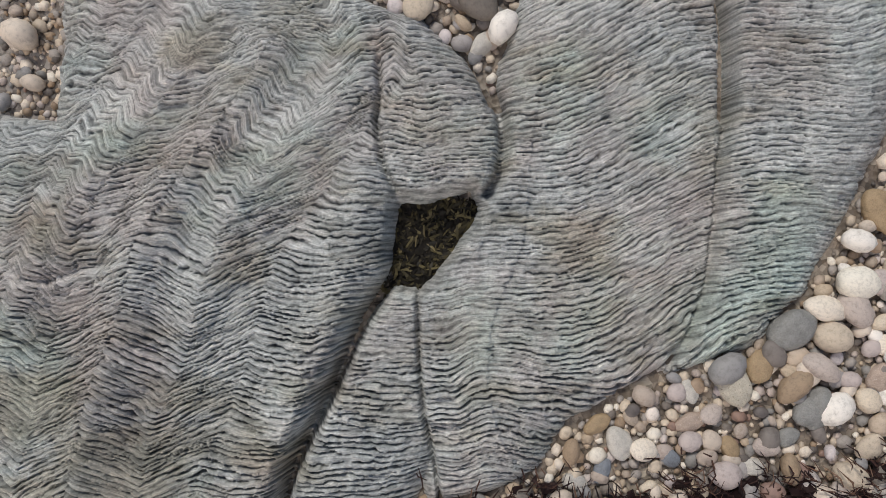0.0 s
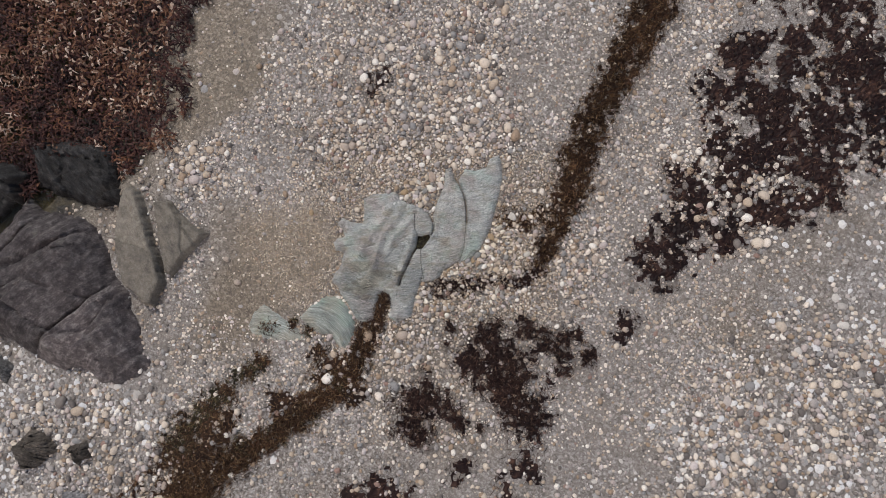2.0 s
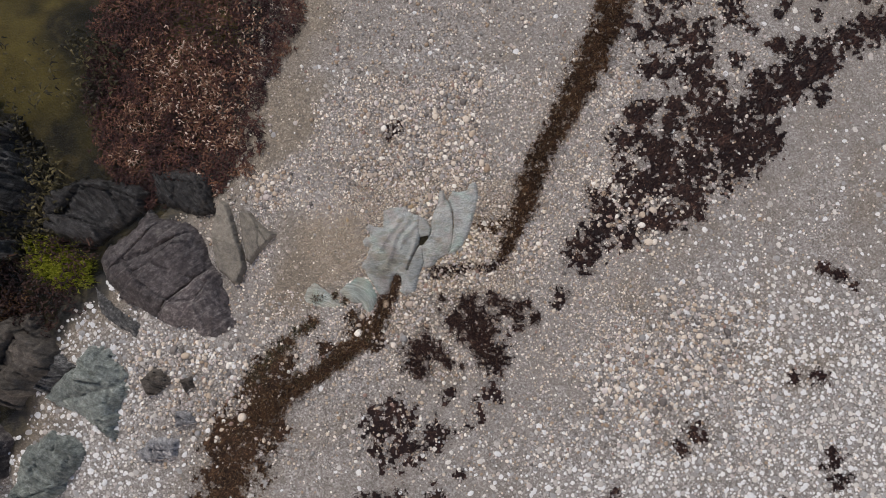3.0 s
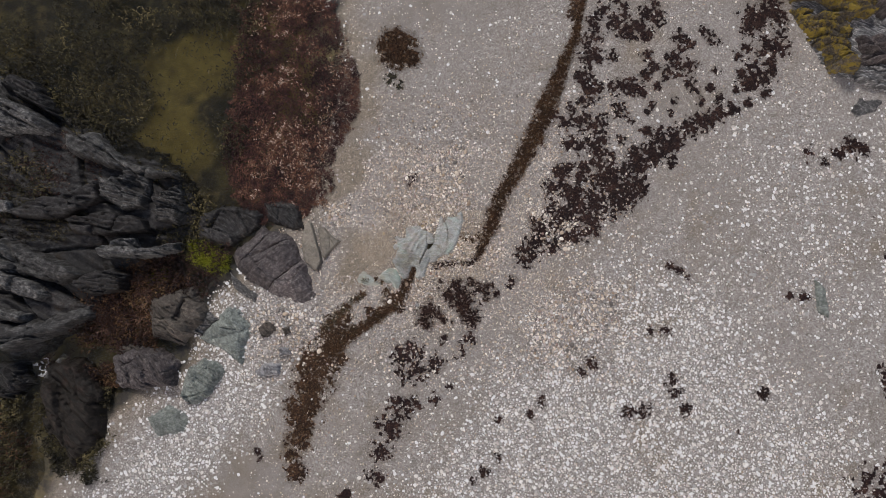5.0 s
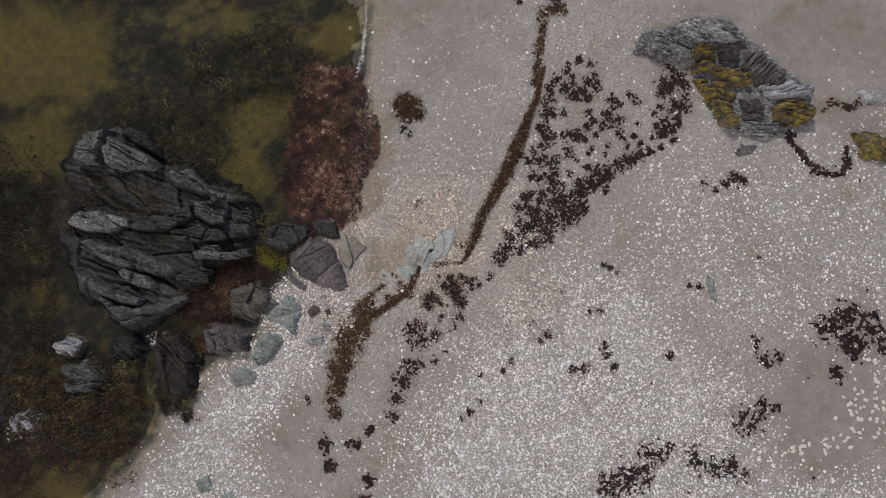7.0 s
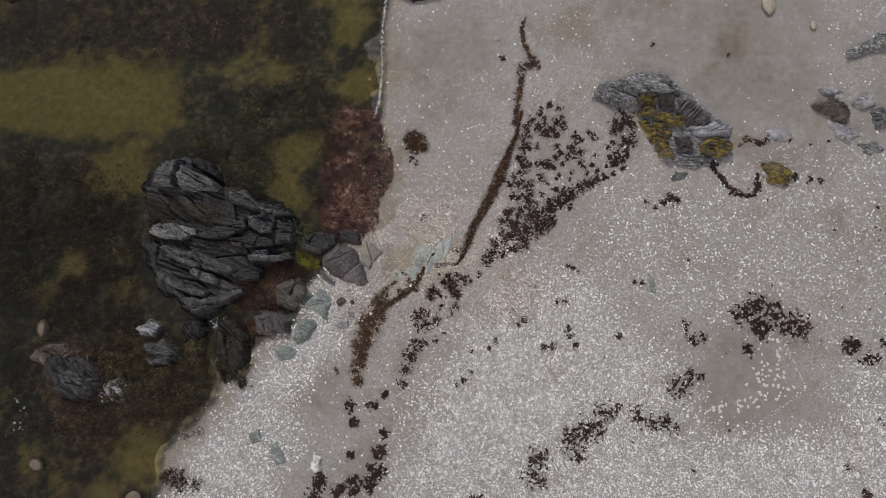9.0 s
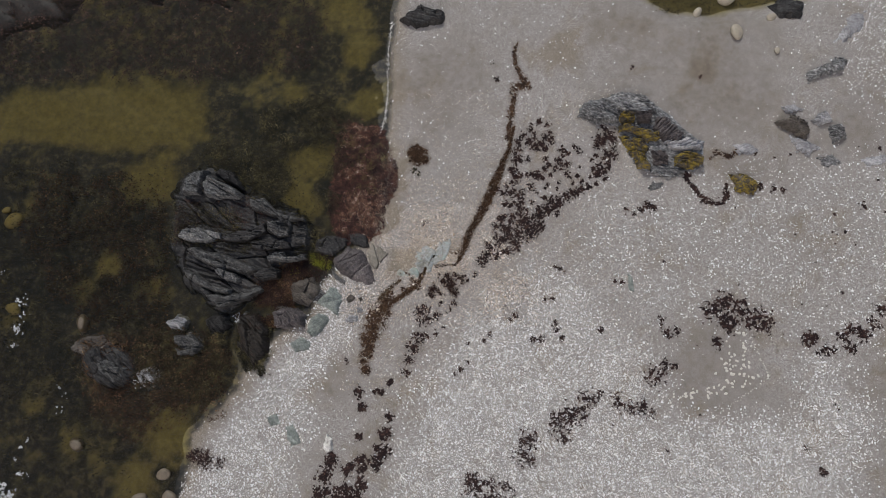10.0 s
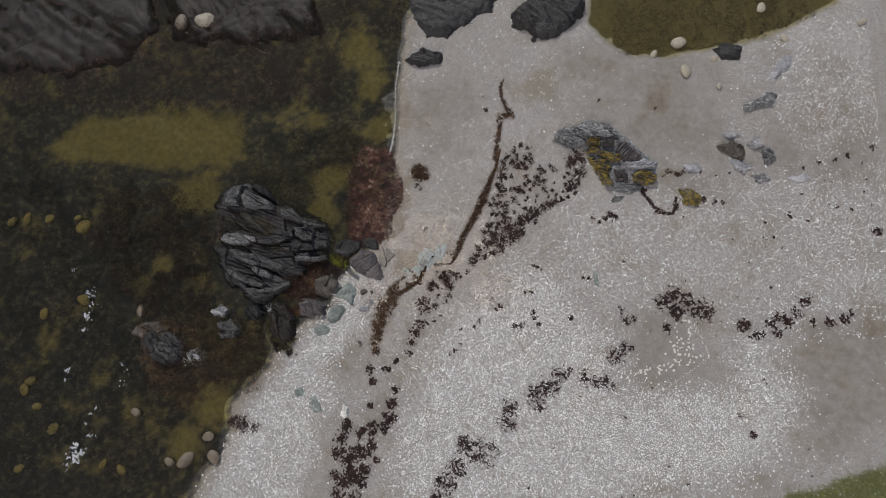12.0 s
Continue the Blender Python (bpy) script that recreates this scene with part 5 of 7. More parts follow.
BIG_PEBBLES = [(x, y, r, tone) for tone, spots in (
    ("white", [(1.026, -0.676, 0.053)] + [(0.089, 0.449, 0.043), (0.537, -0.312, 0.034), (0.386, -0.426, 0.046), (0.29, -0.513, 0.036), (0.67, -0.474, 0.032)] + [(-0.074, 0.87, 0.058), (1.464, -0.435, 0.048), (1.245, 0.361, 0.077), (1.442, -0.175, 0.063)]),
    ("speckled", [(0.628, -0.295, 0.06)] + [(1.056, 0.201, 0.063)]),
    ("tan", [(0.686, -0.255, 0.048), (0.935, 0.082, 0.057), (0.58, -0.424, 0.028), (0.622, -0.433, 0.033), (0.338, -0.387, 0.039)] + [(-0.285, 0.732, 0.073), (0.948, 0.073, 0.058), (-1.629, 0.456, 0.058)]),
    ("grey", [(0.752, -0.175, 0.066), (0.804, -0.344, 0.058), (0.743, -0.409, 0.033)] + [(0.011, 0.748, 0.06), (0.794, -0.35, 0.058), (-1.231, 0.632, 0.053)]),
    ("pink", [(0.537, -0.38, 0.041), (0.94, -0.277, 0.046)] + [(0.115, 0.945, 0.092), (1.232, 0.805, 0.053), (-1.175, 0.809, 0.058)]),
    ("blue", [(0.349, -0.487, 0.036), (0.494, -0.456, 0.033)])) for x, y, r in spots]
BIG_PEBBLES = [(x, y, 0.68 * r, tone) for x, y, r, tone in BIG_PEBBLES]


def near_pebbles():
    """The stones round the folded slate, one by one."""
    meshes = []
    for k, (v, f, bm) in enumerate(NEAR_SHAPES):
        me = bpy.data.meshes.new("pebble")
        bm.to_mesh(me)
        me.polygons.foreach_set("use_smooth", np.full(len(me.polygons), True))
        me.materials.append(M_PEBBLE_NEAR)
        meshes.append(me)
    x, y, rng = scatter(-1.15, 1.75, -1.0, 1.15, 0.066, 62)
    keep = off_rock(x, y, -0.005) & (rng.uniform(size=len(x)) < 0.25 + 0.75 * coarse_at(x, y))
    keep &= inside([(-1.89, -1.04), (-1.63, -0.83), (-1.37, -0.66), (-1.1, -0.83), (-0.93, -1.09), (-0.92, -1.34), (-1.18, -1.51), (-1.71, -1.34)], x, y) < 0
    for bx, by, br, _ in BIG_PEBBLES:
        keep &= np.hypot(x - bx, y - by) > br + 0.02
    x, y = x[keep], y[keep]
    order = np.argsort(np.hypot(x - 0.25, y + 0.1))[:255]
    x, y = x[order], y[order]
    r = np.clip(rng.lognormal(np.log(0.024), 0.3, len(x)), 0.015, 0.037) * (0.75 + 0.5 * coarse_at(x, y))
    z = ground_z(x, y)
    for i in range(len(x)):
        ob = new("pebble", meshes[i % len(meshes)])
        ob.location = (x[i], y[i], z[i] + 0.5 * r[i])
        ob.rotation_euler = (rng.uniform(-0.25, 0.25), rng.uniform(-0.25, 0.25), rng.uniform(0, 6.28))
        ob.scale = (r[i] * rng.uniform(0.95, 1.25), r[i], r[i] * rng.uniform(0.9, 1.15))
        tagged(ob, "smooth rounded beach pebble beside the folded slate", "pebble", "pebbles round the folded slate")
    return x, y, r


near_pebbles()


def bare_at(x, y):
    return ease(0.15, 0.6, soft_patches(SAND_BARE, x, y) + 0.5 * (fbm(x / 0.35, y / 0.35, 64) - 0.5))


def shingle_layer(name, box, cell, radius, spread, seed, shapes, mat, chance, label, sink=0.25):
    x, y, rng = scatter(*box, cell, seed)
    keep = (rng.uniform(size=len(x)) < chance(x, y) * (1 - (0.9 * bare_at(x, y) if name != "coarse_grit" else 0))) & off_rock(x, y, 0.003)
    x, y = x[keep], y[keep]
    r = np.clip(rng.lognormal(np.log(radius), spread, len(x)), radius * 0.45, radius * 2.2)
    v, f = lay(x, y, r, shapes, seed + 1, sink)
    tagged(mesh_of(name, v, f, mat), label, "shingle", kind="stuff")


shingle_layer("fine_gravel", (-1.5, 1.85, -1.1, 1.3), 0.0205, 0.0108, 0.35, 201, LOW_SHAPES, M_GRAVEL, lambda x, y: 0.7 + 0.5 * coarse_at(x, y), "fine mixed gravel between the pebbles")
shingle_layer("shingle", (-1.9, 2.4, -1.4, 1.8), 0.052, 0.021, 0.3, 203, MID_SHAPES, M_PEBBLE, lambda x, y: 0.12 + 0.85 * coarse_at(x, y), "mixed grey, tan and white beach pebbles", 0.55)
shingle_layer("coarse_grit", (-2.9, -0.35, -1.3, 1.2), 0.0185, 0.0072, 0.35, 221, CAP_SHAPES, M_GRIT, lambda x, y: (0.95 - 0.5 * coarse_at(x, y)) * ease(-0.25, 0.25, 0.9 - np.hypot((x + 1.55) / 1.25, y / 1.15) + 0.7 * (fbm(x / 0.4, y / 0.4, 45) - 0.5)), "coarse tan and grey grit over damp sand", 0.1)
shingle_layer("shingle", (-6.5, 7.0, -4.6, 5.5), 0.075, 0.027, 0.35, 205, LOW_SHAPES, M_PEBBLE, lambda x, y: np.where((np.abs(x - 0.25) < 2.1) & (np.abs(y - 0.2) < 1.55), 0.0, 0.12 + 0.85 * coarse_at(x, y)), "mixed grey, tan and white beach pebbles")
shingle_layer("fine_gravel", (-3.6, 4.4, -2.8, 3.6), 0.043, 0.0165, 0.35, 211, CAP_SHAPES, M_PEBBLE, lambda x, y: np.where((np.abs(x - 0.175) < 1.68) & (np.abs(y - 0.1) < 1.2), 0.0, 0.5 + 0.4 * coarse_at(x, y)), "fine mixed gravel over sand")
shingle_layer("cobbles", (-6.5, 8.0, -5.0, 6.0), 0.15, 0.044, 0.28, 207, MID_SHAPES, M_PEBBLE, lambda x, y: np.where((np.abs(x - 0.25) < 1.5) & (np.abs(y) < 1.1), 0.0, 0.9 * ease(0.45, 0.95, coarse_at(x, y))), "larger pale rounded cobbles")
shingle_layer("shingle", (-22, 36, -24, 26), 0.092, 0.042, 0.40, 209, CAP_SHAPES, M_PEBBLE_PALE, lambda x, y: np.where(np.hypot(x - 0.25, y) < 3.8, 0.0, (0.045 * (1 - 0.97 * soft_patches(SANDY, x, y)) + 1.05 * shingle_at(x, y)) * np.where((np.abs(x - 0.25) < 6.0) & (np.abs(y - 0.4) < 4.6), 0.6, 1.0)), "pale rounded shingle across the open beach", 0.1)
shingle_layer("fine_gravel", (-6, 14, -9, 12), 0.085, 0.022, 0.35, 213, CAP_SHAPES, M_PEBBLE, lambda x, y: np.where(np.hypot(x - 0.25, y) < 3.2, 0.0, 0.5 * np.clip(0.5 + 1.6 * (fbm(x / 1.5, y / 1.5, 43) - 0.4), 0.15, 1)), "fine mixed gravel over sand", 0.1)


# single stones that stand out beside the slate
def tone_material(name, colour, speck):
    m, n, l, p = material(name)
    grain = noise_tex(n, l, 2.2, 6, 0.65)
    base = ramp(n, l, grain, [(0.25, tuple(c * 0.72 for c in colour)), (0.5, colour), (0.8, tuple(min(c * 1.15, 0.85) for c in colour))])
    base = mix(n, l, 1.0, base, ramp(n, l, noise_tex(n, l, 14, 5, 0.75), [(0.3, (0.7, 0.68, 0.66)), (0.55, (1, 1, 1)), (0.75, (1.12, 1.1, 1.08))]), "MULTIPLY")
    spots = noise_tex(n, l, 9, 3, 0.6)
    base = mix(n, l, ramp(n, l, spots, [(0.62, (0, 0, 0)), (0.68, (1, 1, 1))]), base, speck)
    l.new(base, p.inputs["Base Color"])
    p.inputs["Roughness"].default_value = 0.6
    bump(n, l, grain, 0.3, 0.05, p)
    return m


TONES = {"white": tone_material("white_pebble", (0.56, 0.53, 0.48), (0.48, 0.44, 0.38)), "speckled": tone_material("speckled_pebble", (0.50, 0.46, 0.38), (0.16, 0.14, 0.11)),
         "tan": tone_material("tan_pebble", (0.37, 0.27, 0.16), (0.30, 0.20, 0.11)), "grey": tone_material("grey_pebble", (0.25, 0.25, 0.24), (0.20, 0.20, 0.19)),
         "pink": tone_material("pinkish_pebble", (0.42, 0.33, 0.27), (0.5, 0.42, 0.36)), "blue": tone_material("blue_grey_pebble", (0.20, 0.22, 0.25), (0.26, 0.28, 0.3)),
         "ochre": tone_material("ochre_boulder", (0.28, 0.22, 0.08), (0.14, 0.12, 0.05)), "brown": tone_material("brown_boulder", (0.13, 0.10, 0.07), (0.08, 0.065, 0.05)),
         "cream": tone_material("cream_boulder", (0.32, 0.28, 0.22), (0.20, 0.17, 0.13))}


def single_stone(name, x, y, r, tone, seed, label, category, stretch=1.15, turn=None, sink=0.3, z=None, group="", flat=1.0):
    rng = np.random.default_rng(seed)
    me = STONE_MESHES[tone][seed % 5]
    ob = new(name, me)
    ob.location = (x, y, (float(ground_z(x, y)) if z is None else z) + sink * r)
    ob.rotation_euler = (rng.uniform(-0.15, 0.15), rng.uniform(-0.15, 0.15), rng.uniform(0, 6.28) if turn is None else turn)
    ob.scale = (r * stretch, r, r * flat)
    return tagged(ob, label, category, group)


STONE_MESHES = {}
for tone_name, tone_mat in TONES.items():
    STONE_MESHES[tone_name] = []
    for k in range(5):
        me = bpy.data.meshes.new("stone_" + tone_name)
        NEAR_SHAPES[k][2].to_mesh(me)
        me.polygons.foreach_set("use_smooth", np.full(len(me.polygons), True))
        me.materials.append(tone_mat)
        STONE_MESHES[tone_name].append(me)

for k, (x, y, r, tone) in enumerate(BIG_PEBBLES):
    single_stone("pebble", x, y, r, tone, k, {"white": "smooth white", "speckled": "cream speckled", "tan": "smooth tan", "grey": "smooth grey", "pink": "smooth pinkish", "blue": "blue-grey"}[tone] + " pebble lying against the folded slate", "pebble",
                 1.9 if k == 0 else 1.2, 1.2 if k == 0 else None, group="pebbles round the folded slate")


# ---- seaweed ----
def blades(x, y, z, length, width, lift, rng, curl=1.2, steps=3):
    """Flat ribbons, each bent its own way, lying at x, y, z."""
    n = len(x)
    turn, bendy = rng.uniform(0, 2 * np.pi, n), rng.uniform(-curl, curl, n)
    long = length * rng.uniform(0.5, 1.4, n)
    wide = width * rng.uniform(0.6, 1.4, n)
    up = lift * rng.uniform(0.1, 1.0, n)
    verts = np.zeros((n, 2 * steps + 2, 3))
    px, py, a = x.copy(), y.copy(), turn.copy()
    for k in range(steps + 1):
        s = k / steps
        w = wide * ((0.6, 1.0, 0.85, 0.2) if steps == 3 else (0.6, 1.0, 0.25))[k]
        zz = z + up * np.sin(np.pi * min(s + 0.2, 1)) + 0.003
        roll = rng.uniform(-0.35, 0.35, n) * w
        verts[:, 2 * k] = np.stack([px - np.sin(a) * w, py + np.cos(a) * w, zz + roll], 1)
        verts[:, 2 * k + 1] = np.stack([px + np.sin(a) * w, py - np.cos(a) * w, zz - roll], 1)
        px, py, a = px + np.cos(a) * long / steps, py + np.sin(a) * long / steps, a + bendy / 2
    quads = np.array([[0, 1, 3, 2], [2, 3, 5, 4], [4, 5, 7, 6]])[:steps]
    return verts.reshape(-1, 3), (quads[None] + (np.arange(n) * (2 * steps + 2))[:, None, None]).reshape(-1, 4)


def drift(name, spots, mat, seed, label, cell=0.035, thr=0.40, amount=1.0, length=0.10, width=0.006, thick=0.03, grain=0.16, rag=1.5, chain=False, area=None):
    """A drift of weed: a thin ragged mat with ribbons over it, gathered round the spots."""
    rng = np.random.default_rng(seed)
    cell, length, width = cell * 0.8, min(length, 0.035 + 0.35 * length), min(width, 0.0025 + 0.22 * width)
    pts = np.array(spots)
    lo, hi = (pts[:, :2] - 1.5 * pts[:, 2:]).min(0), (pts[:, :2] + 1.5 * pts[:, 2:]).max(0)
    xs, ys = np.arange(lo[0], hi[0], cell), np.arange(lo[1], hi[1], cell)
    x, y = np.meshgrid(xs, ys)
    field = np.full(x.shape, -1.0)
    for sx, sy, r in spots:
        field = np.maximum(field, 1 - np.hypot(x - sx, y - sy) / (1.45 * r))
    if chain:
        for (ax, ay, ar), (bx, by, br) in zip(spots, spots[1:]):
            dx, dy = bx - ax, by - ay
            k = np.clip(((x - ax) * dx + (y - ay) * dy) / (dx * dx + dy * dy), 0, 1)
            field = np.maximum(field, 1 - np.hypot(x - ax - k * dx, y - ay - k * dy) / (1.45 * (ar + (br - ar) * k)))
    if area:
        field = np.maximum(field, 0.22 * ease(-0.1, 0.3, inside(area, x, y)) - 1.0 * ease(0.1, -0.3, inside(area, x, y)))
    field = 1 - np.maximum(1 - field, 0) ** 1.6
    field = field + 2.1 * rag * (0.42 * fbm(x / grain, y / grain, seed, 4) + 0.58 * fbm(x / (0.28 * grain), y / (0.28 * grain), seed + 1, 3) - 0.5)
    field = field + 1.1 * (vnoise(x / (1.7 * cell), y / (1.7 * cell), seed + 2) - 0.5)
    keep = (field > thr) & (rng.uniform(size=x.shape) > 0.07)
    jx, jy = x + cell * rng.uniform(-0.4, 0.4, x.shape), y + cell * rng.uniform(-0.4, 0.4, x.shape)
    g = ground_z(jx, jy)
    z = g + 0.004 + thick * np.clip(field - thr, -0.1, 0.6) * (0.2 + rng.uniform(0, 1, x.shape)) + 0.25 * thick * rng.uniform(0, 1, x.shape)
    used, faces = sheet_faces(len(xs), len(ys), None)
    faces = faces[keep.ravel()[faces].sum(1) >= 3]
    used, back = np.unique(faces, return_inverse=True)
    verts = np.stack([jx.ravel(), jy.ravel(), z.ravel()], 1)[used]
    faces = back.reshape(faces.shape)
    spot = np.flatnonzero((field > thr - 0.12).ravel())
    count = int(len(spot) * amount * 0.8)
    pick = rng.choice(spot, count) if len(spot) else spot
    bx, by = x.ravel()[pick] + rng.normal(0, cell, count), y.ravel()[pick] + rng.normal(0, cell, count)
    bv, bf = blades(bx, by, ground_z(bx, by) + thick * 0.6 * rng.uniform(0, 1, count), length, width, thick * 1.4, rng, 1.2, 2)
    patch = np.clip(2.2 * (fbm(verts[:, 0] / 0.3, verts[:, 1] / 0.3, seed + 3, 4) - 0.25), 0.15, 1)
    tone = np.concatenate([rng.uniform(0.05, 0.95, len(verts)) * patch, np.repeat(rng.uniform(0, 1, count), 6)])
    ob = mesh_of(name, np.concatenate([verts, bv]), np.concatenate([faces, bf + len(verts)]), mat, False, {"tone": tone})
    return tagged(ob, label, "seaweed", kind="stuff")


drift("seaweed_line", [(5.4, 9.17, 0.09), (5.21, 8.35, 0.11), (5.05, 7.54, 0.15), (4.61, 6.53, 0.19), (4.34, 5.73, 0.22), (4.01, 5.04, 0.28), (3.71, 4.15, 0.3), (3.29, 3.33, 0.26), (2.91, 2.63, 0.22), (2.44, 1.82, 0.21), (2.23, 1.25, 0.21), (2.05, 0.68, 0.19), (1.82, 0.11, 0.15), (1.64, -0.27, 0.11)], M_WEED_BROWN, 301, "long narrow line of brown wrack left by the tide", cell=0.03, chain=True, amount=2.0, length=0.08, width=0.0035, rag=1.3, grain=0.12, thick=0.075)
drift("seaweed_line", [(5.0, 8.4, 0.2), (5.2, 9.95, 0.2), (5.35, 11.21, 0.19), (5.5, 12.22, 0.26), (6.36, 12.21, 0.27), (5.56, 13.75, 0.14), (5.46, 14.79, 0.14), (5.65, 15.46, 0.09)], M_WEED_BROWN, 302, "thin end of a line of brown wrack", cell=0.045, chain=True, length=0.2, width=0.015)
drift("seaweed_line", [(1.58, -0.41, 0.1), (1.42, -0.53, 0.1), (1.18, -0.57, 0.08), (0.94, -0.56, 0.08), (0.7, -0.6, 0.08), (0.51, -0.63, 0.1), (0.31, -0.64, 0.11), (0.11, -0.65, 0.1)], M_WEED, 303, "thin strand of dark red wrack across pebbles", cell=0.014, chain=True, amount=1.1, length=0.04, width=0.0017, thick=0.04, grain=0.07, rag=2.0, thr=0.46)
drift("seaweed_clump", [(1.19, 0.35, 0.13), (1.43, 0.27, 0.12), (1.63, 0.39, 0.1)], M_WEED_BROWN, 312, "loose red-brown weed over pebbles", 0.02, thr=0.48, amount=1.5, length=0.06, width=0.004, thick=0.02, grain=0.1, rag=1.5)
drift("seaweed_drift", [(3.25, -0.23, 0.33), (3.67, 0.20, 0.29), (3.89, 0.63, 0.33), (4.20, 0.09, 0.24), (4.31, 0.95, 0.33), (4.74, 1.17, 0.38), (5.06, 1.50, 0.48), (5.69, 1.61, 0.52), (6.33, 1.72, 0.48), (6.76, 2.15, 0.43), (6.34, 2.59, 0.38), (6.66, 2.70, 0.33), (7.20, 3.03, 0.33), (7.63, 3.25, 0.38), (8.06, 3.57, 0.38), (8.49, 3.86, 0.33), (8.92, 4.23, 0.29), (9.46, 4.45, 0.29), (9.89, 4.74, 0.29), (10.42, 4.89, 0.21), (5.47, 0.96, 0.29), (5.04, 0.53, 0.29), (5.57, 0.74, 0.24), (4.62, 0.31, 0.19), (7.18, 2.04, 0.19), (7.10, 3.25, 0.29), (8.25, 3.03, 0.19)], M_WEED, 304, "ragged diagonal band of near-black seaweed on sand", 0.04, thr=0.26, amount=0.8, grain=0.27, rag=1.9, thick=0.05)
drift("seaweed_drift", [(4.21, 2.04, 0.29), (4.17, 1.49, 0.24), (4.85, 1.93, 0.29), (4.54, 2.59, 0.29), (5.07, 2.48, 0.24), (5.39, 2.81, 0.29), (5.92, 2.37, 0.24), (4.75, 2.81, 0.19), (5.92, 2.81, 0.19), (5.19, 3.58, 0.33), (5.62, 3.80, 0.43), (5.72, 3.36, 0.38), (5.52, 4.24, 0.33), (5.95, 4.47, 0.29), (5.20, 4.58, 0.29), (4.99, 4.92, 0.24), (4.67, 4.36, 0.19), (5.32, 5.14, 0.24), (4.76, 3.69, 0.24), (4.24, 4.70, 0.17)], M_WEED, 305, "tangled clumps of near-black seaweed over pebbles", 0.04, thr=0.40, amount=0.8, grain=0.27, rag=1.9, thick=0.05)
drift("seaweed_drift", [(5.68, 7.53, 0.33), (5.56, 6.84, 0.33), (5.80, 8.11, 0.29), (6.02, 8.57, 0.24), (5.33, 6.04, 0.29), (5.65, 5.59, 0.29), (5.45, 6.39, 0.19), (6.45, 8.10, 0.33), (6.88, 7.75, 0.33), (6.79, 8.56, 0.24), (6.58, 9.03, 0.19), (7.32, 7.97, 0.24), (7.55, 8.43, 0.29), (7.98, 8.31, 0.29), (7.53, 7.63, 0.24), (7.88, 8.78, 0.19), (6.41, 5.70, 0.24), (6.32, 6.83, 0.17), (6.94, 5.81, 0.29), (7.26, 5.58, 0.24), (6.50, 5.02, 0.19), (6.60, 4.80, 0.19), (7.14, 9.60, 0.19), (6.58, 9.26, 0.17), (7.79, 9.36, 0.19)], M_WEED, 313, "scattered clumps of near-black seaweed on sand", 0.04, thr=0.40, amount=0.8, grain=0.27, rag=1.9, thick=0.05)
drift("seaweed_drift", [(8.81, 7.38, 0.29), (9.89, 7.49, 0.24), (9.58, 7.77, 0.17), (8.72, 7.77, 0.14), (8.36, 6.82, 0.24), (7.82, 6.48, 0.19), (7.51, 6.83, 0.19), (8.57, 6.48, 0.29), (9.00, 6.47, 0.29), (8.67, 6.14, 0.29), (8.24, 6.25, 0.24), (8.98, 5.86, 0.21), (9.18, 5.57, 0.17), (9.71, 5.68, 0.17), (9.95, 6.24, 0.12), (7.49, 6.14, 0.17), (7.90, 5.69, 0.14), (6.91, 4.46, 0.14), (6.58, 3.80, 0.14), (6.36, 3.25, 0.14), (7.44, 4.13, 0.17), (7.86, 4.13, 0.17), (8.31, 4.79, 0.12), (8.42, 5.24, 0.12), (7.67, 5.02, 0.12), (7.45, 4.80, 0.12), (9.38, 5.12, 0.14), (10.01, 5.23, 0.17)], M_WEED, 316, "small loose tufts of near-black seaweed on sand", 0.04, thr=0.40, amount=0.8, grain=0.27, rag=1.9, thick=0.05)
drift("seaweed_drift", [(12.07, 8.61, 0.33), (11.73, 8.27, 0.33), (12.15, 8.15, 0.29), (11.29, 7.93, 0.33), (11.09, 8.28, 0.19), (11.04, 7.14, 0.19), (11.79, 7.24, 0.24), (11.56, 6.91, 0.19), (10.71, 6.80, 0.14), (11.76, 6.56, 0.19), (10.79, 6.12, 0.17), (10.99, 5.78, 0.17), (11.52, 5.89, 0.19), (11.60, 5.45, 0.17), (11.85, 6.23, 0.17), (10.96, 5.11, 0.14), (12.23, 7.58, 0.17), (10.56, 5.56, 0.12)], M_WEED, 317, "dark seaweed clumps beside the lichen outcrop", 0.04, thr=0.40, amount=0.8, grain=0.27, rag=1.9, thick=0.05)
drift("seaweed_drift", [(-2.89, -2.52, 0.21), (-3.30, -3.05, 0.34), (-3.63, -3.89, 0.47), (-3.88, -4.73, 0.51), (-4.13, -5.55, 0.51), (-4.39, -6.37, 0.38), (-4.58, -6.99, 0.26)], M_WEED_BROWN, 318, "broad fibrous band of brown wrack trailing down the beach", 0.03, thr=0.56, amount=1.4, length=0.1, width=0.005, grain=0.22, rag=2.1, chain=True)
drift("seaweed_drift", [(-0.56, -0.83, 0.08), (-0.64, -1.03, 0.09), (-0.78, -1.27, 0.1), (-0.89, -1.59, 0.12), (-1.13, -1.9, 0.12), (-1.53, -2.21, 0.14), (-1.85, -2.53, 0.14), (-2.25, -2.76, 0.14), (-2.65, -3.04, 0.16), (-3, -3.31, 0.19), (-3.36, -3.55, 0.22)], M_WEED_BROWN, 306, "thick brown wrack drift trailing from the slate", cell=0.022, chain=True, amount=1.5, length=0.08, width=0.0035, thick=0.06, grain=0.10, rag=1.7)
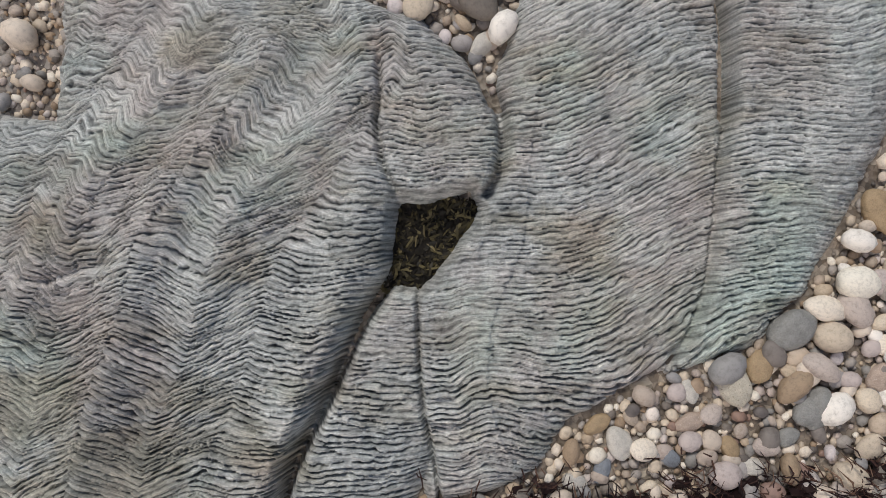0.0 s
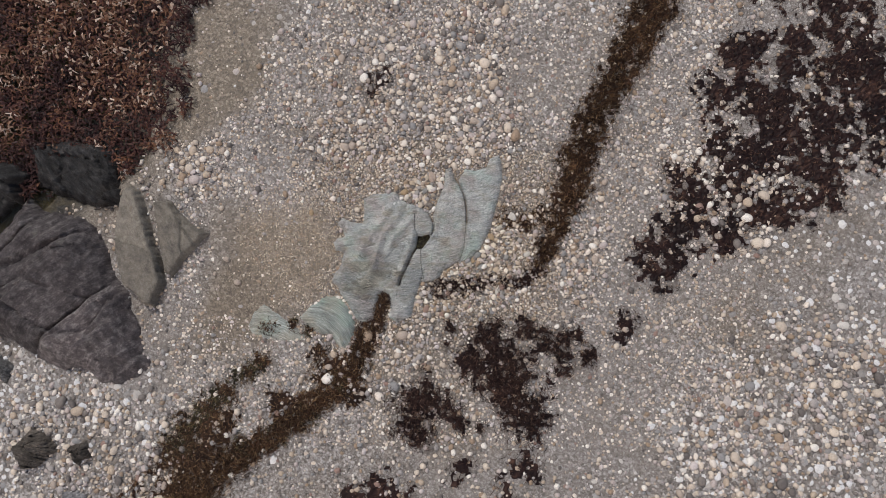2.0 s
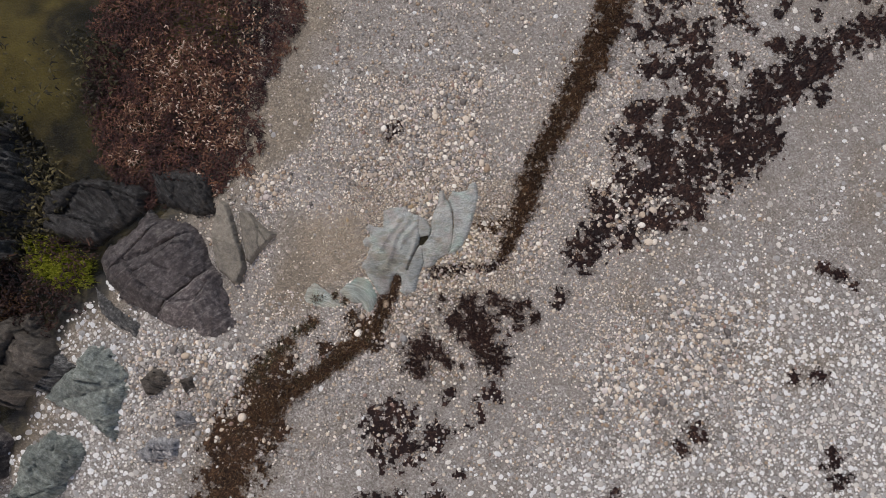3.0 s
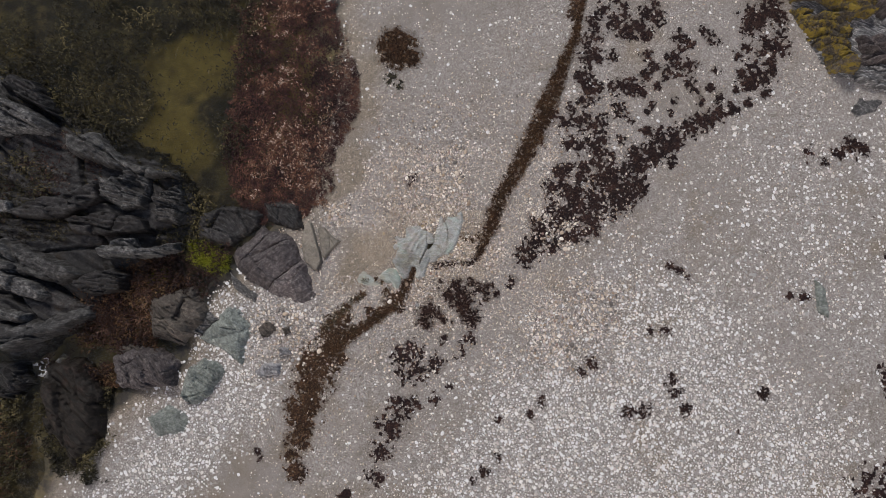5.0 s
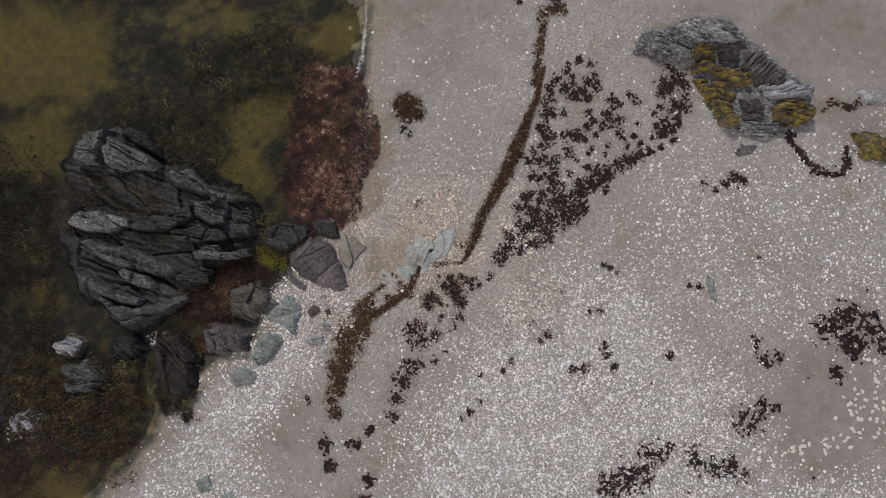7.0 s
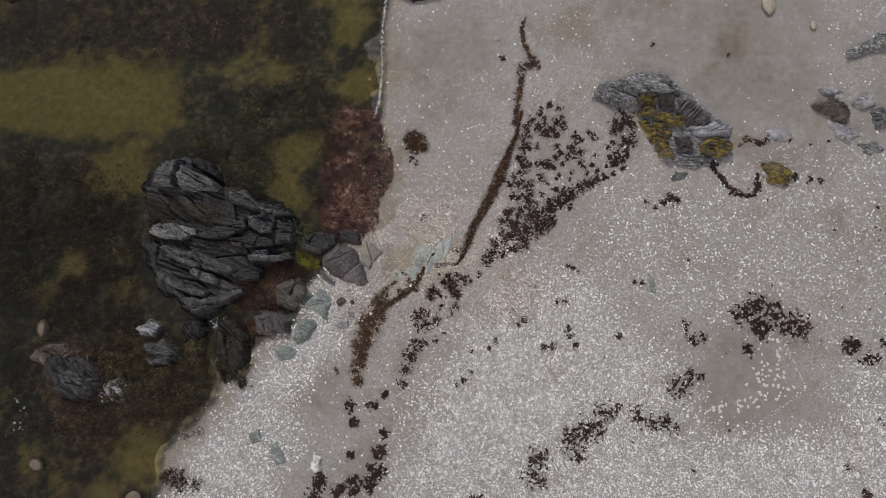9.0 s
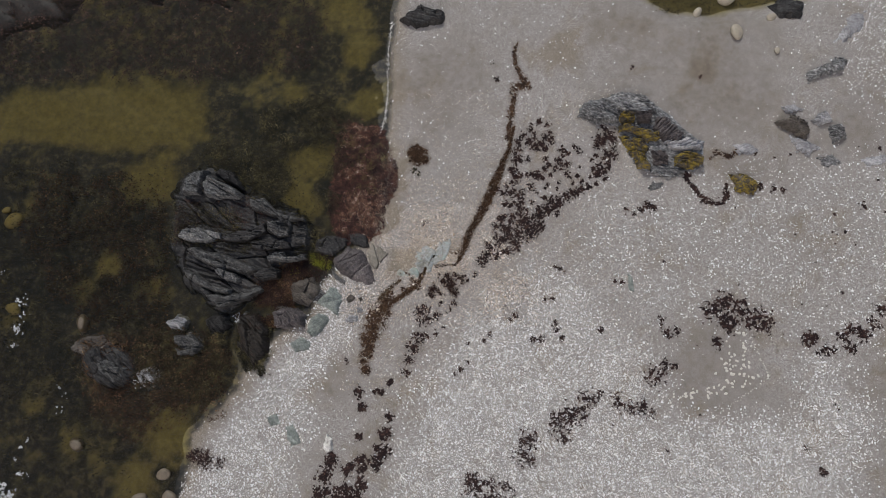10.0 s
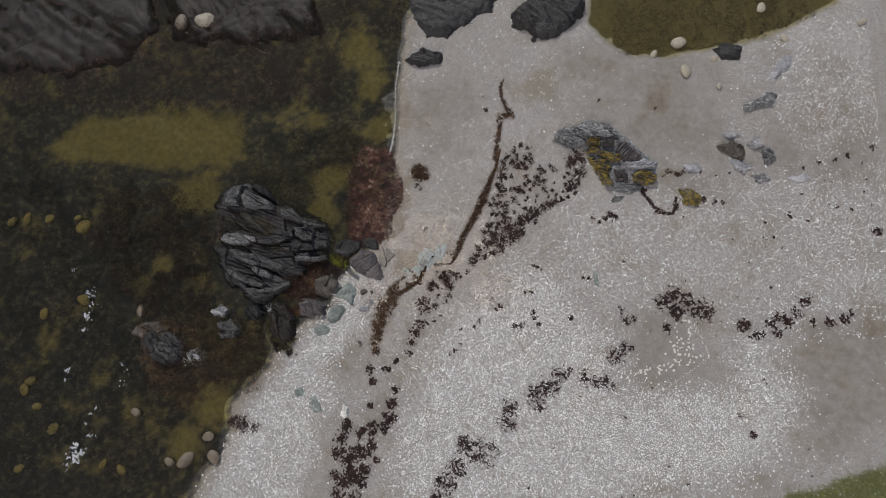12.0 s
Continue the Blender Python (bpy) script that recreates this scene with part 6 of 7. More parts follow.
drift("seaweed_drift", [(-2.27, -1.19, 0.08), (-2.11, -1.17, 0.07), (-1.87, -1.12, 0.06), (-1.66, -1.23, 0.06), (-2.33, -1.66, 0.1), (-2.51, -1.82, 0.11), (-2.83, -2.06, 0.13), (-3.07, -2.3, 0.16), (-3.39, -2.61, 0.19), (-3.54, -2.93, 0.21), (-1.5, -1.66, 0.08), (-1.45, -1.9, 0.1), (-1.54, -1.47, 0.05)], M_WEED_BROWN, 307, "loose brown and ochre wrack among gravel", 0.026, thr=0.48, amount=1.4, length=0.08, width=0.004, grain=0.12, rag=1.7)
drift("seaweed_drift", [(0.89, -1.28, 0.19), (0.77, -1.67, 0.24), (1.08, -1.82, 0.29), (1.16, -2.13, 0.22), (1.39, -2.44, 0.26), (1.01, -1.59, 0.22), (1.41, -1.2, 0.14), (1.71, -1.43, 0.16), (1.95, -1.39, 0.11), (2.11, -1.28, 0.08), (2.25, -1.6, 0.11), (1.94, -1.67, 0.13), (0.34, -1.19, 0.08), (0.3, -1.43, 0.06), (-0.1, -2.29, 0.32), (-0.26, -2.48, 0.19), (0.14, -2.29, 0.19), (-0.1, -2.67, 0.14), (0.45, -2.44, 0.14), (0.76, -2.59, 0.08)], M_WEED, 308, "ragged drift of black-red seaweed below the slate", 0.03, thr=0.44, amount=2.0, length=0.085, width=0.0032, grain=0.17, rag=1.7, thick=0.06)
drift("seaweed_drift", [(-2.27, -1.19, 0.06), (-1.87, -1.12, 0.06), (-1.66, -1.23, 0.06), (-2.39, -1.74, 0.1), (-2.67, -1.9, 0.11), (-2.95, -2.18, 0.13), (-3.23, -2.46, 0.16), (-3.47, -2.77, 0.19), (-0.89, -1.67, 0.1), (-1.21, -1.98, 0.13), (-1.69, -2.37, 0.14), (-2.09, -2.69, 0.14), (-2.57, -2.92, 0.14)], M_WEED_OLIVE, 315, "olive and ochre strands of wrack among gravel", 0.024, thr=0.62, amount=1.2, length=0.09, width=0.004, grain=0.11, rag=2.2)
drift("seaweed_drift", [(-4.07, -3.93, 0.41), (-4.14, -4.75, 0.45), (-4.29, -5.65, 0.41), (-4.31, -6.54, 0.37), (-4.4, -7.6, 0.3), (-3.44, -3.38, 0.26), (-3.17, -3.01, 0.22), (-1.33, -1.79, 0.26), (-1.14, -2.06, 0.26), (-1.97, -2.35, 0.26), (-0.87, -1.41, 0.19), (-2.96, -3.83, 0.19)], M_WEED_BROWN, 309, "broad brown wrack drift curving down the beach", 0.05, thr=0.48, amount=1.3, length=0.14, width=0.009, grain=0.25, rag=1.6)
drift("seaweed_drift", [(0.45, -3.15, 0.15), (-0.64, -3.8, 0.47), (-0.54, -4.25, 0.41), (0.19, -3.97, 0.28), (1.1, -3.5, 0.24), (1.37, -3.13, 0.19), (0.74, -4.68, 0.11), (-0.89, -5.42, 0.41), (-1.24, -6.13, 0.41), (-1.59, -6.84, 0.34), (-1.75, -7.72, 0.28), (0.2, -5.13, 0.19), (-0.34, -5.32, 0.19), (0.62, -1.58, 0.26), (1.27, -2.04, 0.37)], M_WEED, 310, "string of near-black seaweed clumps on shingle", 0.05, thr=0.48, amount=1.1, length=0.12, width=0.008, grain=0.25, rag=1.8)
drift("seaweed_drift", [(-4.80, -9.10, 0.32), (-4.54, -9.97, 0.27), (-3.45, -9.07, 0.27), (-2.80, -8.40, 0.23), (-2.72, -10.58, 0.27), (-2.91, -11.66, 0.36), (-3.09, -12.73, 0.41), (-3.51, -13.38, 0.41), (-4.39, -13.61, 0.41), (-5.26, -13.84, 0.36), (-6.39, -13.45, 0.41), (-6.80, -14.30, 0.41), (-6.96, -15.36, 0.45), (-6.06, -15.75, 0.54), (-5.20, -15.31, 0.50), (-4.56, -14.87, 0.41), (-6.01, -16.79, 0.54), (-6.41, -17.62, 0.54), (-5.32, -17.38, 0.45), (-6.80, -18.45, 0.54), (-5.70, -18.62, 0.45), (-4.92, -16.55, 0.36), (-7.32, -17.03, 0.32), (-4.08, -15.90, 0.27), (-4.68, -11.91, 0.23)], M_WEED, 311, "wide loose drift of dark seaweed on shingle", 0.06, thr=0.30, amount=0.9, length=0.2, width=0.014, grain=0.5, rag=1.8)
for k, spots in enumerate(([(5.41, -3.86, 0.24), (5.17, -4.16, 0.17)], [(8.06, -4.38, 0.22), (8.17, -4.82, 0.22), (8.45, -5.34, 0.21)], [(6.65, -5.49, 0.22), (7.19, -5.36, 0.22)], [(7.4, -2.83, 0.15), (7.89, -2.78, 0.19)], [(8.1, -0.6, 0.13), (8.4, -0.78, 0.15), (8.67, -0.96, 0.11)],
                           [(13.45, 2.97, 0.15), (13.83, 3.26, 0.19), (14.39, 3.64, 0.28), (14.74, 3.44, 0.19)], [(12.02, -1.57, 0.15), (12.46, -1.57, 0.19)], [(10.97, -4.78, 0.19)], [(3.36, -5.61, 0.13), (3.72, -5.16, 0.15)], [(2.28, -6.97, 0.15), (1.84, -7.46, 0.17), (1.48, -7.73, 0.13)], [(2.34, -5.8, 0.11)],
                           [(-5.77, -6.96, 0.13), (-5.65, -7.19, 0.11)], [(-0.66, 2.41, 0.13), (-0.74, 2.2, 0.1), (-0.58, 2.58, 0.06)], [(2.81, -1.12, 0.16), (2.71, -1.31, 0.12)], [(3.46, 1.01, 0.1), (3.53, 0.86, 0.13)], [(-14.6, -13.09, 0.18), (-14.93, -13.43, 0.18)] , [(-15.35, -13.23, 0.41), (-14.66, -13.51, 0.54), (-13.75, -13.75, 0.36)])):
    drift("seaweed_clump", spots, M_WEED, 320 + k, "small dark seaweed clump on pale shingle", 0.04, thr=0.48, amount=1.2, length=0.10, grain=0.2, rag=1.5)
for k, spots in enumerate(([(8.3, -10.75, 0.72), (9.16, -10.06, 0.65), (10.03, -9.21, 0.58), (10.71, -8.93, 0.43), (11.89, -9.24, 0.43), (12.55, -9.66, 0.43), (13.39, -9.64, 0.5), (14.05, -9.96, 0.32), (8.45, -11.57, 0.36)], [(14.31, -7.72, 0.65), (15.03, -6.93, 0.36), (15.53, -7.02, 0.25)], [(18.41, -5.51, 0.36)],
                           [(18.09, -3.45, 0.58), (18.98, -2.92, 0.65), (19.82, -3.09, 0.5), (19.25, -4.03, 0.72), (20.28, -3.77, 0.5), (21.1, -4, 0.72), (20.17, -2.84, 0.29)], [(6.24, -11.95, 0.65), (5.73, -12.78, 0.54), (6.4, -13.09, 0.36)], [(2.85, -14.67, 0.73), (3.94, -15.26, 0.91), (2.23, -16.34, 0.73), (4.79, -14.83, 0.45), (1.39, -17.59, 0.73), (0.76, -18.42, 0.54)],
                           [(24.19, -5.09, 0.4), (23.9, -5.33, 0.29)], [(26.82, -4.54, 0.43), (26.34, -5.05, 0.43), (25.44, -5.84, 0.43), (24.77, -5.99, 0.29)], [(28.3, -4.16, 0.41), (28.93, -3.28, 0.5), (27.52, -4.91, 0.41), (26.61, -5.71, 0.36), (29.42, -4.8, 0.32), (30.66, -4.87, 0.45), (31.74, -4.55, 0.45), (32.41, -4.11, 0.27)], [(14.82, -4.09, 0.29), (15.29, -4.88, 0.32), (15.81, -4.76, 0.25)], [(10.94, -4.76, 0.22)],
                           [(24.34, -5.09, 0.36)], [(11.76, 8.37, 0.65), (11.6, 8.84, 0.36), (11.91, 7.21, 0.43), (11.34, 6.34, 0.47), (10.96, 5.77, 0.29)], [(17.05, 5.76, 0.25), (17.53, 4.82, 0.22), (18.09, 4.08, 0.29), (19.06, 3.82, 0.25), (19.61, 4.27, 0.25), (19.82, 4.83, 0.18)], [(21.75, 4.94, 0.22), (22.61, 4.72, 0.22), (23.3, 4.64, 0.18)],
                           [(29.69, 7.55, 0.18), (31.05, 7.93, 0.23), (32.39, 8.26, 0.18), (33.3, 8.59, 0.23), (35.34, 9.26, 0.23), (36.5, 9.83, 0.23)], [(28.25, 3.6, 0.23), (29.74, 3.33, 0.23), (32, 4.35, 0.23)], [(12.95, 3.25, 0.23), (14.3, 3.4, 0.27)], [(18.33, 12.88, 0.14), (13.7, 13.53, 0.14), (4.22, 12.74, 0.18), (3.97, 14.02, 0.14)], [(24.35, -13.28, 0.32), (23.42, -11.87, 0.23)], [(34.99, 2.26, 0.36)])):
    drift("seaweed_clump", spots, M_WEED, 350 + k, "dark dried seaweed strewn over sand and shingle", 0.07, thr=0.52, amount=1.0, length=0.2, width=0.014, grain=0.35, rag=1.9)


def specks(box, count, seed):
    """Scraps of weed blown over the shingle."""
    rng = np.random.default_rng(seed)
    return [(float(rng.uniform(box[0], box[1])), float(rng.uniform(box[2], box[3])), float(r)) for r in rng.uniform(0.03, 0.10, count)]


for k, box in enumerate(((6, 30, -20, -9), (8, 32, -9, 2), (20, 36, 1, 8))):
    drift("seaweed_scraps", specks(box, 34, 480 + k), M_WEED, 484 + k, "tiny scraps of dark weed strewn over shingle", 0.06, thr=0.4, amount=0.8, length=0.16, width=0.010, grain=0.2, rag=1.6)
drift("seaweed_line", [(16.94, 5.58, 0.19), (17.35, 4.96, 0.13), (17.65, 4.46, 0.16), (18.14, 4.00, 0.19), (18.76, 3.72, 0.16), (19.28, 3.77, 0.11), (19.57, 4.21, 0.19), (19.56, 5.04, 0.11)], M_WEED, 395, "thin ring of dark weed round a patch of pale shingle", 0.05, thr=0.38, amount=0.9, grain=0.3, rag=1.5, chain=True)
drift("seaweed_line", [(18.60, 6.86, 0.13), (19.16, 7.33, 0.19), (19.79, 7.04, 0.21), (20.60, 7.40, 0.21), (21.58, 7.26, 0.21)], M_WEED_BROWN, 396, "sparse red-brown weed along an old tide line", 0.05, thr=0.62, amount=0.8, grain=0.3, rag=2.2, chain=True)
drift("seaweed_mound", [(-1.32, 7.19, 0.6), (-0.82, 6.88, 0.34), (-1.71, 7.3, 0.3)], M_WEED_BROWN, 390, "rounded mound of dark weed on wet sand", 0.05, thr=0.28, amount=2.0, length=0.15, width=0.012, thick=0.10, rag=0.6)
drift("seaweed_clump", [(-1.49, 6.13, 0.22), (-1.19, 5.81, 0.17)], M_WEED_OLIVE, 391, "small clump of dark weed on wet sand", 0.05, amount=1.5, length=0.1)
drift("seaweed_clump", [(-0.029, 0.011, 0.076), (-0.054, -0.053, 0.032)], M_WEED_OLIVE, 392, "olive weed in a hollow of the slate", 0.010, thr=-0.2, amount=1.2, length=0.03, width=0.003, thick=0.010, grain=0.05, rag=0.5)
drift("seaweed_clump", [(-0.58, -0.79, 0.06), (-0.6, -0.92, 0.06), (-0.67, -1.04, 0.07), (-0.75, -1.17, 0.1), (-0.84, -1.34, 0.13)], M_WEED, 393, "dark red weed in the gap of the slate", 0.014, thr=0.23, amount=2.4, length=0.05, width=0.0022, thick=0.02, grain=0.06, rag=0.8)
drift("green_alga", [(-8.36, -0.04, 0.15), (-7.96, -0.33, 0.3), (-7.56, -0.52, 0.3), (-7.26, -0.71, 0.19), (-9.36, -1.1, 0.15), (-9.65, -1.15, 0.11)], M_WEED_GREEN, 394, "bright yellow-green alga on dark wet rock", 0.04, thr=0.30, amount=2.5, length=0.12, width=0.010, thick=0.22, rag=1.8)


def weed_bed(name, outline, mat, count, length, width, seed, label, skip=0.85, lift=0.12, thr=0.42, grain=1.3, top=-9.0):
    """Weed growing over the shallow bed, in clumps with gaps."""
    rng = np.random.default_rng(seed)
    length, width = 0.05 + 0.25 * length, 0.008 + 0.42 * width
    pts = np.array(outline)
    lo, hi = pts.min(0), pts.max(0)
    x, y = rng.uniform(lo[0], hi[0], count * 3), rng.uniform(lo[1], hi[1], count * 3)
    edge = inside(outline, x, y) + 1.6 * (fbm(x, y, seed) - 0.5) + 0.9 * (fbm(x / 0.22, y / 0.22, seed + 4, 3) - 0.5)
    ok = (edge > 0) & (fbm(x / grain, y / grain, seed + 1) > thr) & (rng.uniform(size=len(x)) > skip * np.maximum(patches(CLEAR_BED, x, y), ease(-0.3, 0.6, inside(OLIVE_POOL, x, y) + 2.0 * (fbm(x / 1.5, y / 1.5, 15) - 0.5))))
    x, y = x[ok][:count], y[ok][:count]
    v, f = blades(x, y, np.maximum(ground_z(x, y), top) + lift * rng.uniform(0, 1, len(x)), length, width, lift, rng, 1.6, 2)
    return tagged(mesh_of(name, v, f, mat, False, {"tone": np.repeat(np.clip(0.22 + rng.uniform(0, 1, len(x)) * 0.5 + 1.9 * (0.5 * fbm(x / 0.9, y / 0.9, seed + 2) + 0.5 * fbm(x / 0.25, y / 0.25, seed + 3) - 0.5), 0, 1), 6)}), label, "seaweed", kind="stuff")


weed_bed("red_weed_bed", [(-7.43, 10), (-4.16, 9.31), (-3.1, 7.42), (-2.62, 5.98), (-2.98, 4.57), (-3.47, 3.58), (-3.69, 2.4), (-3.85, 1.42), (-4.44, 0.74), (-5.01, 0.74), (-6.2, 1.32), (-7.2, 1.9), (-7.39, 3.58), (-7, 5.6)], M_WEED_RED, 27000, 0.15, 0.012, 401, "wet maroon and pale pink seaweed bed at the water's edge", top=SEA + 0.01, thr=0.30, lift=0.08)
def fronds(outline, count, seed):
    """Bleached fronds lying over the red weed."""
    rng = np.random.default_rng(seed)
    pts = np.array(outline)
    x, y = rng.uniform(*np.stack([pts.min(0)[0], pts.max(0)[0]]), count * 3), rng.uniform(pts.min(0)[1], pts.max(0)[1], count * 3)
    ok = (inside(outline, x, y) > 0) & (0.6 * fbm(x / 1.3, y / 1.3, seed) + 0.4 * fbm(x / 0.3, y / 0.3, seed + 1) > 0.52)
    x, y = x[ok][:count], y[ok][:count]
    v, f = blades(x, y, np.maximum(ground_z(x, y), SEA) + 0.08 + 0.05 * rng.uniform(0, 1, len(x)), 0.075, 0.015, 0.05, rng, 1.1)
    tagged(mesh_of("bleached_fronds", v, f, M_WEED_RED, False, {"tone": np.repeat(0.72 + 0.28 * rng.uniform(0, 1, len(x)) ** 1.5, 8)}), "pale pink bleached fronds over maroon weed", "seaweed", kind="stuff")


fronds([(-6.82, 9.99), (-4.16, 9.31), (-3.3, 7.42), (-2.86, 5.98), (-3.11, 4.57), (-3.67, 3.58), (-3.9, 2), (-5.07, 2), (-6.31, 3.58), (-6.8, 5.6)], 1500, 461)
weed_bed("weed_bed", [(-43.19, 26.27), (-2.96, 26.62), (-2.76, 19.94), (-10.78, 19.94), (-24.75, 18.68), (-41.55, 16.31)], M_WEED, 9000, 0.40, 0.04, 410, "dark brown wrack over broad low rock", top=SEA + 0.01, thr=0.38, lift=0.3)
weed_bed("weed_bed", [(-41.55, 16.31), (-24.86, 19.77), (-10.81, 20.49), (-8.14, 17.28), (-8.95, 13.58), (-17.23, 12.68), (-23.1, 12.34), (-28.05, 12.53), (-33.05, 12.99), (-41.07, 13.4)], M_WEED, 10000, 0.40, 0.042, 402, "dark brown wrack over low rock by the pool", top=SEA + 0.01, thr=0.33)
weed_bed("weed_bed", [(-41.03, 13.14), (-33.02, 12.72), (-35.19, 10.62), (-32.25, 7.11), (-24.37, 5.99), (-19.07, 5.82), (-17.86, -5.09), (-24.08, -5.2), (-23.18, -9.23), (-20.68, -11.39), (-19.53, -13.95), (-18.52, -19.78), (-35.56, -20.14)], M_WEED_OLIVE, 21000, 0.34, 0.038, 403, "olive and black wrack under shallow water", thr=0.40, lift=0.3)
weed_bed("weed_bed", [(-27.23, 5.69), (-19.07, 5.82), (-17.72, -5.08), (-23.62, -5.19), (-26.26, -2.47), (-29.08, 1.27)], M_WEED_BROWN, 6000, 0.32, 0.035, 411, "brown wrack under shallow water", thr=0.42, lift=0.25)
weed_bed("weed_bed", [(-18.06, 3.87), (-12.93, 3.93), (-11.58, 2.39), (-12.73, 1.12), (-14.61, 0.55), (-17.63, 0.65)], M_WEED, 1800, 0.22, 0.022, 413, "dark red-brown wrack draped over the outcrop", thr=0.5, lift=0.12, top=-0.22)
weed_bed("weed_bed", [(-12.48, -3.23), (-11.50, -1.60), (-9.92, -0.76), (-8.59, -0.20), (-6.94, 0.09), (-7.14, -1.55), (-9.30, -2.11), (-9.72, -4.26), (-11.56, -4.81), (-13.50, -4.04)], M_WEED, 2600, 0.22, 0.022, 414, "black wrack round the foot of the outcrop", thr=0.36, lift=0.15, top=-0.3)
weed_bed("weed_bed", [(-18.32, 3.59), (-13.87, 3.11), (-13.04, 2.46), (-13.2, 1.01), (-11.89, 0.77), (-12.87, -0.02), (-14.69, 0.35), (-18.04, 0.57)], M_WEED_OLIVE, 2500, 0.25, 0.025, 412, "dark brown wrack in a gully of the outcrop", thr=0.3, lift=0.2, top=-0.25)
weed_bed("weed_bed", [(-24.26, -5.66), (-15.81, -4.82), (-13.36, -6.82), (-13.76, -10.6), (-16.18, -11.3), (-19.23, -12.44), (-22.3, -10.98)], M_WEED_BROWN, 6000, 0.30, 0.03, 404, "dark brown wrack over low rocks", top=SEA + 0.01, thr=0.30, lift=0.2)
weed_bed("weed_bed", [(-16.84, 7.85), (-10.27, 10.98), (-7.9, 12.3), (-6.09, 9.99), (-6.74, 3.3), (-8.37, 2.57), (-7.32, 0.67), (-9.14, -0.53), (-15.72, 5.87)], M_WEED_OLIVE, 9000, 0.30, 0.03, 405, "olive wrack beside the outcrop", top=SEA - 0.04, thr=0.36, lift=0.2)
weed_bed("weed_bed", [(15.25, 17.75), (20.47, 18.3), (25.17, 18.75), (29.94, 20.45), (33.82, 22.49), (35.07, 25.68), (15.55, 26.16)], M_WEED_OLIVE, 4500, 0.35, 0.035, 406, "brown-olive wrack in the rock pool", thr=0.42, lift=0.15)
weed_bed("weed_bed", [(-13.36, -5.31), (-11.02, -4.91), (-10.62, -6.5), (-11.22, -7.59), (-12.28, -8.2), (-12.89, -7.37)], M_WEED_OLIVE, 5000, 0.22, 0.022, 407, "black-green weed over shingle", top=SEA + 0.01, thr=0.2, lift=0.2)
weed_bed("weed_bed", [(-20.03, -4.89), (-13.98, -5.44), (-13.48, -7.98), (-13.64, -9.76), (-14.85, -9.94), (-17.13, -9.09), (-19.62, -8.76)], M_WEED_OLIVE, 6000, 0.28, 0.028, 408, "dark brown weed over low rocks", top=SEA + 0.01, thr=0.28, lift=0.2)
weed_bed("weed_bed", [(-12.36, -1.29), (-9.85, -0.4), (-8.26, -1.13), (-8.92, -2.86), (-10.29, -4.72), (-11.88, -5.07)], M_WEED_BROWN, 5000, 0.22, 0.022, 409, "dark weed between rocks", top=SEA + 0.01, thr=0.3, lift=0.15)

# ---- boulders in the shallows and at the back of the beach ----
for k, (x, y, r) in enumerate([(-29.44, 2.23, 0.59), (-34.3, 2.83, 0.5), (-35.55, 2.52, 0.41), (-32.39, 2.86, 0.36), (-30.01, 2.95, 0.27), (-31.74, -5.11, 0.41), (-32.12, -10.51, 0.45), (-29.8, -14.16, 0.45), (-32.48, -11.18, 0.41), (-31.3, -12.46, 0.36), (-32.04, -17.17, 0.36), (-25.45, -16.7, 0.36), (-23.98, -17.13, 0.41), (-28.65, -3.9, 0.45)]):
    single_stone("boulder", x, y, r, "ochre", 20 + k, "rounded ochre boulder under shallow water", "boulder", z=SEA - 0.15, sink=-0.35)
for k, (x, y, r) in enumerate([(-23.24, -12.74, 0.45), (-18.86, -16.22, 0.64), (-16.68, -15.93, 0.5), (-17.25, -14.42, 0.41), (-20.17, -16.42, 0.41), (-22.85, 20.89, 0.68), (-23.75, -4.83, 0.54)]):
    single_stone("boulder", x, y, r, "brown", 40 + k, "rounded brown boulder at the water's edge", "boulder", sink=0.3)
for k, (x, y, r) in enumerate([(20.74, 19.03, 0.54), (18.57, 17.91, 0.36), (20.91, 16.06, 0.5), (23.6, 14.66, 0.23), (23.44, 17.22, 0.32), (29.35, 19, 0.36), (35.62, 20.35, 0.36), (-20.7, 21.13, 0.82), (28.1, 22.45, 0.41)]):
    single_stone("boulder", x, y, r, "cream", 60 + k, "pale rounded boulder beside a rock pool", "boulder", sink=0.3)
tagged(rock("quartz_stone", [(-7.02, -12.61), (-6.79, -11.71), (-6.42, -12.04), (-6.34, -12.73), (-6.73, -12.91)], 0.3, M_WHITE_STONE, 181, edge=0.5), "bright white angular stone on shingle", "stone")
for k, part_outline in enumerate(([(-9.52, -11.38), (-9.08, -11.16), (-8.68, -11.79), (-8.47, -12.35), (-9.08, -12.58), (-9.43, -12.03)], [(-10.83, -10.76), (-10.16, -10.53), (-9.89, -11.17), (-10.56, -11.32)], [(-9.62, -5.94), (-8.86, -5.47), (-8.15, -5.83), (-8.26, -6.37), (-9.17, -6.56)], [(12.83, -1.01), (13.18, -1.28), (13.23, -2.28), (12.88, -2.15)])):
    tagged(rock("flat_stone", part_outline, 0.12, M_GREEN_ROCK, 185 + k, edge=0.4), "flat pale green slate stone on shingle", "stone")

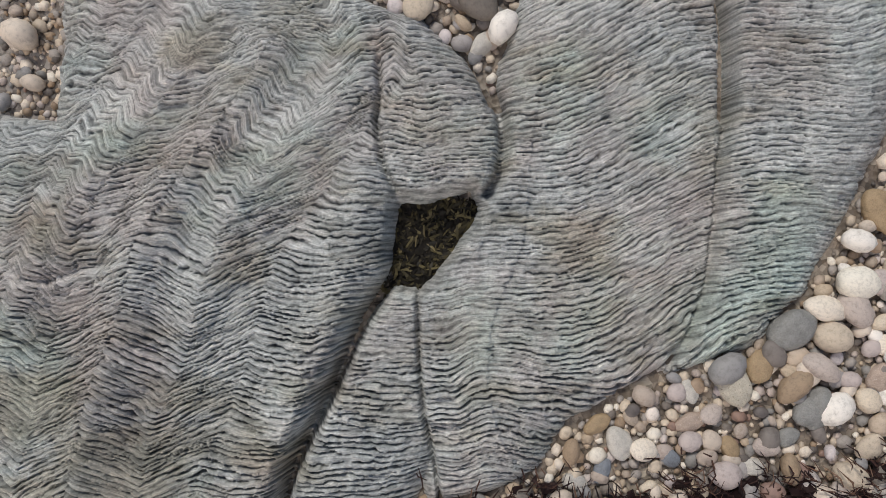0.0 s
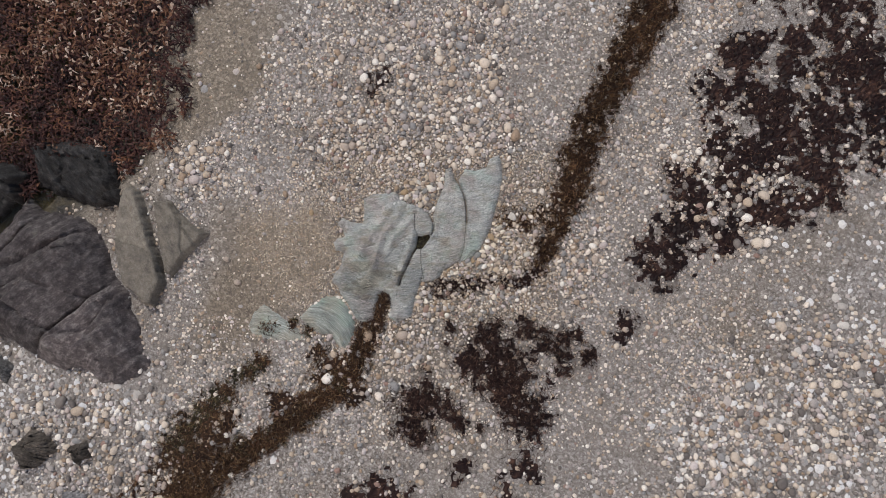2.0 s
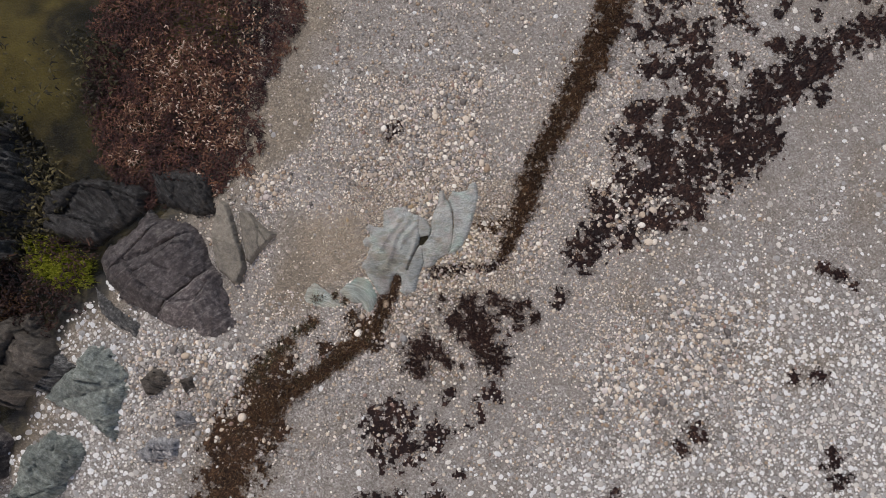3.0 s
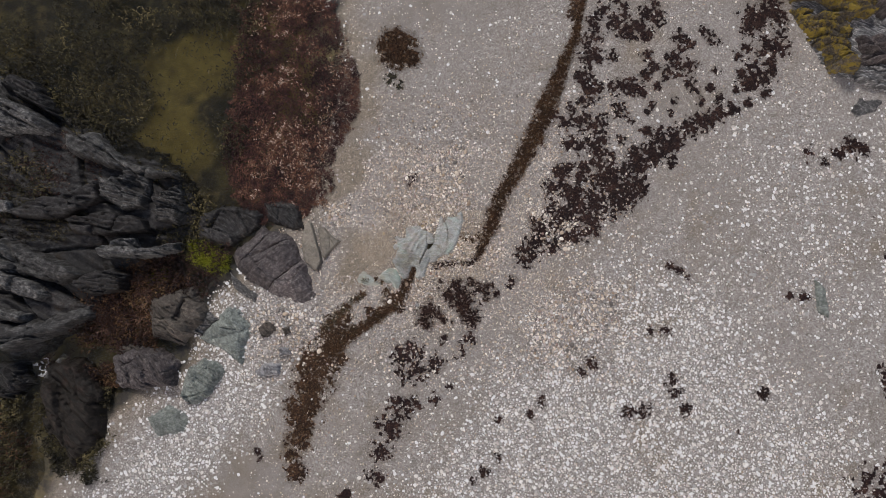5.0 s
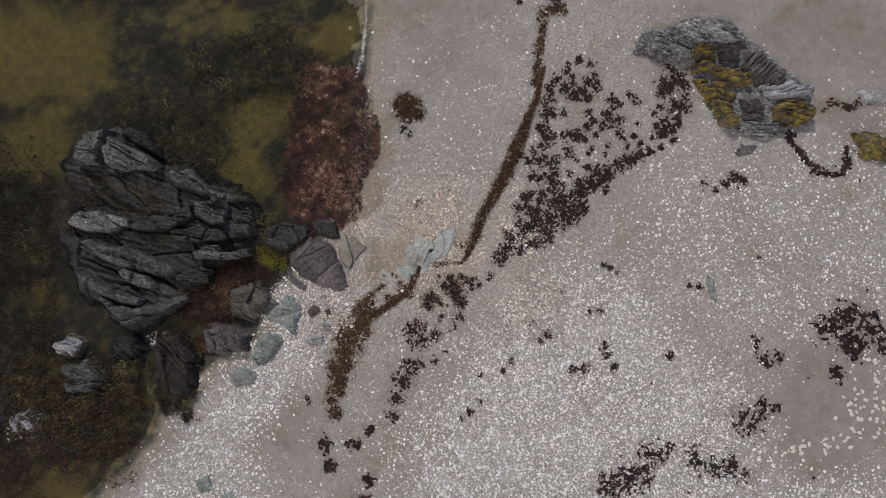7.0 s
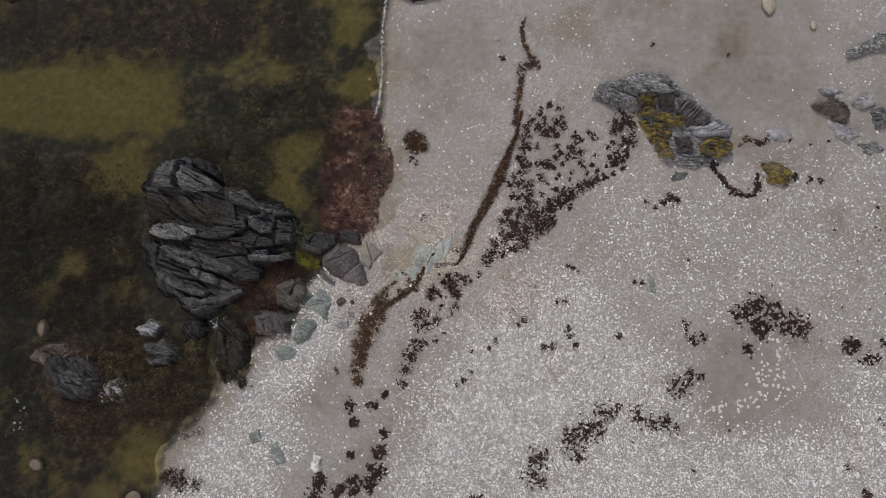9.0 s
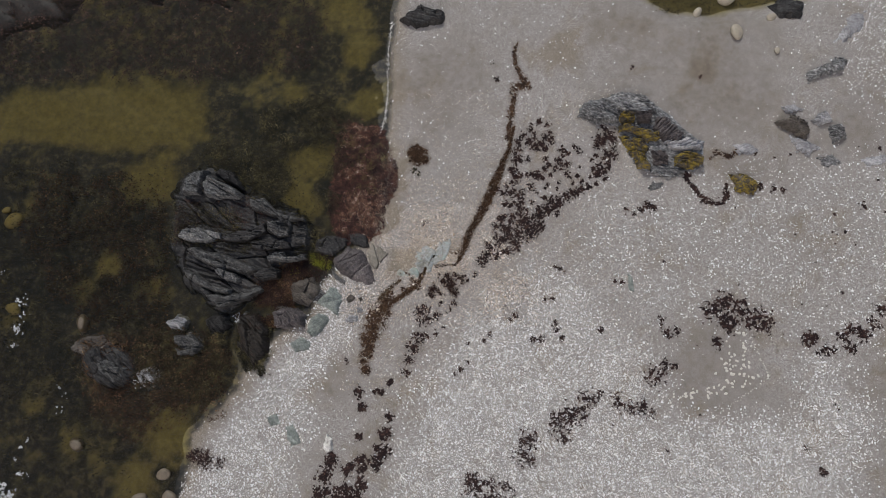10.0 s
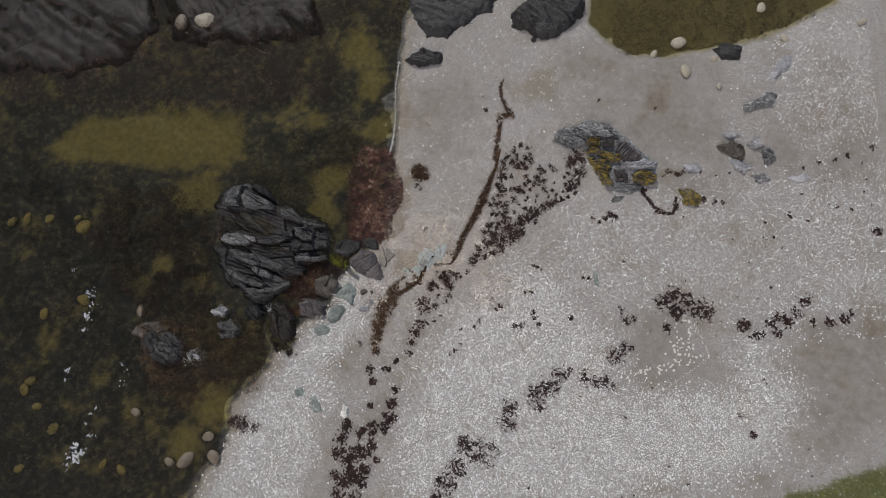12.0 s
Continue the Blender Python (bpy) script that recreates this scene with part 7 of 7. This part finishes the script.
# rows of white stones set out on the sand, and a line scratched beside them
def stone_row(line, count, seed, small=0.055, large=0.10, spread=0.22):
    rng = np.random.default_rng(seed)
    pts = np.array(line)
    base = new("stone_row")
    base.location = (*pts[0], float(ground_z(*pts[0])))
    t = np.linspace(0, len(pts) - 1, count)
    for k in t:
        i = min(int(k), len(pts) - 2)
        p = pts[i] + (pts[i + 1] - pts[i]) * (k - i) + rng.normal(0, spread, 2)
        ob = new("stone", STONE_MESHES["white"][int(rng.integers(5))])
        ob.parent = base
        r = rng.uniform(small, large)
        ob.location = Vector((p[0], p[1], float(ground_z(*p)) + 0.3 * r)) - base.location
        ob.rotation_euler, ob.scale = (0, 0, rng.uniform(0, 6.28)), (r * 1.2, r, r * 0.9)
    tagged(base, "row of white pebbles set out on smooth sand", "stone row", "rows of white stones")


for k, (line, count) in enumerate((([(15.33, -9.04), (16.27, -8.82)], 9), ([(16.33, -8.95), (17.02, -8.67)], 9), ([(17.28, -8.8), (18.3, -8.38)], 10), ([(18.44, -8.31), (19.58, -8.02)], 12), ([(18.56, -7.44), (19.71, -7.08)], 12),
                                   ([(18.47, -6.63), (19.64, -6.28)], 10), ([(19.84, -7.68), (20.17, -6.33)], 11), ([(20.18, -6.13), (20.05, -5.11)], 9), ([(19.08, -5.54), (19.51, -5.19)], 4), ([(20.26, -7.81), (20.81, -7.6)], 5))):
    stone_row(line, count, 420 + k)
for k, (line, count) in enumerate((([(20.63, -5.38), (21.44, -7.59)], 26), ([(21.43, -7.65), (17.86, -10.2)], 26))):
    stone_row(line, count, 440 + k, 0.02, 0.045, 0.05)


# ---- foam, and grass at the top of the beach ----
def foam(outline_spots, seed):
    rng = np.random.default_rng(seed)
    pts = np.array(outline_spots)
    cell = 0.035
    lo, hi = (pts[:, :2] - 1.4 * pts[:, 2:]).min(0), (pts[:, :2] + 1.4 * pts[:, 2:]).max(0)
    xs, ys = np.arange(lo[0], hi[0], cell), np.arange(lo[1], hi[1], cell)
    x, y = np.meshgrid(xs, ys)
    field = np.full(x.shape, -1.0)
    for sx, sy, r in outline_spots:
        field = np.maximum(field, 1 - np.hypot(x - sx, y - sy) / (1.4 * r))
    field += 3.6 * (0.5 * fbm(x / 0.4, y / 0.4, seed, 4) + 0.5 * fbm(x / 0.12, y / 0.12, seed + 1, 3) - 0.5)
    z = SEA + 0.01 + 0.02 * np.clip(field, 0, 1)
    used, faces = sheet_faces(len(xs), len(ys))
    faces = faces[(field > 0.85).ravel()[faces].sum(1) >= 3]
    used, back = np.unique(faces, return_inverse=True)
    tagged(mesh_of("sea_foam", np.stack([x.ravel(), y.ravel(), z.ravel()], 1)[used], back.reshape(faces.shape), M_FOAM), "white scraps of sea foam on dark water", "foam", kind="stuff")


for k, spots in enumerate(([(-28.01, -3.43, 0.54), (-27.8, -4.35, 0.54), (-28.01, -5.27, 0.54), (-28.13, -6.18, 0.45), (-29.65, -1.59, 0.36)], [(-24.26, -9.7, 0.54), (-24.32, -10.36, 0.45), (-24.66, -9.04, 0.36)], [(-27.62, -15.39, 0.73), (-27.72, -16.32, 0.82), (-27.12, -15.8, 0.73), (-26.59, -14.73, 0.45)], [(-29.2, -10.23, 0.36), (-27.98, -10.87, 0.36), (-29.06, -9.57, 0.27)], [(-26.8, -13.02, 0.27), (-27.17, -13.68, 0.27), (-26.41, -12.58, 0.23)], [(-19.15, -8.49, 0.64), (-18.51, -8.03, 0.45)], [(-13.08, -4.32, 0.54), (-12.57, -4.99, 0.45)])):
    foam(spots, 450 + k)
def foam_line(line, seed):
    rng = np.random.default_rng(seed)
    pts = np.array(line)
    t = np.sort(rng.uniform(0, len(pts) - 1.001, 260))
    i = t.astype(int)
    p = pts[i] + (pts[i + 1] - pts[i]) * (t - i)[:, None] + rng.normal(0, 0.025, (260, 2))
    v, f = blades(p[:, 0], p[:, 1], np.maximum(ground_z(p[:, 0], p[:, 1]), SEA) + 0.02, 0.13, 0.011, 0.01, rng, 0.5)
    tagged(mesh_of("waterline_foam", v, f, M_WHITE_STONE, False), "thin white line of foam along the pool's edge", "foam", kind="stuff")


foam_line([(-3.37, 17.36), (-3.56, 15.67), (-3.59, 13.57), (-3.53, 11.77), (-3.66, 9.98), (-3.96, 8.72)], 471)


def grass():
    rng = np.random.default_rng(470)
    x, y = rng.uniform(18, 42, 90000), rng.uniform(-26, -14, 90000)
    ok = inside(TURF, x, y) + 0.8 * (fbm(x / 0.8, y / 0.8, 13) - 0.5) > rng.uniform(-0.25, 0.5, len(x))
    x, y = x[ok][:14000], y[ok][:14000]
    v, f = blades(x, y, ground_z(x, y), 0.16, 0.012, 0.14, rng, 0.8, 2)
    tagged(mesh_of("grass", v, f, M_GRASS, False, {"tone": np.repeat(rng.uniform(0, 1, len(x)), 6)}), "short green and straw grass at the top of the beach", "grass", kind="stuff")


grass()
